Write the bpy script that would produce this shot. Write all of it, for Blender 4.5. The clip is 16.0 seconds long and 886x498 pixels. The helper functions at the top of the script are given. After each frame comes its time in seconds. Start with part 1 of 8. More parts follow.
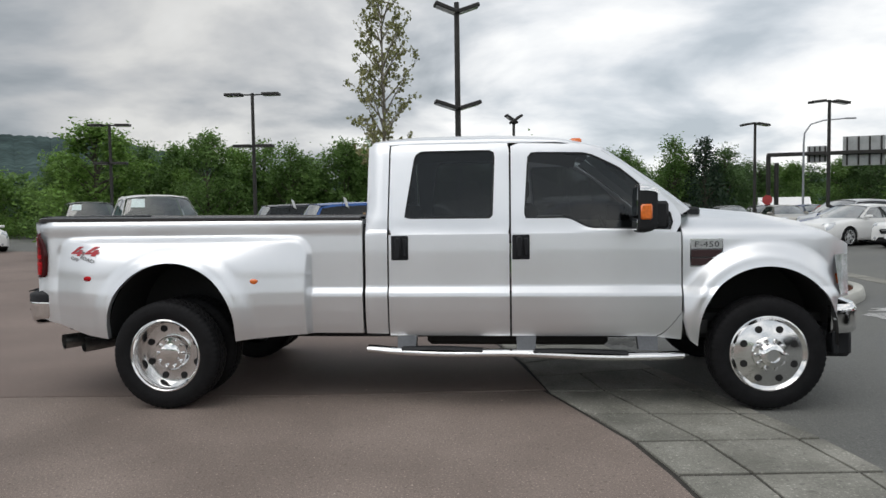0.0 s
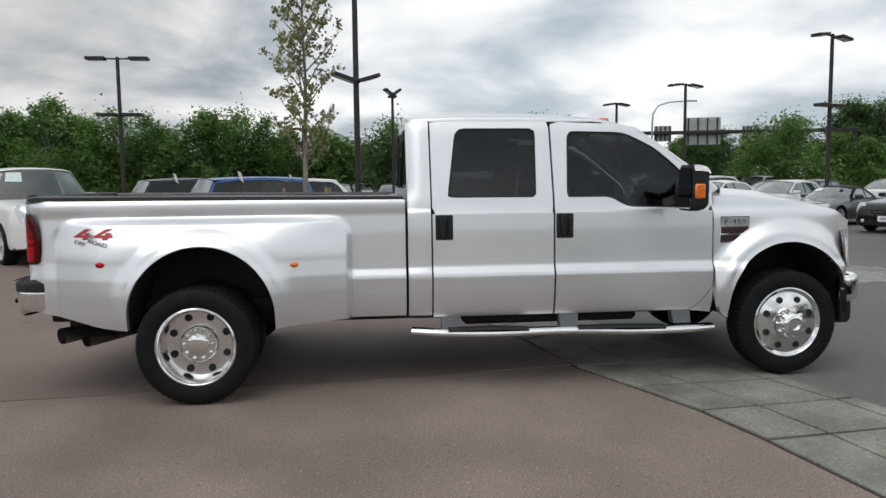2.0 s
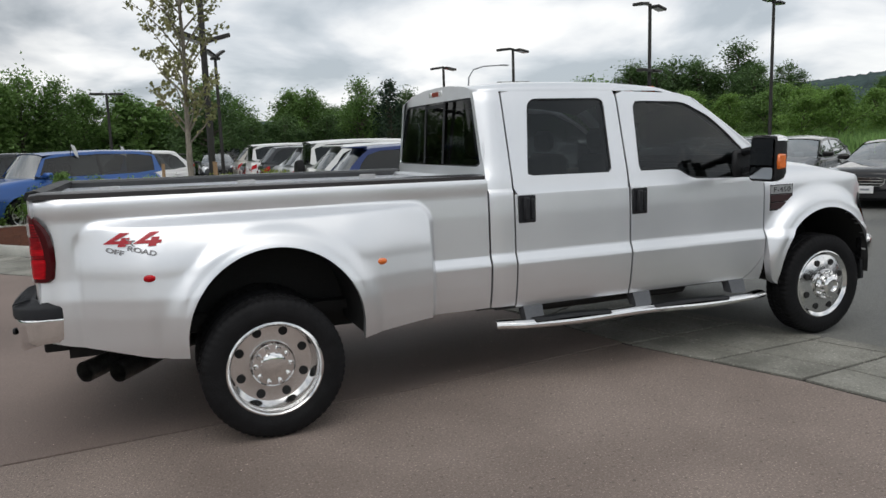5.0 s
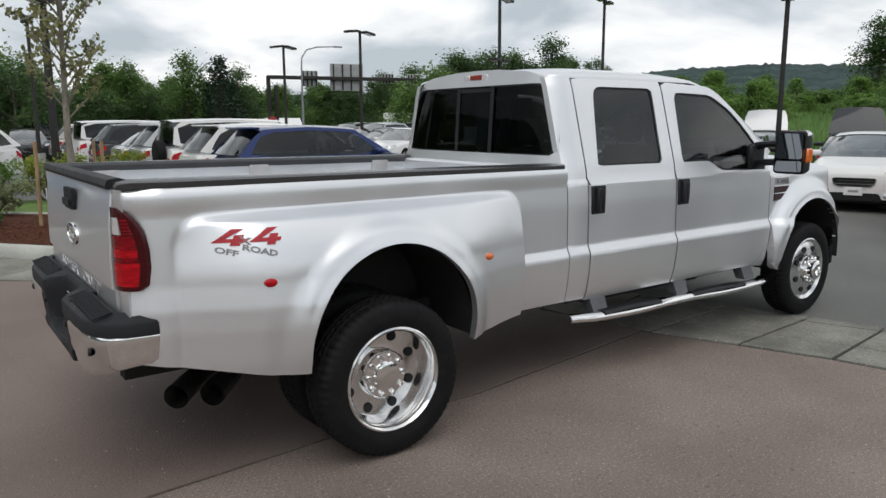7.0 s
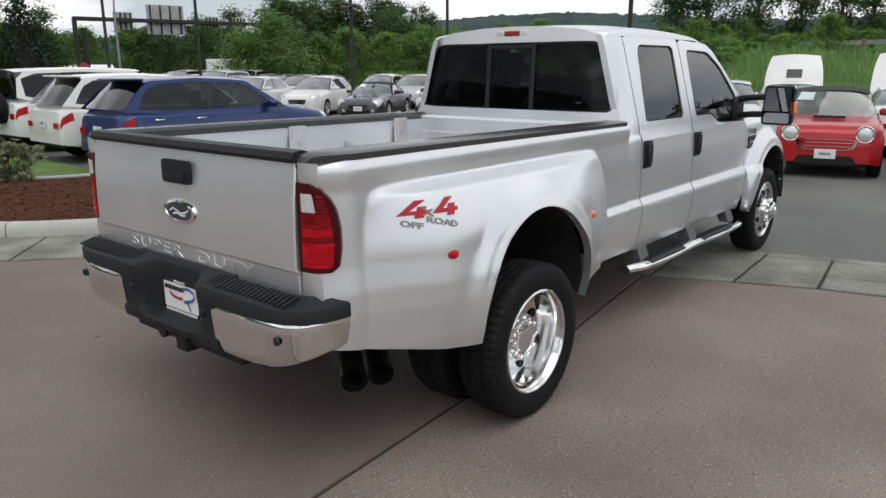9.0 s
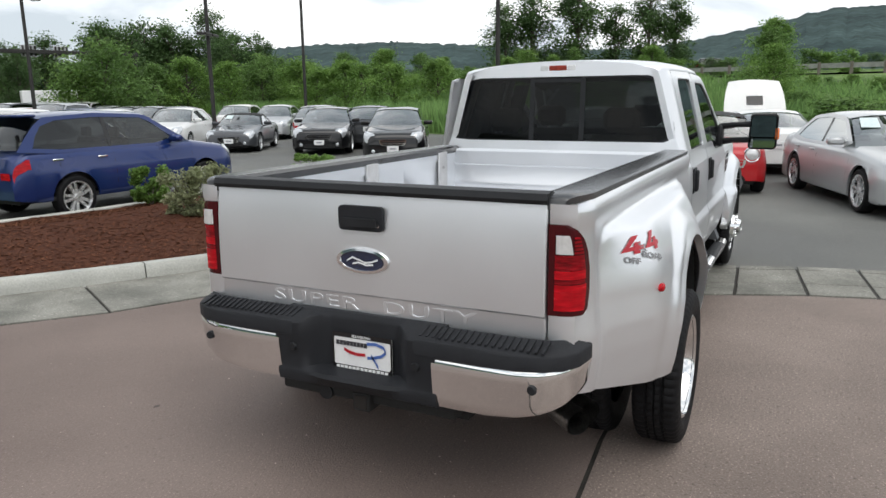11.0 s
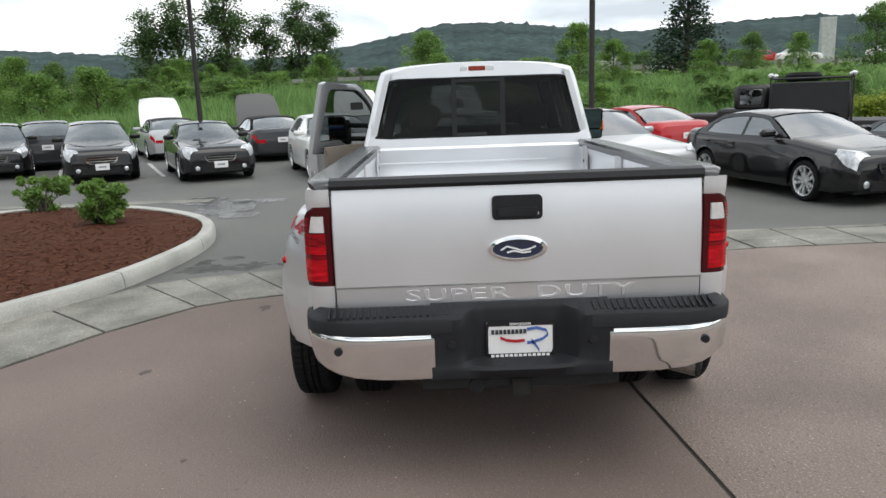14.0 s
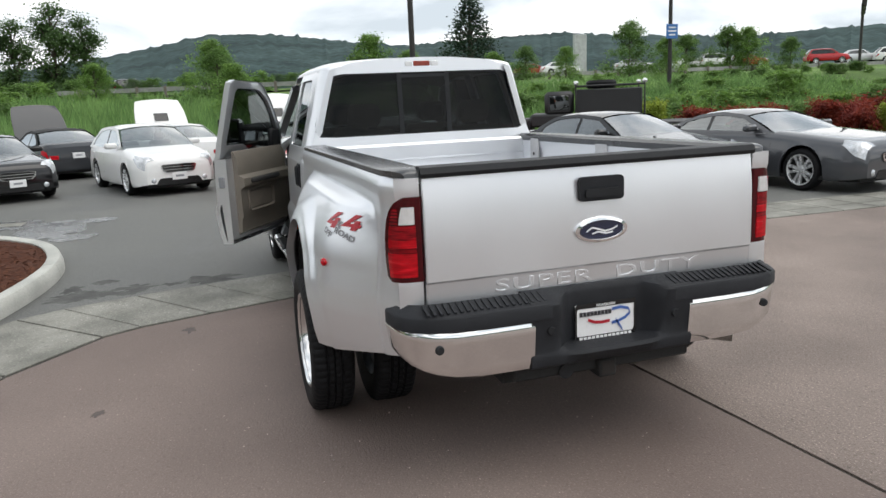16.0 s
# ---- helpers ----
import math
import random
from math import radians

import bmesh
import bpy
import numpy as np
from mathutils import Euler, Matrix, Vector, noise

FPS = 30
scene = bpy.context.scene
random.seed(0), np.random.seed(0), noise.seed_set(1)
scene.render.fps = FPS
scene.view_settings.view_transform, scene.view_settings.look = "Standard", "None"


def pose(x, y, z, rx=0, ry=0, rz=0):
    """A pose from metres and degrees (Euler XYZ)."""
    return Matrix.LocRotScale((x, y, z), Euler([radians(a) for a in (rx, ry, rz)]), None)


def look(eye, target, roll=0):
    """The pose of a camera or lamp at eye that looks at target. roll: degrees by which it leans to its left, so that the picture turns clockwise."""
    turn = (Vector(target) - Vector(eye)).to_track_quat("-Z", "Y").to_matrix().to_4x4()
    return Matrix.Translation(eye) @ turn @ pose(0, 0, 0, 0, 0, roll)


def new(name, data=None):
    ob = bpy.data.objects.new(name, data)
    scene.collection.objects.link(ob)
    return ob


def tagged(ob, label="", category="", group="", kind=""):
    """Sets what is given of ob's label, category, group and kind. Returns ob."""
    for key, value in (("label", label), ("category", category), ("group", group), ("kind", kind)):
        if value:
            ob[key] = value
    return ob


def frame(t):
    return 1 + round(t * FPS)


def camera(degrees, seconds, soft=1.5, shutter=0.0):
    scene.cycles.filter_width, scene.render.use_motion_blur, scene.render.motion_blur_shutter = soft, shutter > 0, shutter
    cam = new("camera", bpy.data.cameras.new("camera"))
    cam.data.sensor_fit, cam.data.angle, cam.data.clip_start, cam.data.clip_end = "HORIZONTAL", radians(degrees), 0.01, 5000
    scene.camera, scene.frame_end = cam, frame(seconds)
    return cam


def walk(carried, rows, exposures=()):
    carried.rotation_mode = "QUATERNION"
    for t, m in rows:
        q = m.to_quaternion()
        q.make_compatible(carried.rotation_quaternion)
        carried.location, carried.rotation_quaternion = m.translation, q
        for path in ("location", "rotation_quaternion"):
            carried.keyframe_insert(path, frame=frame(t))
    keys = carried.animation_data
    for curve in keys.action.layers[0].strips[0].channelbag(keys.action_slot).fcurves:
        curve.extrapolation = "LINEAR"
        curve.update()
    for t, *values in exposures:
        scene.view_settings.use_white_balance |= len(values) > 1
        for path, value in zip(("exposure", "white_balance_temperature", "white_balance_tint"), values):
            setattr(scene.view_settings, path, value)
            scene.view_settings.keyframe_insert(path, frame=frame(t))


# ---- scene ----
cam = camera(62.5, 16.0)
PATH = [
    (0, (2.59, -6.349, 1.462), (2.395, -4.362, 1.353), -0.8),
    (0.5, (2.199, -6.375, 1.463), (2.131, -4.381, 1.324), 1.2),
    (1, (1.809, -6.423, 1.498), (1.886, -4.431, 1.342), 0.1),
    (1.5, (1.457, -6.359, 1.49), (1.594, -4.368, 1.358), -0.4),
    (2, (1.159, -6.245, 1.511), (1.371, -4.265, 1.327), -0.6),
    (2.5, (0.84, -6.104, 1.543), (1.127, -4.133, 1.36), -1.5),
    (3, (0.599, -5.927, 1.553), (0.966, -3.967, 1.394), -0.2),
    (3.5, (0.357, -5.751, 1.558), (0.807, -3.811, 1.371), 0.9),
    (4, (0.006, -5.626, 1.602), (0.573, -3.721, 1.378), -1.1),
    (4.5, (-0.284, -5.484, 1.618), (0.282, -3.589, 1.321), -0.4),
    (4.7, (-0.397, -5.387, 1.638), (0.233, -3.512, 1.342), -1.0),
    (6.8, (-1.738, -4.29, 1.63), (-0.652, -2.643, 1.304), 0.3),
    (7, (-1.876, -4.169, 1.678), (-0.709, -2.582, 1.335), -0.2),
    (7.5, (-2.133, -3.907, 1.702), (-0.898, -2.381, 1.321), -1.3),
    (8, (-2.394, -3.604, 1.722), (-1.088, -2.153, 1.286), -0.9),
    (8.5, (-2.718, -3.372, 1.773), (-1.307, -2.029, 1.322), 0.1),
    (9, (-2.988, -3.061, 1.757), (-1.493, -1.824, 1.274), -0.2),
    (9.2, (-3.093, -2.921, 1.793), (-1.575, -1.712, 1.313), -1.9),
    (11.3, (-3.954, -1.478, 1.819), (-2.157, -0.711, 1.39), -1.4),
    (11.5, (-4.07, -1.347, 1.831), (-2.246, -0.658, 1.385), -2.3),
    (12, (-4.194, -1.016, 1.829), (-2.339, -0.416, 1.38), -3.1),
    (12.5, (-4.31, -0.654, 1.825), (-2.428, -0.179, 1.343), -3.0),
    (13, (-4.423, -0.296, 1.808), (-2.498, -0.014, 1.345), -0.4),
    (13.5, (-4.421, 0.026, 1.796), (-2.477, 0.151, 1.34), -0.6),
    (14, (-4.359, 0.357, 1.787), (-2.402, 0.342, 1.376), -2.0),
    (14.5, (-4.304, 0.683, 1.747), (-2.361, 0.464, 1.328), -0.2),
    (15, (-4.208, 1.006, 1.73), (-2.283, 0.666, 1.305), -0.2),
    (15.5, (-4.071, 1.28, 1.733), (-2.171, 0.786, 1.35), -1.1),
    (16, (-4.033, 1.639, 1.709), (-2.165, 1.048, 1.308), -2.5),
]
walk(cam, [(t, look(eye, target, roll)) for t, eye, target, roll in PATH],
     [(0, 0.09), (4.5, 0.06), (8, 0.12), (9, 0.24), (11.5, 0.56), (13.5, 0.58), (16, 0.6)])

# ---- world, sun, exposure ----
world = bpy.data.worlds.new("sky")
scene.world = world
world.use_nodes = True
wt = world.node_tree
wt.nodes.clear()


def wnode(kind, **values):
    n = wt.nodes.new(kind)
    for k, v in values.items():
        n.inputs[k].default_value = v
    return n


def wmath(op, a, b=None):
    n = wt.nodes.new("ShaderNodeMath")
    n.operation = op
    for i, v in enumerate((a, b)):
        if v is None:
            continue
        if isinstance(v, (int, float)):
            n.inputs[i].default_value = v
        else:
            wt.links.new(v, n.inputs[i])
    return n.outputs[0]


wcoord = wt.nodes.new("ShaderNodeTexCoord")
wsep = wt.nodes.new("ShaderNodeSeparateXYZ")
wt.links.new(wcoord.outputs["Generated"], wsep.inputs[0])
up = wmath("ADD", wmath("MAXIMUM", wsep.outputs["Z"], 0.0), 0.30)
wcomb = wt.nodes.new("ShaderNodeCombineXYZ")
wt.links.new(wmath("DIVIDE", wsep.outputs["X"], up), wcomb.inputs[0])
wt.links.new(wmath("DIVIDE", wsep.outputs["Y"], up), wcomb.inputs[1])
big = wnode("ShaderNodeTexNoise", Scale=1.55, Detail=8.0, Roughness=0.5, Distortion=0.25)
wt.links.new(wcomb.outputs[0], big.inputs["Vector"])
ramp = wt.nodes.new("ShaderNodeValToRGB")
stops = ramp.color_ramp.elements
stops[0].position, stops[0].color = 0.39, (0.50, 0.555, 0.605, 1)
stops[1].position, stops[1].color = 0.61, (1.12, 1.12, 1.10, 1)
mid = stops.new(0.465)
mid.color = (0.69, 0.735, 0.78, 1)
mid = stops.new(0.525)
mid.color = (0.90, 0.92, 0.94, 1)
wt.links.new(big.outputs["Fac"], ramp.inputs[0])
sky = wt.nodes.new("ShaderNodeTexSky")
sky.sky_type, sky.sun_disc = "NISHITA", False
sky.sun_elevation, sky.sun_rotation = radians(48), radians(222)
skyscale = wt.nodes.new("ShaderNodeVectorMath")
skyscale.operation = "SCALE"
skyscale.inputs["Scale"].default_value = 0.06
wt.links.new(sky.outputs[0], skyscale.inputs[0])
blend = wt.nodes.new("ShaderNodeMix")
blend.data_type = "RGBA"
blend.inputs["Factor"].default_value = 0.9
wt.links.new(skyscale.outputs[0], blend.inputs["A"])
wt.links.new(ramp.outputs[0], blend.inputs["B"])
# a heavier grey cloud bank in the north-west
dotp = wt.nodes.new("ShaderNodeVectorMath")
dotp.operation = "DOT_PRODUCT"
dotp.inputs[1].default_value = Vector((-0.54, 0.80, 0.24)).normalized()
wt.links.new(wcoord.outputs["Generated"], dotp.inputs[0])
bank = wt.nodes.new("ShaderNodeMapRange")
bank.interpolation_type = "SMOOTHSTEP"
bank.inputs["From Min"].default_value, bank.inputs["From Max"].default_value = 0.80, 0.99
bank.inputs["To Min"].default_value, bank.inputs["To Max"].default_value = 1.0, 0.60
wt.links.new(wmath("ADD", dotp.outputs["Value"], wmath("MULTIPLY", wmath("SUBTRACT", big.outputs["Fac"], 0.5), -0.35)), bank.inputs["Value"])
dim = wt.nodes.new("ShaderNodeVectorMath")
dim.operation = "SCALE"
wt.links.new(blend.outputs["Result"], dim.inputs[0])
wt.links.new(bank.outputs[0], dim.inputs["Scale"])
back = wnode("ShaderNodeBackground", Strength=1.0)
wt.links.new(dim.outputs[0], back.inputs["Color"])
wout = wt.nodes.new("ShaderNodeOutputWorld")
wt.links.new(back.outputs[0], wout.inputs["Surface"])

sun = new("sun", bpy.data.lights.new("sun", "SUN"))
sun.data.energy, sun.data.angle, sun.data.color = 0.9, radians(50), (1.0, 0.97, 0.92)
sun.matrix_world = look((0, 0, 30), (12, 14, 0))
scene.view_settings.exposure = 0.0

# ---- materials ----
def mat(name, color, rough=0.5, metal=0.0, vary=0.12, scale=6.0, bump=0.0, bump_scale=80.0, coat=0.0, spec=0.5,
        second=None, island=0.0, stretch=(1, 1, 1), rough_vary=0.1, detail=6.0, speckle=0.0, speckle_scale=70.0):
    """A surface whose colour wanders at two scales, with fine relief."""
    m = bpy.data.materials.new(name)
    m.use_nodes = True
    t = m.node_tree
    b = t.nodes["Principled BSDF"]
    b.inputs["Roughness"].default_value, b.inputs["Metallic"].default_value = rough, metal
    b.inputs["Coat Weight"].default_value, b.inputs["Coat Roughness"].default_value = coat, 0.04
    b.inputs["Specular IOR Level"].default_value = spec
    co = t.nodes.new("ShaderNodeTexCoord")
    mp = t.nodes.new("ShaderNodeMapping")
    mp.inputs["Scale"].default_value = stretch
    t.links.new(co.outputs["Object"], mp.inputs[0])
    big = t.nodes.new("ShaderNodeTexNoise")
    big.inputs["Scale"].default_value, big.inputs["Detail"].default_value = scale, detail
    t.links.new(mp.outputs[0], big.inputs["Vector"])
    fine = t.nodes.new("ShaderNodeTexNoise")
    fine.inputs["Scale"].default_value, fine.inputs["Detail"].default_value = bump_scale, 3.0
    t.links.new(mp.outputs[0], fine.inputs["Vector"])
    c1 = [max(0, c * (1 - vary)) for c in color]
    c2 = [min(1, c * (1 + vary)) for c in color] if second is None else second
    mx = t.nodes.new("ShaderNodeMix")
    mx.data_type = "RGBA"
    mx.inputs["A"].default_value, mx.inputs["B"].default_value = (*c1, 1), (*c2, 1)
    sm = t.nodes.new("ShaderNodeMapRange")
    sm.inputs["From Min"].default_value, sm.inputs["From Max"].default_value = 0.32, 0.68
    t.links.new(big.outputs["Fac"], sm.inputs["Value"])
    t.links.new(sm.outputs[0], mx.inputs["Factor"])
    out = mx.outputs["Result"]
    gr = t.nodes.new("ShaderNodeMapRange")
    gr.inputs["From Min"].default_value, gr.inputs["From Max"].default_value = 0.3, 0.7
    gr.inputs["To Min"].default_value, gr.inputs["To Max"].default_value = 1 - vary * 0.8, 1 + vary * 0.8
    t.links.new(fine.outputs["Fac"], gr.inputs["Value"])
    sc = t.nodes.new("ShaderNodeVectorMath")
    sc.operation = "SCALE"
    t.links.new(out, sc.inputs[0])
    t.links.new(gr.outputs[0], sc.inputs["Scale"])
    out = sc.outputs[0]
    if island:
        ge = t.nodes.new("ShaderNodeNewGeometry")
        ir = t.nodes.new("ShaderNodeMapRange")
        ir.inputs["To Min"].default_value, ir.inputs["To Max"].default_value = 1 - island, 1 + island
        t.links.new(ge.outputs["Random Per Island"], ir.inputs["Value"])
        s2 = t.nodes.new("ShaderNodeVectorMath")
        s2.operation = "SCALE"
        t.links.new(out, s2.inputs[0])
        t.links.new(ir.outputs[0], s2.inputs["Scale"])
        out = s2.outputs[0]
    if speckle:
        for size, lo, hi, gain in ((speckle_scale, 0.60, 0.68, 1 + speckle), (speckle_scale * 0.45, 0.62, 0.70, 1 - 0.45 * speckle)):
            sp = t.nodes.new("ShaderNodeTexNoise")
            sp.inputs["Scale"].default_value, sp.inputs["Detail"].default_value = size, 2.0
            t.links.new(mp.outputs[0], sp.inputs["Vector"])
            sr = t.nodes.new("ShaderNodeMapRange")
            sr.inputs["From Min"].default_value, sr.inputs["From Max"].default_value = lo, hi
            sr.inputs["To Min"].default_value, sr.inputs["To Max"].default_value = 1.0, gain
            t.links.new(sp.outputs["Fac"], sr.inputs["Value"])
            s3 = t.nodes.new("ShaderNodeVectorMath")
            s3.operation = "SCALE"
            t.links.new(out, s3.inputs[0])
            t.links.new(sr.outputs[0], s3.inputs["Scale"])
            out = s3.outputs[0]
    t.links.new(out, b.inputs["Base Color"])
    if rough_vary:
        rr = t.nodes.new("ShaderNodeMapRange")
        rr.inputs["From Min"].default_value, rr.inputs["From Max"].default_value = 0.3, 0.7
        rr.inputs["To Min"].default_value, rr.inputs["To Max"].default_value = max(0.01, rough * (1 - rough_vary)), min(1, rough * (1 + rough_vary))
        t.links.new(big.outputs["Fac"], rr.inputs["Value"])
        t.links.new(rr.outputs[0], b.inputs["Roughness"])
    if bump:
        bp = t.nodes.new("ShaderNodeBump")
        bp.inputs["Strength"].default_value, bp.inputs["Distance"].default_value = bump, 0.01
        t.links.new(fine.outputs["Fac"], bp.inputs["Height"])
        t.links.new(bp.outputs[0], b.inputs["Normal"])
    return m


def glass(name, tint, rough=0.0, base=0.03, power=4.0):
    """Tinted sheet glass: a mirror-like face over a see-through tint."""
    m = bpy.data.materials.new(name)
    m.use_nodes = True
    t = m.node_tree
    t.nodes.remove(t.nodes["Principled BSDF"])
    tr = t.nodes.new("ShaderNodeBsdfTransparent")
    tr.inputs["Color"].default_value = (*tint, 1)
    gl = t.nodes.new("ShaderNodeBsdfGlossy")
    gl.inputs["Roughness"].default_value = rough
    gl.inputs["Color"].default_value = (0.9, 0.92, 0.93, 1)
    lw = t.nodes.new("ShaderNodeLayerWeight")
    lw.inputs["Blend"].default_value = 0.5
    pw = t.nodes.new("ShaderNodeMath")
    pw.operation = "POWER"
    pw.inputs[1].default_value = power
    t.links.new(lw.outputs["Facing"], pw.inputs[0])
    fr = t.nodes.new("ShaderNodeMath")
    fr.operation = "MULTIPLY_ADD"
    fr.inputs[1].default_value, fr.inputs[2].default_value = 0.9, base
    t.links.new(pw.outputs[0], fr.inputs[0])
    mx = t.nodes.new("ShaderNodeMixShader")
    t.links.new(fr.outputs[0], mx.inputs[0])
    t.links.new(tr.outputs[0], mx.inputs[1])
    t.links.new(gl.outputs[0], mx.inputs[2])
    t.links.new(mx.outputs[0], t.nodes["Material Output"].inputs["Surface"])
    return m


def paint(name, color, metal=0.0, rough=0.35, flake=0.03, coat=0.7, spec=0.25):
    return mat(name, color, rough, metal, vary=flake, scale=2.0, bump_scale=900.0, coat=coat, rough_vary=0.12, spec=spec)


SILVER = paint("silver_paint", (0.775, 0.79, 0.815), 0.80, 0.36, coat=0.4)
CHROME = mat("chrome", (0.86, 0.86, 0.86), 0.06, 1.0, vary=0.02, scale=9)
POLISHED = mat("polished_alloy", (0.80, 0.80, 0.80), 0.14, 1.0, vary=0.04, scale=14)
ALLOY = mat("alloy", (0.80, 0.81, 0.82), 0.28, 0.7, vary=0.05, scale=9)
RUBBER = mat("tyre_rubber", (0.010, 0.010, 0.011), 0.62, vary=0.25, scale=12, bump=0.25, bump_scale=120, spec=0.15)
BLACK = mat("black_plastic", (0.016, 0.017, 0.019), 0.5, spec=0.25, vary=0.15, scale=10, bump=0.2, bump_scale=260)
GREYPLASTIC = mat("charcoal_plastic", (0.018, 0.019, 0.022), 0.55, spec=0.22, vary=0.15, scale=10, bump=0.3, bump_scale=240)
CAPPLASTIC = mat("smooth_charcoal_plastic", (0.040, 0.041, 0.044), 0.24, spec=0.8, vary=0.03, scale=8, rough_vary=0.0)
TRIM = mat("gloss_black_trim", (0.012, 0.012, 0.013), 0.22, vary=0.1)
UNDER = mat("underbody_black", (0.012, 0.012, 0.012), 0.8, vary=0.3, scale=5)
TINT = glass("dark_tinted_glass", (0.17, 0.185, 0.185), base=0.05)
BACKTINT = glass("back_window_glass", (0.10, 0.108, 0.108), base=0.014, power=5.0)
CARGLASS = glass("car_glass", (0.28, 0.32, 0.31), base=0.10, power=1.8)
MIRRORGLASS = mat("mirror_glass", (0.26, 0.275, 0.29), 0.02, 1.0, vary=0.01)
REDLENS = mat("red_lens", (0.43, 0.004, 0.010), 0.26, vary=0.3, scale=26, coat=0.3, spec=0.1, bump=0.25, bump_scale=55, stretch=(0.3, 0.3, 2.2))
REDDARK = mat("dark_red_lens", (0.055, 0.003, 0.005), 0.2, vary=0.15, scale=30, coat=0.35, spec=0.12)
REDDEEP = mat("deep_red_lens", (0.22, 0.003, 0.007), 0.24, vary=0.4, scale=30, coat=0.3, spec=0.1, bump=0.3, bump_scale=60, stretch=(0.3, 0.3, 2.6))
DULLRED = mat("dull_red_lens", (0.24, 0.035, 0.02), 0.3, vary=0.2, scale=30, coat=0.4, spec=0.2)
WHITELENS = mat("clear_lens", (0.74, 0.74, 0.74), 0.2, 0.3, vary=0.07, scale=18, coat=0.8)
AMBER = mat("amber_lens", (0.75, 0.16, 0.02), 0.2, vary=0.1, scale=40, coat=1.0)
HEADLAMP = mat("headlamp_lens", (0.58, 0.60, 0.62), 0.16, 0.5, vary=0.25, scale=16, coat=1.0)
DECALRED = mat("red_decal", (0.40, 0.008, 0.02), 0.4, vary=0.06)
DECALGREY = mat("grey_decal", (0.22, 0.22, 0.23), 0.4, vary=0.06)
EMBLEMBLUE = mat("emblem_navy", (0.010, 0.018, 0.05), 0.15, vary=0.1, coat=1.0)
WHITE = mat("white_print", (0.78, 0.78, 0.78), 0.5, vary=0.03)
PLATEBLUE = mat("blue_print", (0.05, 0.12, 0.38), 0.5, vary=0.05)
DARKPRINT = mat("dark_print", (0.03, 0.03, 0.035), 0.5, vary=0.05)
TAN = mat("tan_door_trim", (0.20, 0.175, 0.145), 0.65, vary=0.08, scale=8, bump=0.2, bump_scale=300)
DARKTRIM = mat("dark_interior", (0.035, 0.034, 0.034), 0.7, vary=0.15, scale=8)
GALV = mat("grey_steel", (0.30, 0.31, 0.33), 0.45, 0.5, vary=0.12, scale=8)
BRACKET = mat("dark_bracket_steel", (0.11, 0.115, 0.125), 0.5, 0.4, vary=0.12, scale=8)
PIPETIP = mat("brushed_exhaust_tip", (0.34, 0.34, 0.33), 0.32, 1.0, vary=0.25, scale=14)


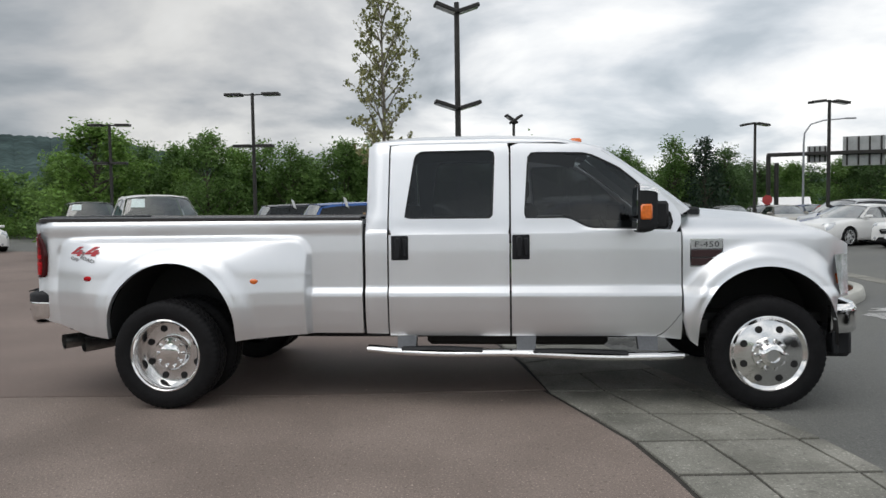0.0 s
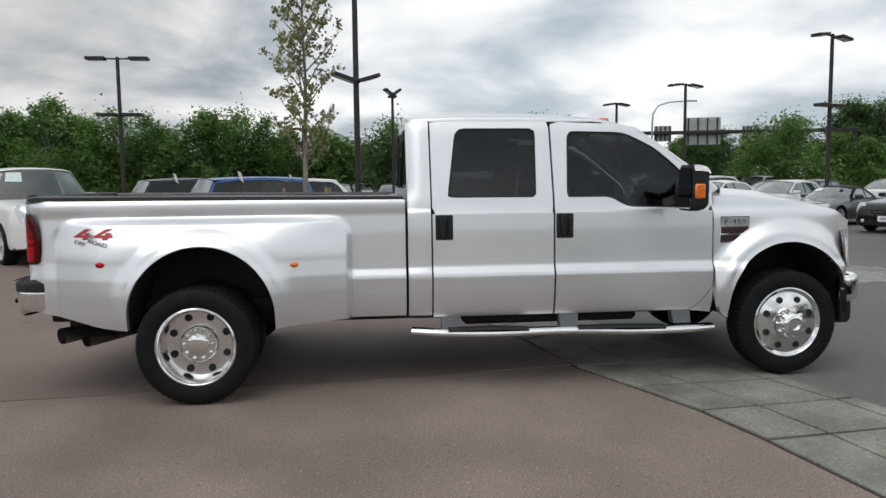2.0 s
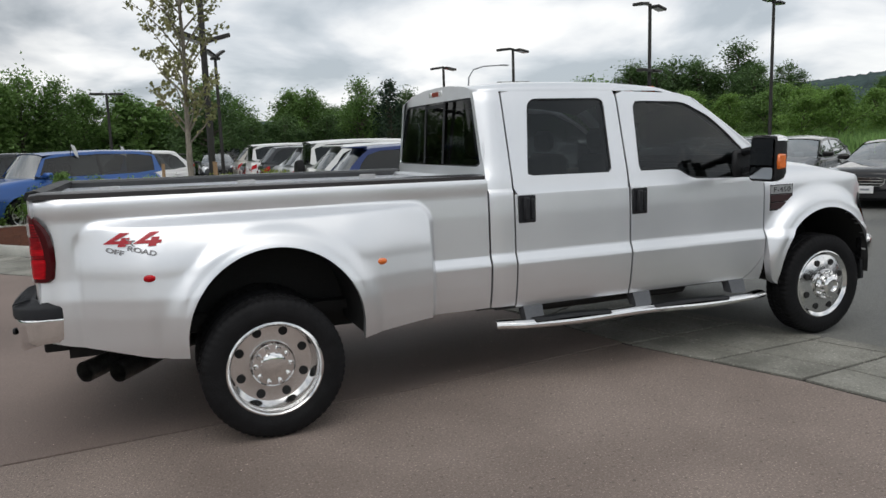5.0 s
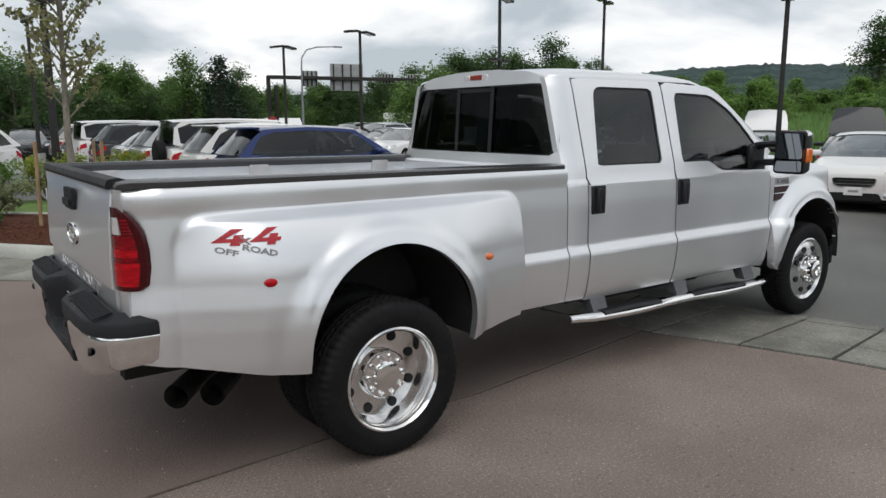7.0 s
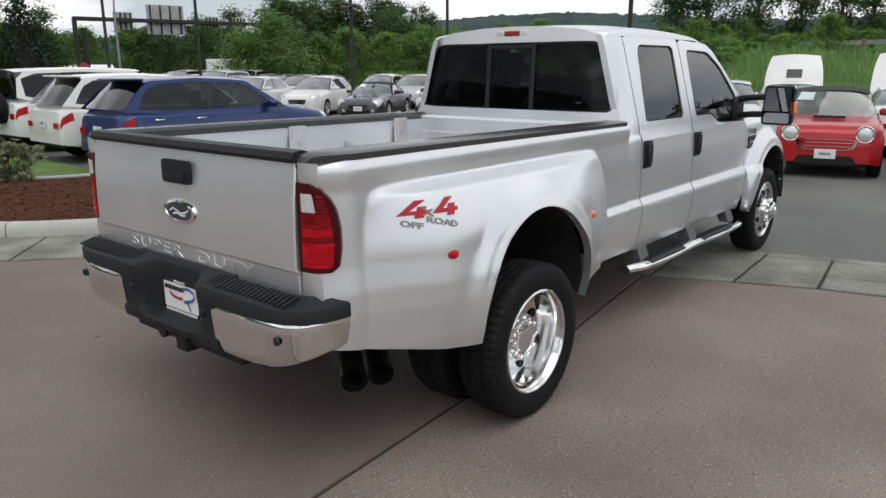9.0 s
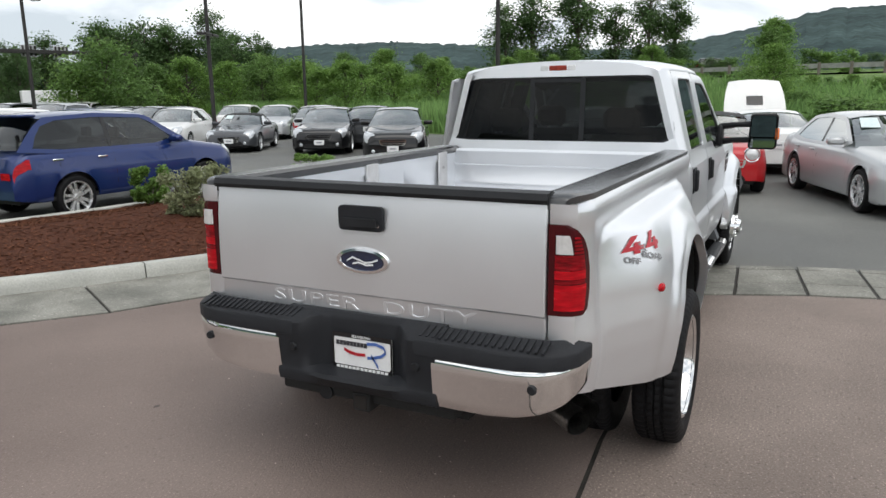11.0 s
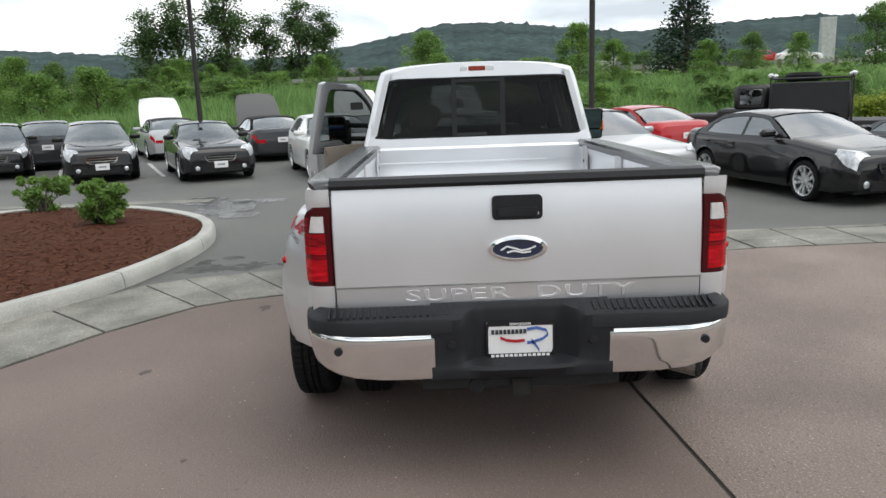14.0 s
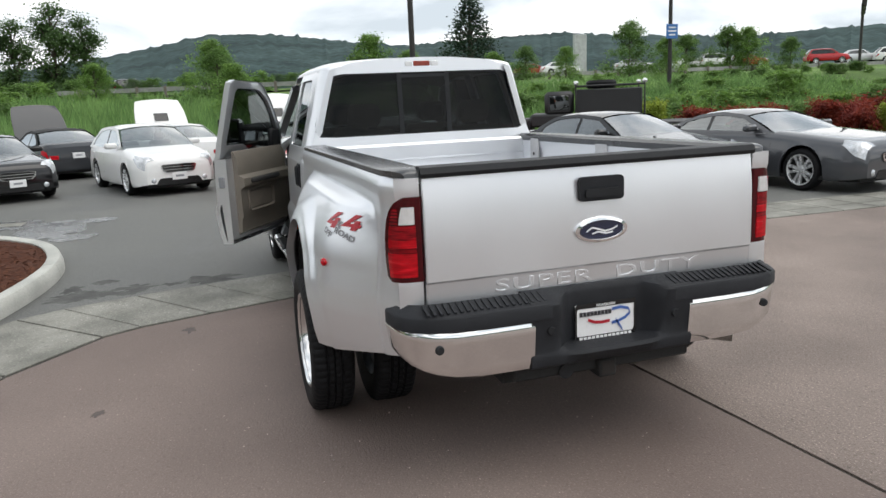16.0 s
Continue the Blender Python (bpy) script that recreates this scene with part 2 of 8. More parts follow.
# ---- mesh helpers ----
class G:
    """A heap of vertices and faces to become one mesh."""

    def __init__(self):
        self.v, self.f = [], []

    def add(self, verts, faces, m=None):
        n = len(self.v)
        self.v += [tuple(m @ Vector(p)) for p in verts] if m else [tuple(p) for p in verts]
        self.f += [tuple(i + n for i in f) for f in faces]
        return self

    def grid(self, rows, close=False, m=None):
        """Rows of points, all of one length, joined by quads; close joins each row's end to its start."""
        k = len(rows[0])
        f = []
        for i in range(len(rows) - 1):
            for j in range(k if close else k - 1):
                a, b = i * k + j, i * k + (j + 1) % k
                f.append((a, b, b + k, a + k))
        return self.add([p for r in rows for p in r], f, m)

    def fan(self, loop, m=None):
        c = sum((Vector(p) for p in loop), Vector()) / len(loop)
        n = len(loop)
        return self.add([*loop, c], [(i, (i + 1) % n, n) for i in range(n)], m)

    def box(self, x0, x1, y0, y1, z0, z1, b=0.0, m=None):
        if not b:
            v = [(x, y, z) for x in (x0, x1) for y in (y0, y1) for z in (z0, z1)]
            return self.add(v, [(0, 1, 3, 2), (4, 6, 7, 5), (0, 4, 5, 1), (2, 3, 7, 6), (0, 2, 6, 4), (1, 5, 7, 3)], m)
        v, idx = [], {}
        for ix, x in enumerate((x0, x1)):
            for iy, y in enumerate((y0, y1)):
                for iz, z in enumerate((z0, z1)):
                    dx, dy, dz = (b if not ix else -b), (b if not iy else -b), (b if not iz else -b)
                    for a, p in enumerate(((x, y + dy, z + dz), (x + dx, y, z + dz), (x + dx, y + dy, z))):
                        idx[ix, iy, iz, a] = len(v)
                        v.append(p)
        f = []
        for i in (0, 1):
            f.append([idx[i, a, c, 0] for a, c in ((0, 0), (0, 1), (1, 1), (1, 0))])
            f.append([idx[a, i, c, 1] for a, c in ((0, 0), (0, 1), (1, 1), (1, 0))])
            f.append([idx[a, c, i, 2] for a, c in ((0, 0), (0, 1), (1, 1), (1, 0))])
            for j in (0, 1):
                f.append([idx[i, j, 0, 0], idx[i, j, 1, 0], idx[i, j, 1, 1], idx[i, j, 0, 1]])
                f.append([idx[i, 0, j, 0], idx[i, 1, j, 0], idx[i, 1, j, 2], idx[i, 0, j, 2]])
                f.append([idx[0, i, j, 1], idx[1, i, j, 1], idx[1, i, j, 2], idx[0, i, j, 2]])
                for k in (0, 1):
                    f.append([idx[i, j, k, a] for a in (0, 1, 2)])
        return self.add(v, f, m)

    def tube(self, path, r, n=10, caps=True, squash=(1, 1)):
        """A round bar along a path; r is one radius or one for each point."""
        path = [Vector(p) for p in path]
        rows = []
        side = None
        for i, p in enumerate(path):
            d = (path[min(i + 1, len(path) - 1)] - path[max(i - 1, 0)]).normalized()
            ref = side if side is not None else (Vector((0, 0, 1)) if abs(d.z) < 0.9 else Vector((1, 0, 0)))
            a = (ref - d * ref.dot(d)).normalized()
            side = a
            b = d.cross(a)
            rad = r[i] if isinstance(r, (list, tuple)) else r
            rows.append([p + (a * math.cos(q) * squash[0] + b * math.sin(q) * squash[1]) * rad for q in (2 * math.pi * k / n for k in range(n))])
        self.grid(rows, close=True)
        if caps:
            self.fan(rows[0])
            self.fan(rows[-1])
        return self

    def turn(self, profile, n=32, m=None):
        """A profile of (radius, height) turned about the y axis; height runs along y."""
        rows = [[(r * math.cos(q), y, r * math.sin(q)) for q in (2 * math.pi * k / n for k in range(n))] for r, y in profile]
        return self.grid(rows, close=True, m=m)

    def slab(self, loop, d, m=None):
        """A flat loop of points given thickness along the vector d."""
        d = Vector(d)
        a = [Vector(p) for p in loop]
        b = [p + d for p in a]
        n = len(a)
        return self.add(a + b, [tuple(range(n))[::-1], tuple(range(n, 2 * n)), *[(i, (i + 1) % n, (i + 1) % n + n, i + n) for i in range(n)]], m)


def part(name, g, material, parent=None, label="", sharp=40, place=None, normals=True):
    """Links a heap as ONE mesh object, under parent where one is given."""
    me = bpy.data.meshes.new(name)
    if normals:
        bm = bmesh.new()
        vs = [bm.verts.new(p) for p in g.v]
        for f in g.f:
            try:
                bm.faces.new([vs[i] for i in f])
            except ValueError:
                pass
        bmesh.ops.remove_doubles(bm, verts=bm.verts, dist=1e-5)
        bmesh.ops.recalc_face_normals(bm, faces=bm.faces)
        bm.to_mesh(me)
        bm.free()
    else:
        me.from_pydata(g.v, [], g.f)
    me.materials.append(material)
    me.polygons.foreach_set("use_smooth", [True] * len(me.polygons))
    me.set_sharp_from_angle(angle=radians(sharp))
    ob = new(name, me)
    if place is not None:
        ob.matrix_basis = place
    if parent is not None:
        ob.parent = parent
    if label:
        ob["label"] = label
    return ob


def same(ob, place, parent=None):
    """A second object on the same mesh."""
    o = new(ob.name.split(".")[0], ob.data)
    o.matrix_basis = place
    if parent is not None:
        o.parent = parent
    return o


def thing(name, label, category, place=None, group="", kind=""):
    ob = new(name)
    ob.empty_display_size = 0.1
    if place is not None:
        ob.matrix_basis = place
    return tagged(ob, label, category, group, kind)


def lerp(pairs, x):
    """The value at x of a line through pairs of (x, value)."""
    if x <= pairs[0][0]:
        return pairs[0][1]
    for (a, u), (b, w) in zip(pairs, pairs[1:]):
        if x <= b:
            return u + (w - u) * (x - a) / (b - a)
    return pairs[-1][1]


def smooth(a, b, x):
    k = min(1.0, max(0.0, (x - a) / (b - a)))
    return k * k * (3 - 2 * k)


def steps(a, b, d):
    n = max(1, round((b - a) / d))
    return [a + (b - a) * i / n for i in range(n + 1)]


def ray_loop(poly, c, n):
    """n points of a closed polygon, seen from c at even angles."""
    out = []
    for k in range(n):
        q = 2 * math.pi * k / n + 0.01
        dx, dz = math.cos(q), math.sin(q)
        best = None
        for (x0, z0), (x1, z1) in zip(poly, poly[1:] + poly[:1]):
            ex, ez = x1 - x0, z1 - z0
            den = dx * ez - dz * ex
            if abs(den) < 1e-12:
                continue
            s = ((x0 - c[0]) * ez - (z0 - c[1]) * ex) / den
            u = ((x0 - c[0]) * dz - (z0 - c[1]) * dx) / den
            if s > 0 and -1e-9 <= u <= 1 + 1e-9 and (best is None or s > best):
                best = s
        out.append((c[0] + dx * best, c[1] + dz * best))
    return out


def rounded(poly, r, n=5):
    """A polygon with its corners rounded."""
    out = []
    k = len(poly)
    for i in range(k):
        p, a, b = Vector(poly[i]), Vector(poly[i - 1]), Vector(poly[(i + 1) % k])
        rr = r[i] if isinstance(r, (list, tuple)) else r
        s, e = p + (a - p).normalized() * rr, p + (b - p).normalized() * rr
        for j in range(n + 1):
            u = j / n
            out.append(tuple(s * (1 - u) ** 2 + p * 2 * u * (1 - u) + e * u * u))
    return out

# ---- ground, drive, paving band, planter island ----
BROWN = mat("brown_exposed_concrete", (0.205, 0.162, 0.140), 0.74, vary=0.24, scale=0.7, bump=0.7, bump_scale=80, second=(0.262, 0.212, 0.186), detail=12, speckle=0.8, speckle_scale=78, spec=0.3)
BROWNSMOOTH = mat("brown_smooth_concrete", (0.170, 0.129, 0.112), 0.72, vary=0.16, scale=0.6, bump=0.45, bump_scale=90, second=(0.215, 0.169, 0.149), detail=12, speckle=0.4, speckle_scale=75, spec=0.3)
ASPHALT = mat("old_asphalt", (0.092, 0.093, 0.087), 0.72, vary=0.24, scale=0.35, bump=0.4, bump_scale=120, second=(0.158, 0.159, 0.148), detail=12, rough_vary=0.35, speckle=0.5, speckle_scale=60)
PAVING = mat("grey_green_concrete", (0.165, 0.162, 0.138), 0.8, vary=0.26, scale=1.9, bump=0.4, bump_scale=110, second=(0.275, 0.268, 0.236), detail=14, speckle=0.6, speckle_scale=45)
KERB = mat("pale_kerb_concrete", (0.42, 0.42, 0.385), 0.8, vary=0.15, scale=2.2, bump=0.25, bump_scale=60, detail=12, second=(0.50, 0.50, 0.46))
SOIL = mat("dark_joint_dirt", (0.035, 0.032, 0.028), 0.95, vary=0.3, scale=8)
MULCH = mat("red_bark_mulch", (0.070, 0.025, 0.014), 0.95, vary=0.3, scale=14, bump=0.6, bump_scale=70, second=(0.10, 0.038, 0.021), detail=14, spec=0.15)
CHIP = mat("bark_chip", (0.125, 0.050, 0.026), 0.9, vary=0.3, scale=30, island=0.32, spec=0.15)
MEADOW = mat("meadow_ground", (0.088, 0.155, 0.042), 0.95, vary=0.4, scale=0.25, bump=0.6, bump_scale=14, second=(0.15, 0.235, 0.068), detail=10, spec=0.15)
LINE = mat("worn_white_line", (0.45, 0.45, 0.44), 0.8, vary=0.35, scale=3)

EDGE = [(60, 75), (44, 48), (33, 30), (29.5, 19), (26.5, 11), (22.5, 4), (18.6, -2), (16.6, -7), (15.2, -12), (13.8, -18), (11.5, -30), (5, -60)]


def beyond(x, y):
    """Metres past the lot's edge towards the highway; minus inside the lot."""
    best, sign = 1e9, 1
    for (x0, y0), (x1, y1) in zip(EDGE, EDGE[1:]):
        ex, ey = x1 - x0, y1 - y0
        u = min(1, max(0, ((x - x0) * ex + (y - y0) * ey) / (ex * ex + ey * ey)))
        dx, dy = x - x0 - u * ex, y - y0 - u * ey
        d = math.hypot(dx, dy)
        if d < best:
            best, sign = d, (1 if ex * dy - ey * dx > 0 else -1)
    return best * sign


def land(x, y):
    s = beyond(x, y)
    h = -0.06 + 2.36 * smooth(2.5, 20, s) + (0.18 * noise.noise((x * 0.12, y * 0.12, 3)) * smooth(2, 6, s) * (1 - smooth(18, 21, s)))
    h += 0.55 * smooth(20, 34, s) + 1.2 * smooth(40, 66, s)
    h += 0.5 * smooth(46, 70, y - 0.3 * x) * (1 - smooth(0, 10, s))
    return h


def spread(inner, outer, n, m):
    a = [inner * (2 * i / n - 1) for i in range(n + 1)]
    b = [inner + (outer - inner) * ((i + 1) / m) ** 2.6 for i in range(m)]
    return [-v for v in b[::-1]] + a + b


gx = spread(66, 2400, 76, 16)
g = G()
g.grid([[(x, y, land(x, y)) for y in gx] for x in gx])
tagged(part("ground", g, MEADOW, normals=False), kind="structure")


def flat(name, loop, z, material, thick=0.05, kind="structure", parent=None):
    g = G()
    n = len(loop)
    g.add([(x, y, z) for x, y in loop] + [(x, y, z - thick) for x, y in loop], [tuple(range(n)), *[(i, (i + 1) % n, (i + 1) % n + n, i + n) for i in range(n)]])
    ob = part(name, g, material, parent)
    return tagged(ob, kind=kind) if parent is None else ob


flat("asphalt_lot", [(x - 0.8, y) for x, y in EDGE] + [(-70, -60), (-70, 62), (40, 75)], -0.012, ASPHALT, 0.03)
# inner and outer edge of the paving band, from beside the kerb round to the street side
INNER = [(-5.2, 9.6), (-3.3, 7.2), (-1.3, 5.05), (0.36, 3.62), (1.35, 3.08), (2.02, 2.55), (2.17, 2.28), (2.34, 1.74), (2.50, 1.15), (2.66, 0.5), (2.85, -0.56), (3.10, -1.19), (3.33, -1.79), (3.46, -2.35), (3.60, -3.2), (3.66, -5.3), (3.62, -9), (3.70, -16), (3.9, -30)]
OUTER = [(-4.3, 10.4), (-2.5, 8.1), (-0.35, 5.75), (0.9, 4.65), (2.1, 3.92), (2.9, 3.35), (3.10, 3.01), (3.30, 2.41), (3.46, 1.79), (3.62, 1.1), (4.10, -0.45), (4.30, -1.12), (4.49, -1.66), (4.60, -2.23), (4.66, -3.1), (4.72, -5.3), (4.68, -9), (4.76, -16), (4.95, -30)]
JOINT = [(2.84, -0.50), (0.9, -0.78), (-0.2, -0.815), (-1.5, -0.92), (-4, -1.125), (-30, -3.25)]
gap = 0.013
south = [p for p in INNER if p[1] < -0.55]
north = [p for p in INNER if p[1] > -0.45]
flat("drive_south", [(x - 0.034, y) for x, y in [(2.835, -0.52), *south]] + [(-30, -30)] + [(x, y - gap) for x, y in JOINT[::-1][:-1]], 0.0, BROWN, 0.08)
flat("drive_north", [(x - 0.026, y - 0.02) for x, y in north] + [(2.83, -0.50 + gap)] + [(x, y + gap) for x, y in JOINT[1:]] + [(-30, 24), (-12, 20)], 0.0, BROWNSMOOTH, 0.08)
flat("joint_bed", [(3.4, -30), (4.9, -30), (4.62, -9), (4.55, -2.25), (4.26, -1.12), (3.42, 1.79), (3.06, 3.01), (2.1, 3.88), (0.9, 4.62), (-4.3, 10.3), (-6, 10.5), (-30, -2), (-30, -6)], -0.010, SOIL, 0.004)
pavement = tagged(new("pavement"), kind="structure")


def slab_piece(quad, parent):
    cx, cy = sum(p[0] for p in quad) / 4, sum(p[1] for p in quad) / 4
    g = G()
    tilt = random.uniform(-0.002, 0.002)
    ins = []
    for x, y in quad:
        d = math.hypot(x - cx, y - cy)
        k = 1 - 0.019 / d
        ins.append((cx + (x - cx) * k, cy + (y - cy) * k))
    inn = [(cx + (x - cx) * 0.985, cy + (y - cy) * 0.985) for x, y in ins]
    z = 0.004 + tilt
    g.add([(x, y, -0.03) for x, y in ins] + [(x, y, z - 0.004) for x, y in ins] + [(x, y, z) for x, y in inn],
          [(i, (i + 1) % 4, (i + 1) % 4 + 4, i + 4) for i in range(4)] + [(i + 4, (i + 1) % 4 + 4, (i + 1) % 4 + 8, i + 8) for i in range(4)] + [(8, 9, 10, 11)])
    part("slab", g, PAVING, parent, sharp=20)


mixl = lambda a, b, u: (a[0] + (b[0] - a[0]) * u, a[1] + (b[1] - a[1]) * u)
for i in range(len(INNER) - 1):
    a, b, c, d = INNER[i], INNER[i + 1], OUTER[i + 1], OUTER[i]
    n = max(1, round(math.dist(a, b) / (0.62 if i > 4 else 1.25)))
    for k in range(n):
        p, q = mixl(a, b, k / n), mixl(a, b, (k + 1) / n)
        r, s = mixl(d, c, (k + 1) / n), mixl(d, c, k / n)
        cuts = (0.0, 0.36, 0.87, 1.0) if p[1] < 0.2 else (0.0, 1.0)
        for u, w in zip(cuts, cuts[1:]):
            slab_piece([mixl(p, s, u), mixl(q, r, u), mixl(q, r, w), mixl(p, s, w)], pavement)

# planter island: kerb stones round a mulch bed
ISLAND = [(-4.2, 11.2), (-3.25, 9.1), (-2.2, 7.9), (-1.0, 6.55), (-0.1, 5.4), (0.68, 4.75), (1.6, 4.15), (2.6, 3.62), (3.6, 3.36), (4.6, 3.27), (5.4, 3.36), (6.2, 3.62), (6.9, 4.1), (7.55, 4.8),
          (8.05, 5.6), (8.28, 6.4), (8.15, 7.2), (7.7, 7.8), (7.0, 8.05), (6.0, 8.12), (3.8, 8.25), (1.5, 9.0), (-0.6, 10.8), (-2.2, 12.4), (-3.4, 12.9), (-4.1, 12.3)]


def fine_loop(loop, d):
    """The closed loop with rounded corners, a point about every d metres."""
    n = len(loop)
    out = []
    for i in range(n):
        p0, p1, p2, p3 = (Vector(loop[(i + k) % n]) for k in (-1, 0, 1, 2))
        m = max(1, round((p2 - p1).length / d))
        for k in range(m):
            u = k / m
            out.append(tuple(0.5 * (2 * p1 + (p2 - p0) * u + (2 * p0 - 5 * p1 + 4 * p2 - p3) * u * u + (3 * p1 - p0 - 3 * p2 + p3) * u ** 3)))
    return out


isl = fine_loop(ISLAND, 0.25)
cen = Vector((2.2, 7.2))


def inset(loop, d):
    n = len(loop)
    out = []
    for i in range(n):
        a, b = Vector(loop[i - 1]), Vector(loop[(i + 1) % n])
        t = (b - a).normalized()
        out.append((loop[i][0] - t.y * d, loop[i][1] + t.x * d))
    return out


kerb = tagged(new("kerb"), kind="structure")
rings = {d: inset(isl, d) for d in (0.0, 0.02, 0.04, 0.15, 0.17)}
N = len(isl)
STONE = 7
for i in range(0, N, STONE):
    idx = [j % N for j in range(i, min(i + STONE, N) + 1)]
    g = G()
    rows = []
    for n_, j in enumerate(idx):
        row = []
        for d, z in ((0.0, -0.03), (0.0, 0.06), (0.015, 0.128), (0.04, 0.148), (0.15, 0.150), (0.165, 0.135), (0.17, 0.0)):
            key = min(rings, key=lambda k: abs(k - d))
            p = Vector(rings[key][j])
            if n_ in (0, len(idx) - 1):
                o = Vector(rings[key][idx[1] if n_ == 0 else idx[-2]])
                p = p + (o - p).normalized() * 0.006
            row.append((p.x, p.y, z))
        rows.append(row)
    g.grid(rows)
    g.add(rows[0], [tuple(range(7))])
    g.add(rows[-1], [tuple(range(7))])
    part("kerb_stone", g, KERB, kerb)


def bed_z(x, y):
    return 0.12 + 0.10 * smooth(0.1, 1.6, min(math.dist((x, y), p) for p in isl[::3])) + 0.03 * noise.noise((x * 1.3, y * 1.3, 0))


bedloop = inset(isl, 0.165)
g = G()
rows = []
for k in range(26):
    u = k / 25
    rows.append([(cen.x + (x - cen.x) * (1 - u), cen.y + (y - cen.y) * (1 - u)) for x, y in bedloop])
g.grid([[(x, y, bed_z(x, y) if i else 0.115) for x, y in r] for i, r in enumerate(rows)], close=True)
tagged(part("mulch_bed", g, MULCH, normals=False), kind="structure")
g = G()
rng = random.Random(4)
count = 0
while count < 26000:
    i, u = rng.randrange(N), math.sqrt(rng.random())
    edge = Vector(bedloop[i]).lerp(Vector(bedloop[(i + 1) % N]), rng.random())
    x, y = cen.x + (edge.x - cen.x) * u, cen.y + (edge.y - cen.y) * u
    if y > 8.2 or x < -2:
        if rng.random() < 0.7:
            continue
    l, w = rng.uniform(0.008, 0.024), rng.uniform(0.004, 0.011)
    q, t = rng.uniform(0, math.pi), rng.uniform(-0.5, 0.5)
    m = Matrix.Translation((x, y, bed_z(x, y) + 0.006)) @ Euler((rng.uniform(-0.15, 0.15), t * 0.35, q)).to_matrix().to_4x4()
    g.add([(-l, -w, 0), (l, -w * 0.6, 0), (l * 0.9, w, 0.004), (-l * 0.8, w * 0.8, 0.003)], [(0, 1, 2, 3)], m)
    count += 1
tagged(part("bark_chips", g, CHIP, normals=False), "scattered reddish brown bark chips on the bed", "mulch", kind="stuff")

# lighter concrete gutter across the lot and painted bay lines
flat("gutter", [(9.25, 4.6), (9.65, 4.6), (9.75, 30), (9.35, 30)], -0.006, PAVING, 0.02)
for k in range(9):
    x0, y0 = 14.6 + 0.36 * k, 7.3 + 2.9 * k
    c, s_ = math.cos(radians(25)), math.sin(radians(25))
    flat("bay_line", [(x0, y0), (x0 + 5 * c, y0 + 5 * s_), (x0 + 5 * c - 0.1 * s_, y0 + 5 * s_ + 0.1 * c), (x0 - 0.1 * s_, y0 + 0.1 * c)], -0.007, LINE, 0.01)
# water standing on the asphalt and damp, oily stains beside the island
WATER = mat("wet_asphalt", (0.085, 0.086, 0.084), 0.22, vary=0.3, scale=2.5, rough_vary=0.9, spec=0.7, bump=0.15, bump_scale=30)
DAMP = mat("damp_oily_asphalt", (0.080, 0.080, 0.076), 0.75, vary=0.4, scale=5.0, bump=0.3, bump_scale=90, spec=0.15)


def blot(cx, cy, rx, ry, seed, rough=0.5, n=64):
    """An uneven round outline."""
    out = []
    for k in range(n):
        q = 2 * math.pi * k / n
        p = (math.cos(q) * 1.6 + seed * 3.7, math.sin(q) * 1.6, seed)
        f = 1 + rough * noise.noise(p) + rough * 0.6 * noise.noise([v * 3.1 for v in p]) + rough * 0.3 * noise.noise([v * 8 for v in p])
        out.append((cx + rx * f * math.cos(q), cy + ry * f * math.sin(q)))
    return out


for k, (cx, cy, rx, ry) in enumerate(((8.55, 4.05, 0.95, 0.50), (9.35, 4.75, 0.55, 0.45), (7.5, 3.6, 0.35, 0.30), (9.2, 3.5, 0.25, 0.35))):
    flat("puddle", blot(cx, cy, rx, ry, k + 1.3, 0.35), -0.0088 + 0.0006 * k, WATER, 0.001)
for k, (cx, cy, rx, ry) in enumerate(((3.62, 2.90, 0.20, 0.30), (3.72, 2.45, 0.13, 0.16), (3.95, 3.05, 0.16, 0.10), (3.55, 2.55, 0.10, 0.20), (4.15, 2.75, 0.12, 0.12), (3.74, 1.72, 0.14, 0.24), (3.70, 2.10, 0.06, 0.10),
                                       (9.3, -3.0, 0.4, 0.25), (7.3, -6.4, 0.35, 0.3))):
    flat("stain", blot(cx, cy, rx, ry, k + 20.7, 0.8), -0.0115 + 0.00012 * k, DAMP, 0.0004)
# leaf litter and soil marks on the drive
for k, (cx, cy, r_) in enumerate(((-2.6, 2.2, 0.022), (-3.3, 1.0, 0.02), (-1.5, 2.6, 0.03), (-2.2, -3.6, 0.02), (0.4, 2.4, 0.03), (-3.6, -1.6, 0.015), (1.9, 1.9, 0.05), (-0.9, 1.7, 0.015))):
    flat("stain", blot(cx, cy, r_ * 1.6, r_, k + 50.7, 0.9, 30), 0.0015, mat("dark_drive_stain", (0.075, 0.058, 0.05), 0.7, vary=0.3, scale=9) if k == 0 else bpy.data.materials["dark_drive_stain"], 0.001)
# pale pebbles on the drive
g = G()
for k in range(1400):
    x, y = rng.uniform(-4.5, 3.3), rng.uniform(-6.5, 3)
    if -0.86 > y + 0.1 * (x + 0.2) > -0.78 or x > 2.4 + abs(y) * 0.1:
        continue
    r = rng.uniform(0.002, 0.007)
    g.add([(x - r, y, 0.001), (x, y - r, 0.001), (x + r, y, 0.001), (x, y + r, 0.001), (x, y, r)], [(0, 1, 4), (1, 2, 4), (2, 3, 4), (3, 0, 4)])
tagged(part("grit", g, mat("pale_grit", (0.34, 0.28, 0.25), 0.8, island=0.4), normals=False), "loose pale grit on the brown drive", "grit", kind="stuff")

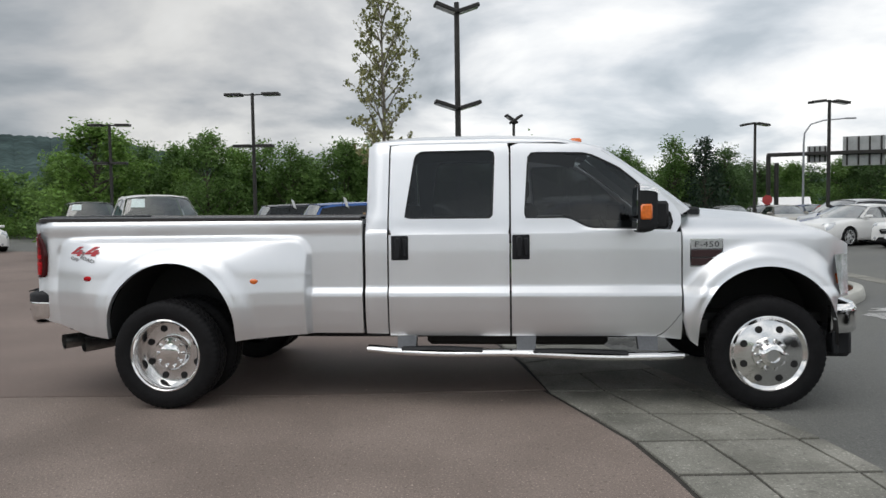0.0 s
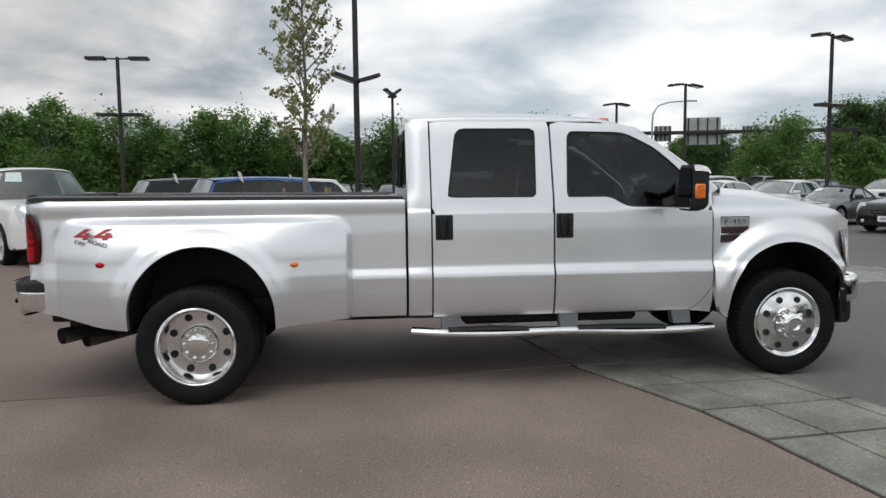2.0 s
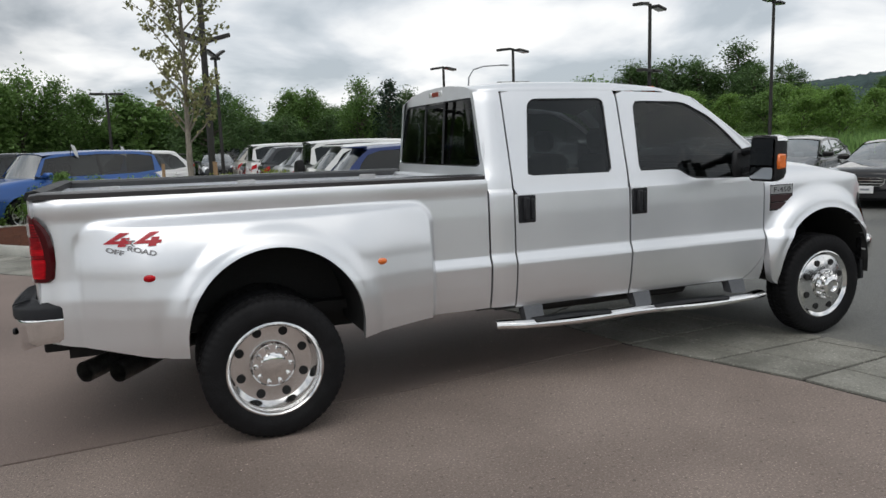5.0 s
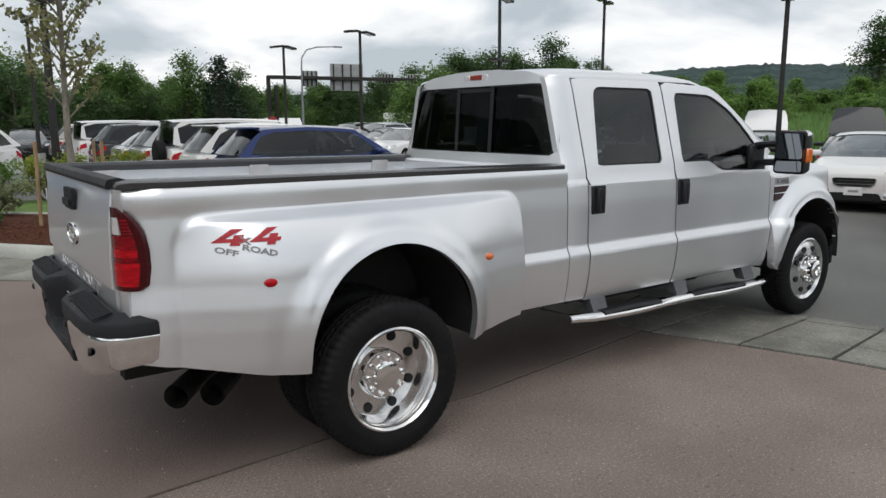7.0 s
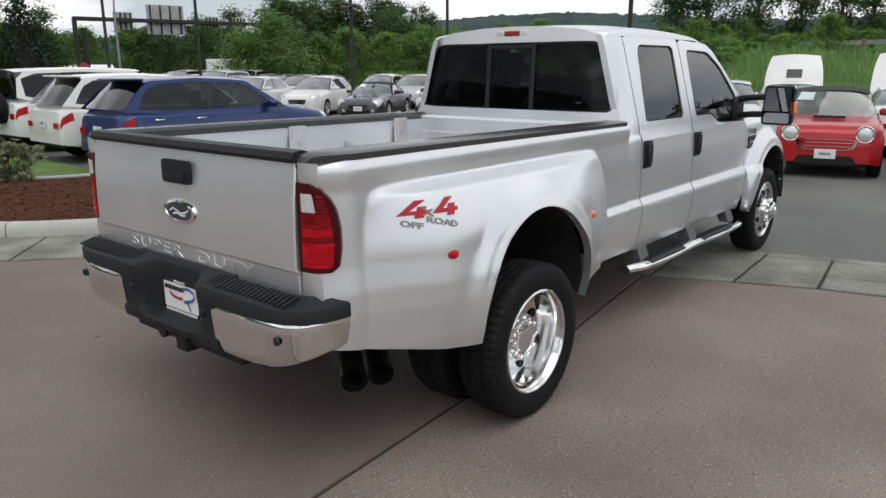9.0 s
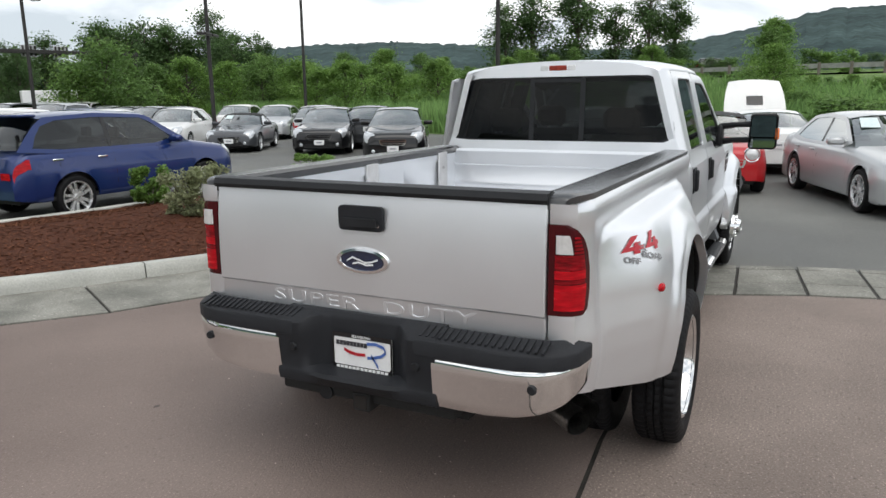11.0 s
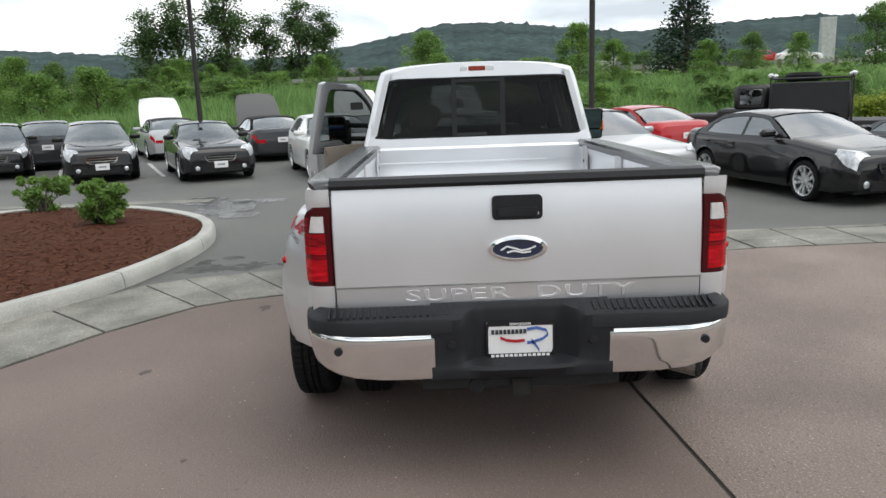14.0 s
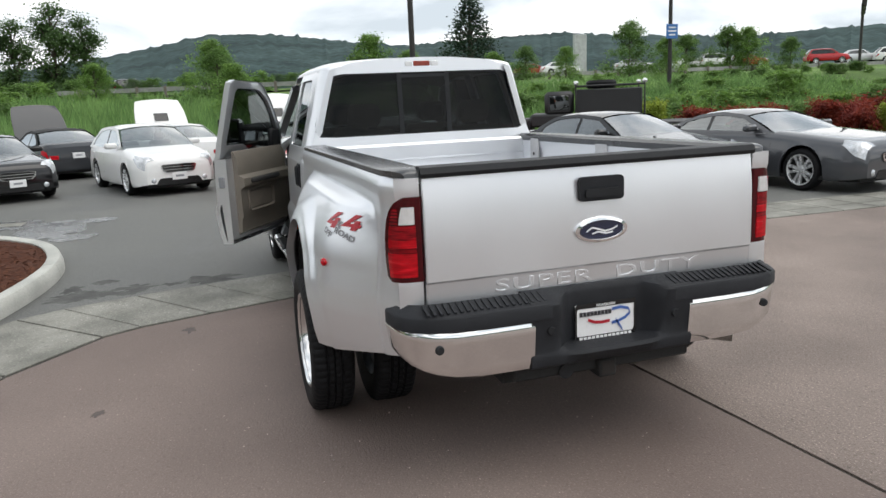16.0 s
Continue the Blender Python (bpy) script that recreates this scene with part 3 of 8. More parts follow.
# ---- the pickup truck: x ahead from the rear axle, y to its left ----
truck = thing("pickup_truck", "silver crew cab pickup with dual rear wheels and open driver door", "truck")
ARCH_R, ARCH_F = (0.045, 0.60, 0.49), (4.365, 0.555, 0.475)


def arch(x, c, base):
    cx, cz, r = c
    d = abs(x - cx)
    return base if d >= r else max(base, cz + math.sqrt(r * r - d * d))


SIDE = [(0.48, 0.925), (0.54, 0.95), (0.60, 0.966), (0.70, 0.982), (0.815, 0.992), (0.84, 0.988), (0.885, 0.966), (0.95, 0.964), (1.15, 0.962), (1.27, 0.955),
        (1.295, 0.952), (1.315, 0.938), (1.38, 0.928), (1.90, 0.786), (1.96, 0.762)]

SOFT = [(0.48, 0.938), (0.60, 0.966), (0.76, 0.985), (0.86, 0.986), (0.97, 0.972), (1.15, 0.963), (1.27, 0.955)]


def cab_y(x, z):
    y = lerp(SIDE, z)
    if x < 1.60:
        y -= 0.045 * (max(0.0, 1.60 - x) / 0.14) ** 2 * smooth(1.25, 1.5, z) + 0.015 * (max(0.0, 1.60 - x) / 0.14) ** 2
    return y


def fender_y(x, z):
    y = lerp(SIDE, min(z, 1.29))
    cx, cz, r = ARCH_F
    d = math.hypot(x - cx, z - cz) if z > cz else abs(x - cx)
    y += 0.085 * (1 - smooth(r + 0.05, r + 0.185, d)) + 0.012 * (1 - smooth(r, r + 0.03, d))
    y -= 0.16 * smooth(4.62, 5.02, x) ** 2
    if z > 1.22:
        y -= 0.25 * ((z - 1.22) / 0.2) ** 2
    return y


def bed_y(x, z):
    """The bed side: a rounded flare panel standing proud of it, swelling out round the wheel arch."""
    cx, cz, r = ARCH_R
    R = 0.13
    ex, ez = max(x - (1.045 - R), (-0.965 + R) - x, 0.0), max(z - (1.262 - R), 0.0)
    step = 1 - smooth(-0.026, 0.024, math.hypot(ex, ez) - R)
    soft = max(step, smooth(-0.85, -0.95, x)) if x < 0 else step
    y = lerp(SIDE, min(z, 1.27)) * (1 - soft) + lerp(SOFT, z) * soft
    d = math.hypot(x - cx, z - cz) if z > cz else abs(x - cx)
    out = lerp([(-0.972, 0.0), (-0.68, 0.160), (-0.62, 0.183), (-0.54, 0.194), (-0.45, 0.197)], x) if x < 0.3 else 0.197 - 0.141 * smooth(0.45, 1.10, x)
    out -= 0.02 * smooth(r + 0.02, r + 0.26, d) * smooth(0.98, 1.2, z)
    dome = math.sqrt(max(0.0, 1 - (max(0.0, z - 1.00) / 0.292) ** 2.3)) if z < 1.29 else 0.0
    lip = 0.030 * (1 - smooth(r + 0.05, r + 0.14, d)) + 0.014 * (1 - smooth(r, r + 0.05, d))
    y += (out * dome + lip * (1 - smooth(1.17, 1.27, z))) * step
    y += 0.005 * smooth(1.28, 1.34, z) * (1 - smooth(1.35, 1.40, z))
    y -= 0.06 * smooth(-0.98, -1.16, x) ** 1.5 if x < -0.98 else 0
    if z > 1.375:
        y -= 0.6 * (z - 1.375)
    return y


def panel(g, xs, low, high, yf, side, dz=0.022, lip=0.045, extra=()):
    """A body panel over x from its lower to its upper edge, with turned-in edges."""
    zmin, zmax = min(low(x) for x in xs), max(high(x) for x in xs)
    zs = sorted(set(round(z, 4) for z in [*steps(zmin, zmax, dz), *extra, 0.815, 0.84, 0.885, 1.27, 1.295, 1.315] if zmin <= z <= zmax))
    cols = []
    for x in xs:
        a, b = low(x), high(x)
        cols.append([(x, side * yf(x, min(max(z, a), b)), min(max(z, a), b)) for z in zs])
    g.grid(cols)
    inward = lambda p: (p[0], p[1] - side * lip, p[2])
    for line in ([c[0] for c in cols], [c[-1] for c in cols], cols[0], cols[-1]):
        g.grid([line, [inward(p) for p in line]])


def ring(g, outer, inner, c, place, n=72, depth=0.0, side=1):
    """The face between two loops, each put in space by place(u, v)."""
    a, b = ray_loop(outer, c, n), ray_loop(inner, c, n)
    rows = []
    for k in range(4):
        w = k / 3
        rows.append([place(p[0] + (q[0] - p[0]) * w, p[1] + (q[1] - p[1]) * w) for p, q in zip(a, b)])
    if depth:
        rows.append([(x, y - side * depth, z) for x, y, z in rows[-1]])
    g.grid(rows, close=True)


WIN_R = rounded([(1.765, 1.392), (2.43, 1.388), (2.448, 1.905), (1.84, 1.905)], [0.02, 0.02, 0.05, 0.07])
WIN_F = rounded([(2.66, 1.385), (2.99, 1.385), (3.13, 1.308), (3.735, 1.292), (3.735, 1.40), (3.49, 1.65), (3.36, 1.76), (3.14, 1.872), (2.692, 1.884)],
                [0.02, 0.04, 0.05, 0.02, 0.03, 0.05, 0.05, 0.07, 0.05])
OUT_R = [(1.652, 1.275), (2.552, 1.275), (2.552, 1.955), (1.652, 1.955)]
OUT_F = [(2.566, 1.275), (3.785, 1.275), (3.79, 1.43), (3.535, 1.66), (3.40, 1.775), (3.20, 1.905), (3.12, 1.935), (2.566, 1.955)]
CEN_R, CEN_F = (2.1, 1.64), (3.08, 1.58)


def shrink(poly, c, d):
    out = []
    for x, z in poly:
        v = Vector((x - c[0], z - c[1]))
        v *= 1 - d / v.length
        out.append((c[0] + v.x, c[1] + v.y))
    return out


def door_low(x):
    return 0.515 if x < 3.60 else 0.515 + 0.16 * ((x - 3.60) / 0.17) ** 1.6


def door(name, side, xs, outer, inner, c, parent, label):
    g = G()
    panel(g, xs, door_low if xs[-1] > 3 else (lambda x: 0.515), lambda x: 1.275, cab_y, side)
    ring(g, outer, inner, c, lambda x, z: (x, side * cab_y(x, z), z), depth=0.03, side=side)
    a = ray_loop(outer, c, 72)
    g.grid([[(x, side * cab_y(x, z), z) for x, z in a], [(x, side * (cab_y(x, z) - 0.05), z) for x, z in a]], close=True)
    d = part(name, g, SILVER, parent, label)
    s = G()
    ring(s, inner, shrink(inner, c, 0.016), c, lambda x, z: (x, side * (cab_y(x, z) - 0.008), z))
    part("window_seal", s, BLACK, d)
    w = G()
    w.fan([(x, side * (cab_y(x, z) - 0.012), z) for x, z in ray_loop(inner, c, 72)])
    part("window_pane", w, TINT, d, "dark tinted side window")
    h = G()
    hx = 1.672 if xs[-1] < 3 else 2.573
    yy = cab_y(hx, 1.17)
    for (x0, x1, z0, z1, y0, y1) in ((hx, hx + 0.128, 1.085, 1.268, -0.006, 0.010),):
        h.box(x0, x1, min(side * (yy + y0), side * (yy + y1)), max(side * (yy + y0), side * (yy + y1)), z0, z1, 0.006)
    h.box(hx + 0.03, hx + 0.075, min(side * yy, side * (yy + 0.035)), max(side * yy, side * (yy + 0.035)), 1.10, 1.255, 0.01)
    h.box(hx + 0.085, hx + 0.118, min(side * yy, side * (yy + 0.022)), max(side * yy, side * (yy + 0.022)), 1.11, 1.245, 0.008)
    part("door_handle", h, GREYPLASTIC, d, "charcoal paddle door handle")
    return d


def mirror(side, parent):
    """A towing mirror on two arms."""
    s = side
    g = G()
    loop = rounded([(1.185, 1.288), (1.425, 1.288), (1.43, 1.60), (1.20, 1.60)], 0.04)
    rows = []
    for x, k in ((3.405, 0.94), (3.412, 1.0), (3.46, 1.0), (3.505, 0.93), (3.535, 0.78)):
        rows.append([(x, s * (1.31 + (y - 1.31) * k), 1.445 + (z - 1.445) * k) for y, z in loop])
    g.grid(rows, close=True)
    g.fan(rows[-1])
    for z in (1.36, 1.50):
        g.tube([(3.60, s * 0.93, z - 0.02), (3.55, s * 1.05, z), (3.47, s * 1.22, z + 0.01)], [0.032, 0.026, 0.026], 8)
    g.box(3.50, 3.70, min(s * 0.90, s * 0.955), max(s * 0.90, s * 0.955), 1.30, 1.50, 0.02)
    m = part("mirror", g, BLACK, parent, "black towing mirror on two arms")
    c = G()
    rows = []
    for x, k in ((3.415, 1.03), (3.465, 1.03), (3.515, 0.96), (3.545, 0.80)):
        pts = [(y, z) for y, z in loop if z > 1.49]
        rows.append([(x, s * (1.31 + (y - 1.31) * k), 1.445 + (z - 1.445) * k + 0.004) for y, z in pts])
    c.grid(rows)
    part("mirror_cap", c, POLISHED, m, "bright mirror cap")
    a = G()
    a.box(3.42, 3.495, min(s * 1.40, s * 1.442), max(s * 1.40, s * 1.442), 1.375, 1.478, 0.01)
    part("turn_signal", a, AMBER, m, "amber turn signal lens")
    for z0, z1 in ((1.40, 1.585), (1.305, 1.385)):
        p = G()
        p.slab([(3.396 + 0.03 * (z - z0), s * y, z) for y, z in rounded([(1.205, z0), (1.41, z0), (1.41, z1), (1.215, z1)], 0.02)], (0.006, 0, 0))
        part("mirror_glass", p, MIRRORGLASS, m)
    return m


X_R, X_F = steps(1.652, 2.552, 0.05), steps(2.566, 3.785, 0.03)
for s in (-1, 1):
    door("rear_door", s, X_R, OUT_R, WIN_R, CEN_R, truck, "silver rear door with tinted window")
right_door = door("front_door", -1, X_F, OUT_F, WIN_F, CEN_F, truck, "silver front passenger door")
mirror(-1, right_door)

# the driver door hangs open on its front edge
left_door = door("front_door", 1, X_F, OUT_F, WIN_F, CEN_F, truck, "open silver driver door with tan inner trim")
for o in [mirror(1, left_door)]:
    o.matrix_basis = Matrix.Translation((0, -0.06, 0))
g = G()
g.grid([[(x, 0.955 - 0.11, z) for z in (max(door_low(x), 0.55), 0.9, 1.275)] for x in X_F])
a = ray_loop(OUT_F, CEN_F, 72)
b = ray_loop(WIN_F, CEN_F, 72)
g.grid([[(x, cab_y(x, z) - 0.03, z) for x, z in a], [(x, cab_y(x, z) - 0.045, z) for x, z in shrink(a, CEN_F, 0.02)], [(x, cab_y(x, z) - 0.045, z) for x, z in b],
        [(x, cab_y(x, z) - 0.02, z) for x, z in b]], close=True)
for line in ([(2.566, z) for z in (0.515, 0.9, 1.275)], [(x, door_low(x)) for x in X_F]):
    g.grid([[(x, cab_y(x, z) - 0.04, z) for x, z in line], [(x, 0.845, z) for x, z in line]])
part("inner_shell", g, SILVER, left_door)
g = G()
rows = []
for x in steps(2.68, 3.66, 0.07):
    rows.append([(x, y - (0.0 if 0.62 < z < 1.24 else 0.0), z) for y, z in ((0.845, 0.585), (0.81, 0.60), (0.80, 0.72), (0.785, 0.74), (0.79, 0.99), (0.745, 1.02), (0.745, 1.09), (0.80, 1.12), (0.80, 1.27), (0.83, 1.33), (0.85, 1.335))])
g.grid(rows)
g.add([rows[0][i] for i in range(11)], [tuple(range(11))])
g.add([rows[-1][i] for i in range(11)], [tuple(range(11))])
part("door_trim", g, TAN, left_door, "tan moulded inner door panel")
g = G()
g.box(2.80, 3.35, 0.715, 0.75, 1.04, 1.085, 0.012)
part("armrest", g, DARKTRIM, left_door, "dark armrest and pull")
g = G()
g.box(2.80, 3.30, 0.782, 0.80, 0.78, 0.97, 0.03)
part("door_pocket", g, mat("shadow_tan", (0.20, 0.17, 0.14), 0.7), left_door)
g = G()
g.box(2.556, 2.58, 0.875, 0.93, 1.02, 1.12, 0.006)
part("door_latch", g, GALV, left_door)
HINGE = Vector((3.77, 0.945, 0))
OPEN = Matrix.Translation(HINGE) @ Matrix.Rotation(radians(-31), 4, "Z") @ Matrix.Translation(-HINGE)
left_door.matrix_basis = OPEN

# cab shell: rear corners, sills, roof, pillars, back wall
for s in (-1, 1):
    g = G()
    panel(g, steps(1.472, 1.640, 0.012), lambda x: 0.53, lambda x: 1.955, cab_y, s)
    part("cab_corner", g, SILVER, truck)
    g = G()
    g.box(1.50, 3.80, min(s * 0.80, s * 0.93), max(s * 0.80, s * 0.93), 0.505, 0.55, 0.01)
    part("sill", g, UNDER, truck)
    g = G()
    rows = []
    for u in steps(0, 1, 0.1):
        x = 3.83 - 0.60 * u
        z = 1.43 + 0.46 * u ** 0.93
        y = cab_y(x, z)
        rows.append([(x - 0.035, s * (y - 0.005), z - 0.03), (x + 0.01, s * y, z), (x + 0.03, s * (y - 0.03), z + 0.012), (x + 0.03, s * (y - 0.075), z + 0.012), (x - 0.02, s * (y - 0.08), z - 0.03)])
    g.grid(rows, close=True)
    part("front_pillar", g, SILVER, truck)
    g = G()
    g.add([(x, s * y, z) for z, a, b in ((1.2, 0.80, 0.90), (1.88, 0.62, 0.71)) for x in (2.50, 2.62) for y in (a, b)], [(0, 1, 3, 2), (4, 5, 7, 6), (0, 1, 5, 4), (2, 3, 7, 6), (0, 2, 6, 4), (1, 3, 7, 5)])
    part("door_pillar", g, DARKTRIM, truck)


def roof_z(x):
    return 2.055 - 0.045 * max(0.0, (1.95 - x) / 0.45) ** 2 - 0.105 * max(0.0, (x - 2.35) / 0.9) ** 2.1


g = G()
rows = []
for x in [1.492, 1.497, 1.51, *steps(1.54, 3.26, 0.06)]:
    top = roof_z(x)
    half = 0.762 - 0.045 * max(0.0, (1.60 - x) / 0.11) ** 2
    edge = 1.955 - 0.075 * smooth(2.9, 3.26, x) - (0.03 if x < 1.495 else 0.012 if x < 1.5 else 0)
    rows.append([(x, half * math.sin(q) if abs(q) < 1.5 else math.copysign(half, q), edge + (top - edge) * max(0.0, math.cos(q)) ** 0.62) for q in (math.pi * (k / 36 - 0.5) for k in range(37))])
g.grid(rows)
roof = part("roof", g, SILVER, truck, "silver cab roof")
for y in (-0.48, -0.24, 0, 0.24, 0.48):
    g = G()
    zr = 1.905 + (roof_z(3.08) - 1.905) * math.sqrt(1 - (y / 0.76) ** 2) ** 0.62
    g.box(3.03, 3.12, y - 0.04, y + 0.04, zr - 0.05, zr + 0.030, 0.014)
    part("clearance_lamp", g, AMBER, roof, "amber roof clearance lamp")


def back_x(y, z):
    return 1.452 + 0.07 * (z - 1.46) + 0.022 * max(0.0, (abs(y) - lerp([(1.3, 0.72), (1.95, 0.52)], z)) / 0.2) ** 2


WIN_B = rounded([(-0.865, 1.462), (0.865, 1.462), (0.745, 1.925), (-0.745, 1.925)], [0.09, 0.09, 0.13, 0.13], 7)
EDGE_B = [(cab_y(1.475, z) + 0.004, z) for z in (1.30, 1.36, 1.45, 1.55, 1.65, 1.75, 1.85, 1.955)]
OUT_B = [(-EDGE_B[0][0], 1.30), *EDGE_B, (0.54, 2.005), (0.25, 2.03), (0, 2.035), (-0.25, 2.03), (-0.54, 2.005), *[(-y, z) for y, z in EDGE_B[:0:-1]]]
g = G()
ring(g, OUT_B, WIN_B, (0, 1.68), lambda y, z: (back_x(y, z), y, z), n=120)
a = ray_loop(WIN_B, (0, 1.68), 120)
g.grid([[(back_x(y, z), y, z) for y, z in a], [(back_x(y, z) + 0.02, y, z) for y, z in a]], close=True)
g.grid([[(1.435, y, 0.60), (1.435, y, 1.30)] for y in steps(-0.925, 0.925, 0.1)])
back = part("cab_back", g, SILVER, truck, "silver cab back wall")
g = G()
ring(g, WIN_B, shrink(WIN_B, (0, 1.68), 0.03), (0, 1.68), lambda y, z: (back_x(y, z) + 0.006, y, z), n=120)
for y in (-0.195, 0.187):
    g.add([(back_x(0, z) + dx, y + dy, z) for z in (1.465, 1.925) for dx, dy in ((0.0, -0.018), (-0.004, -0.018), (-0.004, 0.018), (0.0, 0.018))],
          [(0, 1, 5, 4), (1, 2, 6, 5), (2, 3, 7, 6), (0, 4, 7, 3)])
g.add([(back_x(0, z), y, z) for z in (1.885, 1.91) for y in (-0.195, 0.187)], [(0, 1, 3, 2)])
part("window_seal", g, BLACK, back)
for y0, y1, d in ((-0.9, -0.195, 0.008), (-0.195, 0.187, 0.002), (0.187, 0.9, 0.008)):
    g = G()
    rows = []
    for z in steps(1.463, 1.924, 0.023):
        reach = max((abs(y) for y, zz in ray_loop(WIN_B, (0, 1.68), 240) if abs(zz - z) < 0.02), default=0.5)
        a, b = max(y0, -reach), min(y1, reach)
        rows.append([(back_x(a + (b - a) * k / 10, z) + d, a + (b - a) * k / 10, z) for k in range(11)])
    g.grid(rows)
    part("window_pane", g, BACKTINT, back, "dark tinted back window pane")
g = G()
g.box(1.492, 1.545, -0.14, 0.14, 1.962, 2.012, 0.008)
lamp = part("brake_lamp", g, BLACK, truck, "high brake lamp with red centre and clear ends")
for y0, y1, mm in ((-0.066, 0.066, AMBER), (0.072, 0.132, WHITELENS), (-0.132, -0.072, WHITELENS)):
    g = G()
    g.box(1.484, 1.50, y0, y1, 1.968, 2.005, 0.004)
    part("lamp_lens", g, DULLRED if mm is AMBER else mm, lamp)
g = G()
rows = [[(x, y * (lerp([(1.40, 0.87), (1.93, 0.70)], z)), z) for y in (-1, -0.5, 0, 0.5, 1)] for x, z in ((3.86, 1.40), (3.70, 1.545), (3.52, 1.69), (3.35, 1.82), (3.22, 1.92))]
rows = [[(x + 0.07 * (1 - (y / 0.9) ** 2), y, z) for x, y, z in r] for r in rows]
g.grid(rows)
part("windscreen", g, CARGLASS, truck, "clear windscreen")

# interior
g = G()
g.box(1.50, 4.0, -0.84, 0.84, 0.52, 0.62)
g.box(3.55, 3.95, -0.82, 0.82, 0.9, 1.33, 0.05)
part("cab_floor", g, DARKTRIM, truck)
g = G()
g.grid([[(x, y, roof_z(x) - 0.06 - 0.08 * (y / 0.68) ** 4) for y in (-0.68, -0.4, 0, 0.4, 0.68)] for x in steps(1.56, 3.15, 0.2)])
part("headliner", g, TAN, truck)
for x, y in ((2.95, -0.42), (2.95, 0.42), (1.90, -0.45), (1.90, 0.45)):
    g = G()
    g.box(x - 0.25, x + 0.28, y - 0.27, y + 0.27, 0.70, 0.92, 0.05)
    g.box(x - 0.34, x - 0.18, y - 0.26, y + 0.26, 0.85, 1.50, 0.05)
    seat = part("seat", g, mat("tan_seat", (0.19, 0.165, 0.135), 0.75), truck, "tan cab seat")
    g = G()
    g.box(x - 0.34, x - 0.24, y - 0.13, y + 0.13, 1.52, 1.70, 0.04)
    part("headrest", g, seat.data.materials[0], seat)
g = G()
g.turn([(0.17, 0.0), (0.19, 0.015), (0.17, 0.03), (0.155, 0.015), (0.17, 0.0)], 24, Matrix.Translation((3.42, 0.42, 1.22)) @ Matrix.Rotation(radians(65), 4, "Y") @ Matrix.Rotation(radians(90), 4, "X"))
part("steering_wheel", g, DARKTRIM, truck)

# hood, front wings, nose
for s in (-1, 1):
    g = G()
    xs = sorted(set([*steps(3.795, 4.99, 0.024), *[ARCH_F[0] + ARCH_F[2] * math.cos(math.pi * k / 40) for k in range(41)]]))

    def wing_low(x):
        base = lerp([(3.79, 0.70), (3.80, 0.60), (3.83, 0.50), (3.9, 0.45), (4.83, 0.45), (4.84, 0.80), (5.0, 0.80)], x)
        return max(base, arch(x, ARCH_F, 0.45)) if x < 4.84 else base

    panel(g, xs, wing_low, lambda x: lerp([(3.79, 1.385), (4.05, 1.372), (4.45, 1.33), (4.80, 1.262), (5.0, 1.17)], x), fender_y, s, lip=0.06)
    panel(g, steps(3.60, 3.792, 0.016), lambda x: lerp([(3.60, 0.512), (3.80, 0.49)], x), lambda x: max(door_low(x) - 0.008, lerp([(3.60, 0.512), (3.80, 0.49)], x) + 0.001), cab_y, s, lip=0.02)
    wing = part("front_wing", g, SILVER, truck, "silver front wing with flared arch")
    g = G()
    arcs = [(ARCH_F[0] + ARCH_F[2] * math.cos(q), ARCH_F[1] + ARCH_F[2] * math.sin(q)) for q in (math.pi * (k / 30) for k in range(31))]
    arcs = [(arcs[0][0], 0.47), *arcs, (arcs[-1][0], 0.47)]
    g.grid([[(x, s * 1.045, z) for x, z in arcs], [(x, s * 0.45, z) for x, z in arcs]])
    g.fan([(x, s * 0.45, z) for x, z in arcs])
    part("wheel_housing", g, UNDER, truck)
    g = G()
    for z0, z1, mm in ((0.99, 1.10, HEADLAMP),):
        g.add([(x, s * (fender_y(x, z) + 0.006 - 0.0), z) for z in (0.82, 1.10) for x in (4.865, 4.93, 4.985)] + [(5.02, s * 0.62, z) for z in (0.82, 1.10)],
              [(0, 1, 4, 3), (1, 2, 5, 4), (2, 6, 7, 5)])
    hl = part("headlamp", g, HEADLAMP, wing, "chrome-backed clear headlamp")
    g = G()
    g.add([(x, s * (fender_y(x, z) + 0.011), z) for z in (0.895, 0.965) for x in (4.868, 4.93, 4.985)], [(0, 1, 4, 3), (1, 2, 5, 4)])
    part("side_marker", g, AMBER, hl)
g = G()
rows = []
for x in steps(3.84, 4.98, 0.06):
    z = lerp([(3.84, 1.425), (4.05, 1.42), (4.45, 1.38), (4.80, 1.305), (4.93, 1.245), (4.98, 1.19)], x)
    ze = lerp([(3.79, 1.385), (4.05, 1.372), (4.45, 1.33), (4.80, 1.262), (5.0, 1.17)], x)
    ye = fender_y(x, ze) - 0.004
    rows.append([(x, ye * k, ze + (z + 0.03 * (1 if abs(abs(k) - 0.45) < 0.12 else 0.35) - ze) * (1 - abs(k) ** 3.2)) for k in (-1, -0.95, -0.88, -0.75, -0.6, -0.45, -0.3, 0, 0.3, 0.45, 0.6, 0.75, 0.88, 0.95, 1)])
g.grid(rows)
part("hood", g, SILVER, truck, "silver hood with twin ridges")
g = G()
g.box(3.78, 3.98, -0.70, 0.70, 1.38, 1.455, 0.02)
part("cowl", g, BLACK, truck)
g = G()
g.box(4.90, 5.01, -0.62, 0.62, 0.80, 1.18, 0.02)
for z in (0.86, 0.97, 1.08):
    g.box(5.0, 5.03, -0.60, 0.60, z - 0.03, z + 0.03, 0.01)
part("grille", g, CHROME, truck, "chrome barred grille")


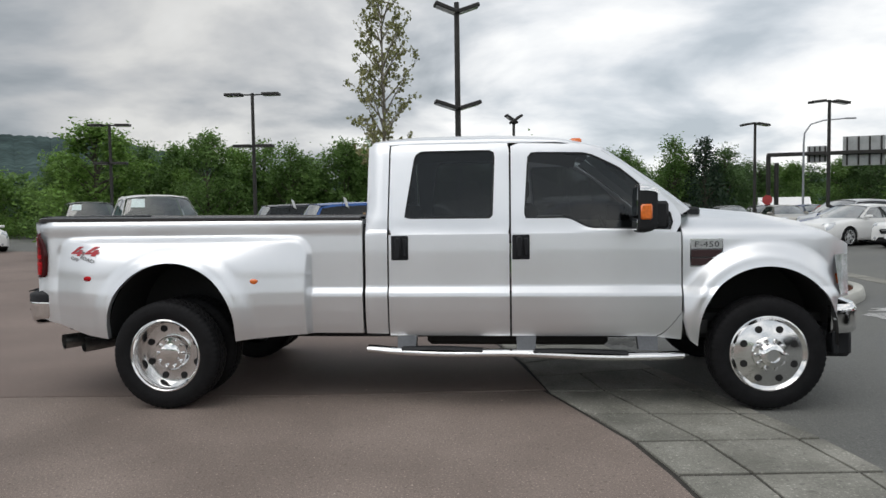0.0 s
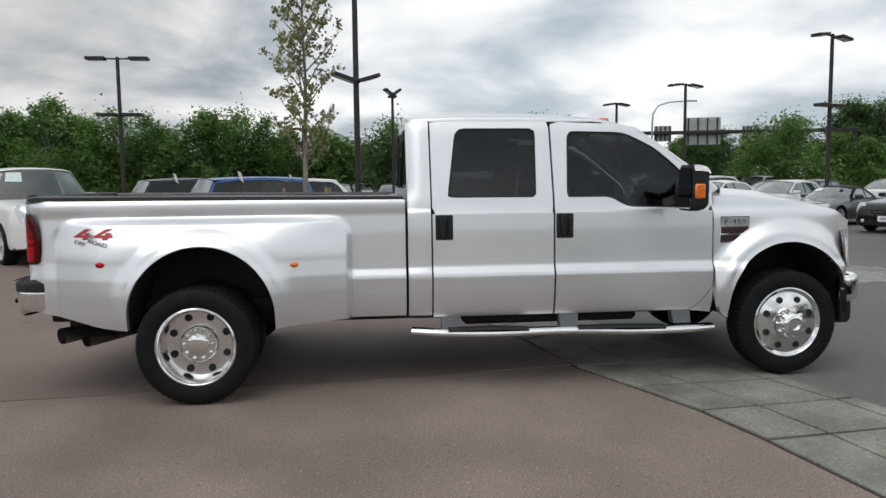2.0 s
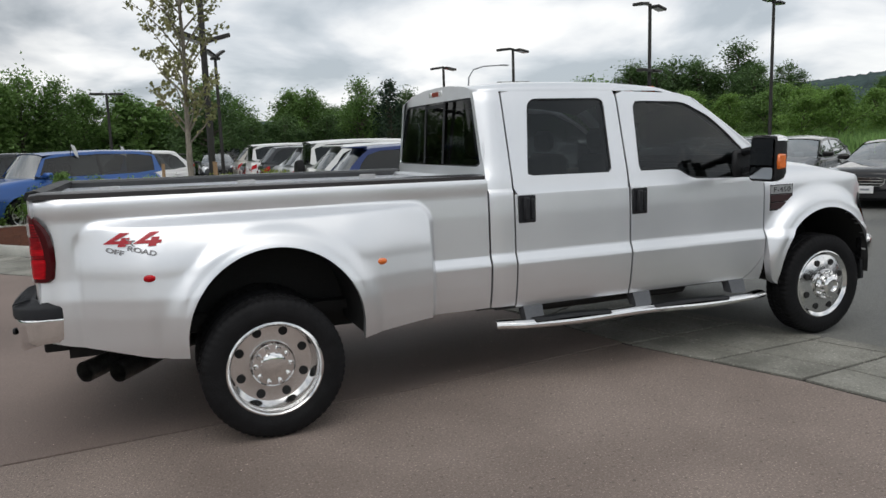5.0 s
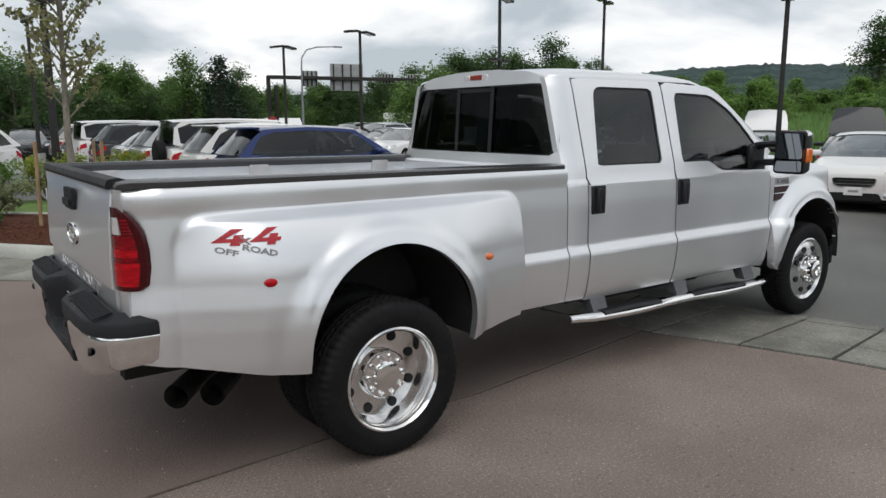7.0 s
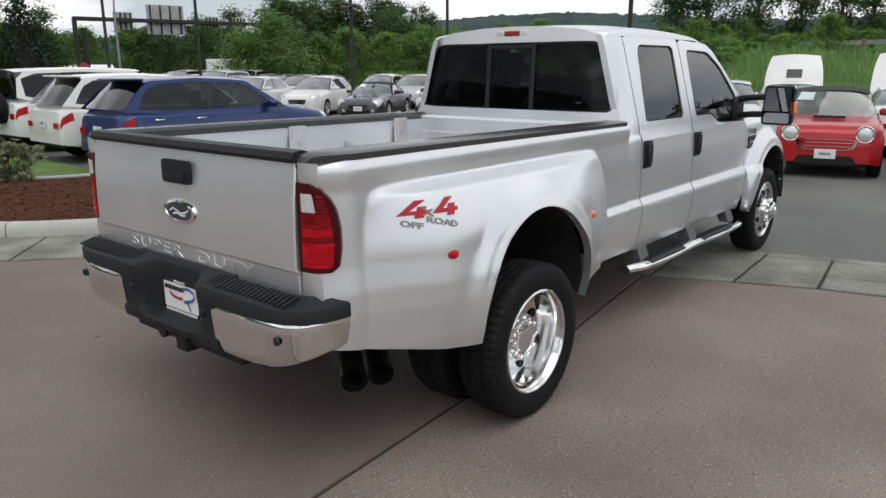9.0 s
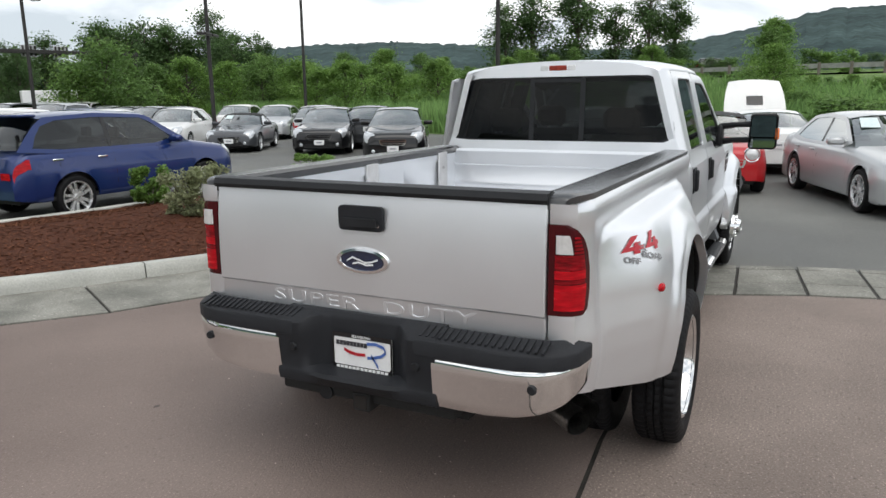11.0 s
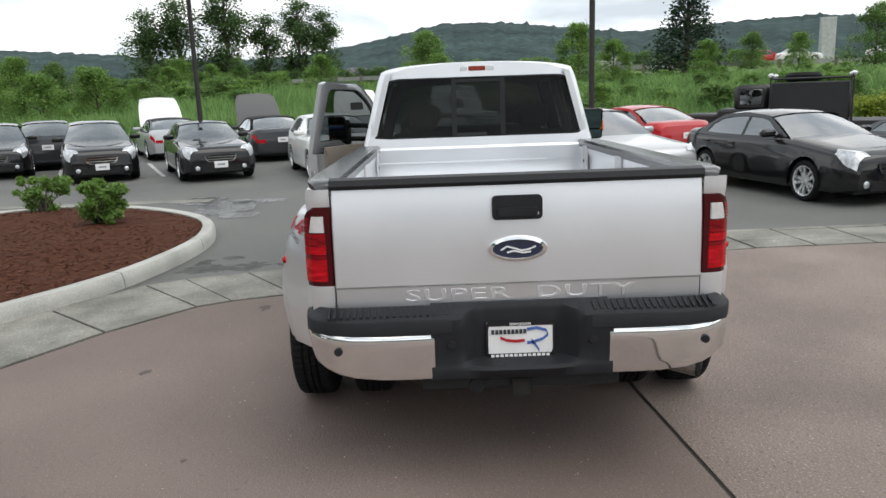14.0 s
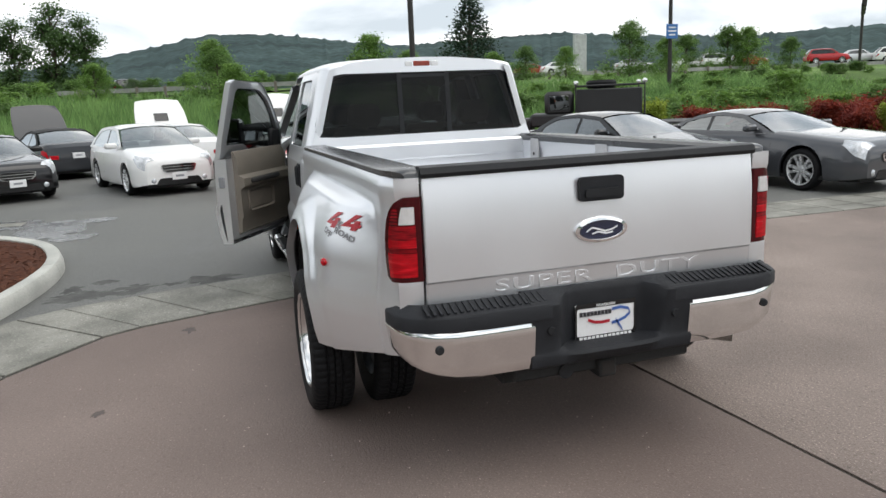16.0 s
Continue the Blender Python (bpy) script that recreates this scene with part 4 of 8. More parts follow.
def bumper_bar(pts, z0f, z1f, bulge, thick=0.03, turn=1, lean=0.0):
    g = G()
    rows = []
    for i, (x, y) in enumerate(pts):
        a, b = Vector(pts[max(i - 1, 0)]), Vector(pts[min(i + 1, len(pts) - 1)])
        d = (b - a).normalized()
        n = Vector((d.y, -d.x)) * turn
        z0, z1 = z0f(i / (len(pts) - 1)), z1f(i / (len(pts) - 1))
        row = [(x - n.x * thick, y - n.y * thick, z0 + 0.01)]
        for k in range(9):
            u = k / 8
            o = bulge * (1 - (2 * u - 1) ** 10) - lean * (1 - u)
            row.append((x + n.x * o, y + n.y * o, z0 + (z1 - z0) * u))
        row.append((x - n.x * thick, y - n.y * thick, z1 - 0.01))
        rows.append(row)
    g.grid(rows)
    g.add(rows[0], [tuple(range(11))])
    g.add(rows[-1], [tuple(range(11))])
    return g


path = [(4.80, -0.99), (4.90, -0.985), (4.98, -0.94), (5.02, -0.85), (5.05, -0.6), (5.07, -0.3), (5.07, 0.3), (5.05, 0.6), (5.02, 0.85), (4.98, 0.94), (4.90, 0.985), (4.80, 0.99)]
part("front_bumper", bumper_bar(path, lambda u: 0.55, lambda u: 0.755, 0.02), CHROME, truck, "chrome front bumper")
g = G()
g.box(4.80, 5.0, -0.90, 0.90, 0.36, 0.56, 0.03)
part("air_dam", g, BLACK, truck)

# bed
for s in (-1, 1):
    g = G()
    xs = sorted(set([*steps(-1.155, 1.452, 0.03), *[ARCH_R[0] + ARCH_R[2] * math.cos(math.pi * k / 44) for k in range(45)], *steps(-1.01, -0.80, 0.010), *steps(0.99, 1.09, 0.008)]))

    def bed_low(x):
        base = lerp([(-1.16, 0.64), (-0.95, 0.60), (-0.60, 0.535), (-0.45, 0.525), (0.5, 0.505), (0.60, 0.515), (1.0, 0.535), (1.46, 0.535)], x)
        return max(base, arch(x, ARCH_R, base))

    panel(g, xs, bed_low, lambda x: lerp([(-1.16, 1.402), (1.46, 1.385)], x), bed_y, s, dz=0.016, extra=(1.195, 1.205, 1.215, 1.225, 1.235, 1.245, 1.255, 1.265, 1.275, 1.285, 1.36, 1.39))
    side = part("bed_side", g, SILVER, truck, "silver bed side with flared dual wheel arch")
    g = G()
    arcs = [(ARCH_R[0] + (ARCH_R[2] + 0.004) * math.cos(q), ARCH_R[1] + (ARCH_R[2] + 0.004) * math.sin(q)) for q in (math.pi * (k / 30) for k in range(31))]
    arcs = [(arcs[0][0], 0.53), *arcs, (arcs[-1][0], 0.53)]
    g.grid([[(x, s * 1.15, z) for x, z in arcs], [(x, s * 0.635, z) for x, z in arcs]])
    g.fan([(x, s * 0.635, z) for x, z in arcs])
    part("wheel_housing", g, UNDER, truck)
    # tail lamp in the rear corner
    outline = rounded([(-0.828, 0.972), (-0.95, 0.972), (-0.955, 1.05), (-0.945, 1.22), (-0.90, 1.318), (-0.828, 1.322)], [0.012, 0.03, 0.05, 0.08, 0.04, 0.012])

    def lamp_at(u, z, o=0.0):
        """u: distance round the corner from the tailgate edge"""
        ang = u / 0.235
        r = 0.035
        pts = [(-1.182 - o, 0.828), (-1.179 - o, 0.882), (-1.166 - o, 0.916 + o * 0.5), (-1.138 - o * 0.5, 0.941 + o), (-1.07, 0.961 + o), (-1.02, 0.968 + o)]
        k = min(4.999, max(0.0, ang * 5))
        i = int(k)
        a, b = Vector(pts[i]), Vector(pts[i + 1])
        p = a.lerp(b, k - i)
        return (p.x, s * p.y, z)

    def lamp_patch(z0, z1, u0, u1, o, taper=True):
        gg = G()
        rows = []
        for z in steps(z0, z1, 0.02):
            full = lerp([(0.965, 0.150), (0.985, 0.172), (1.06, 0.180), (1.15, 0.178), (1.22, 0.168), (1.27, 0.150), (1.30, 0.125), (1.316, 0.098), (1.325, 0.07)], z)
            rows.append([lamp_at(u0 + (full * u1 - u0) * k / 12, z, o) for k in range(13)])
        gg.grid(rows)
        for line in (rows[0], rows[-1], [r[0] for r in rows], [r[-1] for r in rows]):
            gg.grid([line, [(x + 0.02, y - s * 0.012, z) for x, y, z in line]])
        return gg

    tail = part("tail_lamp", lamp_patch(0.968, 1.325, 0.0, 1.0, 0.004), REDDARK, truck, "red tail lamp with clear reversing lens")
    part("lamp_lens", lamp_patch(0.990, 1.092, 0.022, 0.88, 0.009), REDLENS, tail)
    part("lamp_lens", lamp_patch(1.095, 1.112, 0.022, 0.87, 0.007), REDDEEP, tail)
    part("lamp_lens", lamp_patch(1.114, 1.148, 0.022, 0.87, 0.008), REDLENS, tail)
    part("lamp_lens", lamp_patch(1.150, 1.208, 0.022, 0.87, 0.008), REDDEEP, tail)
    part("lamp_lens", lamp_patch(1.213, 1.285, 0.026, 0.56, 0.010), WHITELENS, tail, "clear reversing lens")
    for k in range(5):
        part("lens_rib", lamp_patch(1.214 + 0.014 * k, 1.223 + 0.014 * k, 0.100, 0.86, 0.009), REDDEEP, tail)
    # corner post between tailgate and lamp
    g = G()
    rows = []
    for z in steps(0.64, 1.402, 0.02):
        o = -0.004 if 0.965 < z < 1.325 else 0.0
        rows.append([(-1.172 - o, s * 0.826, z), (-1.178 - o, s * 0.86, z), (-1.172 - o, s * 0.90, z), (-1.160 - o, s * (0.930 + o), z), (-1.145, s * (bed_y(-1.145, z) - 0.003 + o), z)])
    g.grid(rows)
    g.grid([[r[0] for r in rows], [(x + 0.06, y, z) for x, y, z in (r[0] for r in rows)]])
    part("corner_post", g, SILVER, truck)
    # round side markers
    for x, z, mm, r in ((-0.612, 0.975, REDLENS, 0.026), (0.668, 0.948, AMBER, 0.026)):
        g = G()
        y0 = bed_y(x, z)
        g.turn([(0.0, 0.016), (r * 0.6, 0.014), (r, 0.006), (r, -0.01)], 16, Matrix.Translation((x, s * y0, z)) @ Matrix.Diagonal((1.15, s, 0.75, 1)))
        part("side_marker", g, mm, side, "round red marker lamp" if mm is REDLENS else "round amber marker lamp")
    # rail cap
    g = G()
    rows = [[(x, s * (0.942 - tuck), z1 - 0.034), (x, s * (0.947 - tuck), z1 - 0.008), (x, s * (0.928 - tuck), z1), (x, s * 0.795, z1 + 0.001), (x, s * 0.778, z1 - 0.015), (x, s * 0.778, z1 - 0.05)] for x, z1, tuck in ((-1.172, 1.418, 0.062), (-1.160, 1.430, 0.050), (-1.12, 1.436, 0.030), (-1.05, 1.436, 0.010), (-0.98, 1.435, 0.0), (0, 1.428, 0.0), (1.44, 1.416, 0.0))]
    g.grid(rows)
    g.add(rows[0], [tuple(range(6))])
    part("rail_cap", g, CAPPLASTIC, side, "charcoal moulded bed rail cap")
    # inner wall with stake pocket plates
    g = G()
    g.grid([[(x, s * y, z) for y, z in ((0.785, 1.40), (0.785, 1.33), (0.795, 1.31), (0.80, 1.115), (0.80, 1.115 if abs(x - 0.045) < 0.53 else 0.90))] for x in (-1.12, -0.8, -0.50, -0.484, -0.2, 0.2, 0.574, 0.59, 1.0, 1.42)])
    loop = [(-0.50, 0.80), (-0.50, 0.62), (0.59, 0.62), (0.59, 0.80)]
    g.grid([[(x, s * y, z) for x, y in loop] for z in (0.90, 1.105)])
    g.add([(x, s * y, 1.115) for x, y in loop], [(0, 1, 2, 3)])
    part("bed_wall", g, SILVER, truck)
    for x in (-0.85, 0.15, 1.15):
        g = G()
        g.box(x - 0.07, x + 0.07, min(s * 0.773, s * 0.787), max(s * 0.773, s * 0.787), 1.12, 1.385, 0.004)
        part("stake_plate", g, mat("pale_plate", (0.5, 0.5, 0.51), 0.4), truck)
        g = G()
        g.turn([(0.0, 0.004), (0.012, 0.004), (0.012, 0.0)], 10, Matrix.Translation((x, s * 0.771, 1.27)))
        part("bolt_hole", g, UNDER, truck)
    # tie-in below the bed
g = G()
rows = []
k = 0
for y in steps(-0.80, 0.80, 0.02):
    rows.append([(x, y, 0.90 + (0.012 if k % 8 < 4 else 0)) for x in (-1.14, -0.50, 0.59, 1.41)])
    k += 1
for i in (0, 1, 2):
    g.grid([r[i:i + 2] for r in rows if i != 1 or abs(r[0][1]) < 0.63])
part("bed_floor", g, SILVER, truck, "ribbed silver bed floor")
g = G()
g.grid([[(x, y, z) for x, z in ((1.40, 0.9), (1.40, 1.10), (1.39, 1.115), (1.39, 1.145), (1.40, 1.16), (1.40, 1.27), (1.385, 1.285), (1.385, 1.38), (1.40, 1.395), (1.45, 1.395), (1.45, 1.30))] for y in steps(-0.93, 0.93, 0.3)])
part("bed_headboard", g, SILVER, truck)
# black filler box standing in for the shade between cab and bed
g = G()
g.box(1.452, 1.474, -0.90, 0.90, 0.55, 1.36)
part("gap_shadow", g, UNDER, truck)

# tailgate
g = G()
rows = []
prof = [(-1.135, 0.835), (-1.172, 0.84), (-1.183, 0.848), (-1.186, 0.945), (-1.187, 0.952), (-1.199, 0.962), (-1.199, 0.975), (-1.198, 1.10), (-1.192, 1.25), (-1.180, 1.35), (-1.172, 1.405), (-1.15, 1.41), (-1.12, 1.405), (-1.12, 1.0), (-1.12, 0.85)]
for y in [-0.818, -0.812, *steps(-0.79, 0.79, 0.08), 0.812, 0.818]:
    e = 0.006 if abs(y) > 0.815 else 0.0
    rows.append([(x + e, y, z) for x, z in prof])
g.grid(rows, close=True)
g.add(rows[0], [tuple(range(len(prof)))])
g.add(rows[-1], [tuple(range(len(prof)))])
gate = part("tailgate", g, SILVER, truck, "silver tailgate with embossed lettering")
g = G()
rows = [[(x, y, z) for x, z in ((-1.188, 1.398), (-1.196, 1.415), (-1.185, 1.44), (-1.14, 1.447), (-1.10, 1.435), (-1.10, 1.40))] for y in steps(-0.822, 0.822, 0.2)]
g.grid(rows)
g.add(rows[0], [tuple(range(6))])
g.add(rows[-1], [tuple(range(6))])
part("gate_cap", g, BLACK, gate, "black tailgate top moulding")
g = G()
g.slab([(-1.19, y, z) for y, z in rounded([(-0.108, 1.245), (0.112, 1.245), (0.112, 1.352), (-0.108, 1.352)], 0.022)], (-0.02, 0, 0))
h = part("gate_handle", g, GREYPLASTIC, gate, "black tailgate handle")
g = G()
g.slab([(-1.212, y, z) for y, z in rounded([(-0.085, 1.263), (0.088, 1.263), (0.088, 1.30), (-0.085, 1.30)], 0.012)], (-0.012, 0, 0))
part("handle_lever", g, BLACK, h)
g = G()
g.turn([(0.0, 0.0), (0.008, 0.0)], 10, Matrix.Translation((-1.2125, -0.085, 1.272)) @ Matrix.Rotation(radians(90), 4, "Z"))
part("key_lock", g, CHROME, h)


def oval(x, ry, rz, y=0.002, z=1.113, n=40):
    return [(x, y + ry * math.cos(2 * math.pi * k / n), z + rz * math.sin(2 * math.pi * k / n)) for k in range(n)]


g = G()
g.grid([oval(-1.194, 0.136, 0.060), oval(-1.208, 0.130, 0.055), oval(-1.210, 0.112, 0.044), oval(-1.203, 0.108, 0.041)], close=True)
emblem = part("emblem", g, CHROME, gate, "oval navy emblem with bright rim")
g = G()
g.fan(oval(-1.205, 0.111, 0.043))
part("emblem_face", g, EMBLEMBLUE, emblem)
g = G()
for wave in ([(0.078, 1.110), (0.05, 1.126), (0.02, 1.118), (-0.015, 1.106), (-0.05, 1.112), (-0.078, 1.124)], [(0.05, 1.098), (0.02, 1.106), (-0.02, 1.096), (-0.055, 1.100)]):
    for (y0, z0), (y1, z1) in zip(wave, wave[1:]):
        g.add([(-1.2075, y0, z0 - 0.004), (-1.2075, y1, z1 - 0.004), (-1.2075, y1, z1 + 0.004), (-1.2075, y0, z0 + 0.004)], [(0, 1, 2, 3)])
part("emblem_mark", g, WHITE, emblem)


def words(name, text, size, place, material, parent, depth=0.003, wide=1.0, spacing=1.0, bevel=0.0, label="", heavy=0.0):
    """Raised lettering in the built-in font, turned into a mesh."""
    cu = bpy.data.curves.new("letters", "FONT")
    cu.body, cu.size, cu.extrude, cu.space_character, cu.bevel_depth = text, size, depth, spacing, bevel
    cu.align_x = "CENTER"
    cu.offset = heavy
    cu.resolution_u = 3
    tmp = bpy.data.objects.new("letters", cu)
    me = bpy.data.meshes.new_from_object(tmp)
    bpy.data.objects.remove(tmp)
    bpy.data.curves.remove(cu)
    me.materials.clear()
    me.materials.append(material)
    ob = new(name, me)
    ob.matrix_basis = place @ Matrix.Diagonal((wide, 1, 1, 1))
    ob.parent = parent
    if label:
        ob["label"] = label
    return ob


REARWARD = Matrix(((0, 0, -1, 0), (-1, 0, 0, 0), (0, 1, 0, 0), (0, 0, 0, 1)))
RIGHTWARD = Matrix(((1, 0, 0, 0), (0, 0, -1, 0), (0, 1, 0, 0), (0, 0, 0, 1)))
LEFTWARD = Matrix(((-1, 0, 0, 0), (0, 0, 1, 0), (0, 1, 0, 0), (0, 0, 0, 1)))
words("letters", "SUPER", 0.080, Matrix.Translation((-1.1855, 0.275, 0.882)) @ REARWARD, SILVER, gate, 0.0008, 1.95, 1.12, 0.0012, "silver embossed letters")
words("letters", "DUTY", 0.080, Matrix.Translation((-1.1855, -0.30, 0.882)) @ REARWARD, SILVER, gate, 0.0008, 1.95, 1.12, 0.0012, "silver embossed letters")

# side decals and badges
for s, turned in ((-1, RIGHTWARD), (1, LEFTWARD)):
    side = [o for o in truck.children if o.name.startswith("bed_side")][0 if s < 0 else 1]
    SLANT = Matrix(((1, 0.55, 0, 0), (0, 1, 0, 0), (0, 0, 1, 0), (0, 0, 0, 1)))
    for txt, dx, size, mm, z in (("4", -0.077, 0.072, DECALRED, 1.118), ("4", 0.072, 0.072, DECALRED, 1.118), ("x", -0.006, 0.056, DECALGREY, 1.126), ("OFF", -0.084, 0.031, DECALGREY, 1.083), ("ROAD", 0.050, 0.031, DECALGREY, 1.083)):
        place = Matrix.Translation((-0.690 - s * dx, 0, z + 0.024)) @ turned @ SLANT
        if txt == "4":
            g = G()
            for quad in (((0.42, 1.0), (0.80, 1.0), (0.30, 0.36), (-0.02, 0.20)), ((-0.02, 0.20), (1.02, 0.20), (1.02, 0.42), (0.16, 0.42)), ((0.58, 0.0), (0.88, 0.0), (0.88, 0.64), (0.58, 0.64))):
                n = 6
                low, top_ = [[Vector(quad[i]).lerp(Vector(quad[j]), k / n) for k in range(n + 1)] for i, j in ((0, 1), (3, 2))]
                g.grid([[tuple(place @ Vector(((p.x - 0.5) * 0.132, p.y * size, 0))) for p in (a_.lerp(b_, k / 5) for a_, b_ in zip(low, top_))] for k in range(6)])
            d = part("decal", g, mm, side, "red sticker numeral", normals=False)
        else:
            d = words("decal", txt, size, place, mm, side, 0.0, 1.75, 1.0, 0.0, "grey sticker letters", 0.001)
        for v in d.data.vertices:
            p = d.matrix_basis @ v.co
            v.co = (p.x, s * (bed_y(p.x, p.z) + 0.0045), p.z)
        d.matrix_basis = Matrix.Identity(4)
    wing = [o for o in truck.children if o.name.startswith("front_wing")][0 if s < 0 else 1]
    y = s * (fender_y(3.95, 1.15) + 0.004)
    g = G()
    g.slab([(x, y, z) for x, z in ((3.845, 1.025), (3.96, 1.025), (4.075, 1.125), (4.075, 1.225), (3.845, 1.225))], (0, -s * 0.02, 0))
    bd = part("badge", g, CHROME, wing, "chrome model badge over a dark vent")
    g = G()
    g.slab([(x, y + s * 0.002, z) for x, z in ((3.853, 1.035), (3.955, 1.035), (4.01, 1.085), (3.853, 1.085))], (0, s * 0.003, 0))
    g.slab([(x, y + s * 0.002, z) for x, z in ((3.853, 1.095), (4.02, 1.095), (4.065, 1.135), (4.065, 1.145), (3.853, 1.145))], (0, s * 0.003, 0))
    part("badge_vent", g, mat("dark_red_mesh", (0.035, 0.012, 0.013), 0.5), bd)
    g = G()
    g.slab([(x, y + s * 0.001, z) for x, z in ((3.853, 1.155), (4.067, 1.155), (4.067, 1.217), (3.853, 1.217))], (0, s * 0.002, 0))
    part("badge_plate", g, mat("pale_badge_ground", (0.52, 0.53, 0.54), 0.35, 0.6), bd)
    words("letters", "F-450", 0.056, Matrix.Translation((3.96, y + s * 0.005, 1.167)) @ turned, DARKPRINT, bd, 0.001, 1.25, 1.1)

# rear bumper
for s in (-1, 1):
    pts = [(-1.315, 0.385), (-1.318, 0.50), (-1.318, 0.62), (-1.312, 0.74), (-1.297, 0.82), (-1.270, 0.88), (-1.23, 0.925), (-1.17, 0.95), (-1.09, 0.962), (-1.015, 0.965)]
    pts = [(x, s * y) for x, y in pts]
    g = bumper_bar(pts, lambda u: 0.555 + 0.085 * smooth(0.15, 0.9, u), lambda u: 0.766 + 0.022 * smooth(0.3, 0.8, u), 0.012, 0.03, -s, 0.022)
    end = part("bumper_end", g, CHROME, truck, "chrome rear bumper end")
    g = G()
    g.turn([(0.0, 0.004), (0.017, 0.004), (0.019, 0.0), (0.019, -0.01)], 16, Matrix.Translation((-1.311, s * 0.808, 0.70)) @ Matrix.Rotation(radians(90 + s * 15), 4, "Z"))
    part("parking_sensor", g, BLACK, end)
    # step pad over it
    g = G()
    outer = [(-1.325, 0.305), (-1.328, 0.40), (-1.328, 0.62), (-1.318, 0.76), (-1.295, 0.85), (-1.25, 0.92), (-1.18, 0.958), (-1.09, 0.972), (-1.01, 0.972)]
    inner = [(-1.20, 0.305), (-1.20, 0.42), (-1.20, 0.62), (-1.20, 0.74), (-1.195, 0.80), (-1.185, 0.85), (-1.15, 0.90), (-1.08, 0.93), (-1.01, 0.94)]
    rows = []
    for (xo, yo), (xi, yi) in zip(outer, inner):
        drop = 0.0
        rows.append([(xo + 0.01, s * (yo - 0.01), 0.765), (xo, s * yo, 0.775), (xo, s * yo, 0.828), (xo + 0.006, s * (yo - 0.003), 0.838), (xo + 0.03, s * (yo - 0.012), 0.846),
                     (xi - 0.02, s * yi, 0.872), (xi, s * yi, 0.868), (xi, s * yi, 0.78)])
    g.grid(rows)
    g.add(rows[0], [tuple(range(8))])
    g.add(rows[-1], [tuple(range(8))])
    pad = part("step_pad", g, GREYPLASTIC, truck, "ribbed charcoal bumper step pad")
    rib = None
    for k in range(19):
        spot = Matrix.Translation((0, s * (0.325 + k * 0.029), 0))
        if rib is None:
            g = G()
            g.add([(x, o, z) for x, z in ((-1.300, 0.845), (-1.300, 0.853), (-1.222, 0.875), (-1.210, 0.868)) for o in (-0.006, 0.006)],
                  [(0, 1, 3, 2), (2, 3, 5, 4), (4, 5, 7, 6), (0, 2, 4, 6), (1, 3, 5, 7)])
            rib = part("rib", g, GREYPLASTIC, pad, place=spot)
        else:
            same(rib, spot, pad)
# the middle dips in round the plate, with a low step under it
g = G()
rows = []
for y in steps(-0.40, 0.40, 0.02):
    dip = 1 - smooth(0.165, 0.285, abs(y))
    foot = 1 - smooth(0.14, 0.235, abs(y))
    rows.append([(-1.17, y, 0.874), (-1.205, y, 0.874), (-1.306 + 0.085 * dip, y, 0.848 + 0.012 * dip), (-1.324 + 0.099 * dip, y, 0.832 + 0.01 * dip), (-1.324 + 0.099 * dip, y, 0.775), (-1.312 + 0.090 * dip, y, 0.70),
                 (-1.308 + 0.086 * dip, y, 0.628), (-1.312 + 0.006 * dip - 0.012 * foot, y, 0.612), (-1.318 - 0.012 * foot, y, 0.596), (-1.310, y, 0.556), (-1.29, y, 0.545), (-1.16, y, 0.545)])
g.grid(rows)
g.add(rows[0], [tuple(range(12))])
g.add(rows[-1], [tuple(range(12))])
part("bumper_middle", g, GREYPLASTIC, truck, "charcoal recessed bumper middle step")
for y in (0.235, -0.235):
    g = G()
    g.turn([(0.0, 0.01), (0.016, 0.01), (0.02, 0.0)], 12, Matrix.Translation((-1.316, y * 1.32, 0.72)) @ Matrix.Rotation(radians(90), 4, "Z"))
    part("bolt", g, BLACK, truck)
g = G()
g.box(-1.236, -1.228, -0.152, 0.150, 0.622, 0.786, 0.003)
plate = part("plate", g, WHITE, truck, "white dealer plate in a black frame")
g = G()
ring(g, [(-0.155, 0.618), (0.153, 0.618), (0.153, 0.79), (-0.155, 0.79)], [(-0.146, 0.64), (0.144, 0.64), (0.144, 0.768), (-0.146, 0.768)], (0, 0.704), lambda y, z: (-1.238, y, z), 60)
part("plate_frame", g, TRIM, plate)
def stroke(g, pts, w):
    """A flat curved stroke on the plate through points of (y, z)."""
    for (y0, z0), (y1, z1) in zip(pts, pts[1:]):
        g.add([(-1.241, y0, z0 - w), (-1.241, y1, z1 - w), (-1.241, y1, z1 + w), (-1.241, y0, z0 + w)], [(0, 1, 2, 3)])


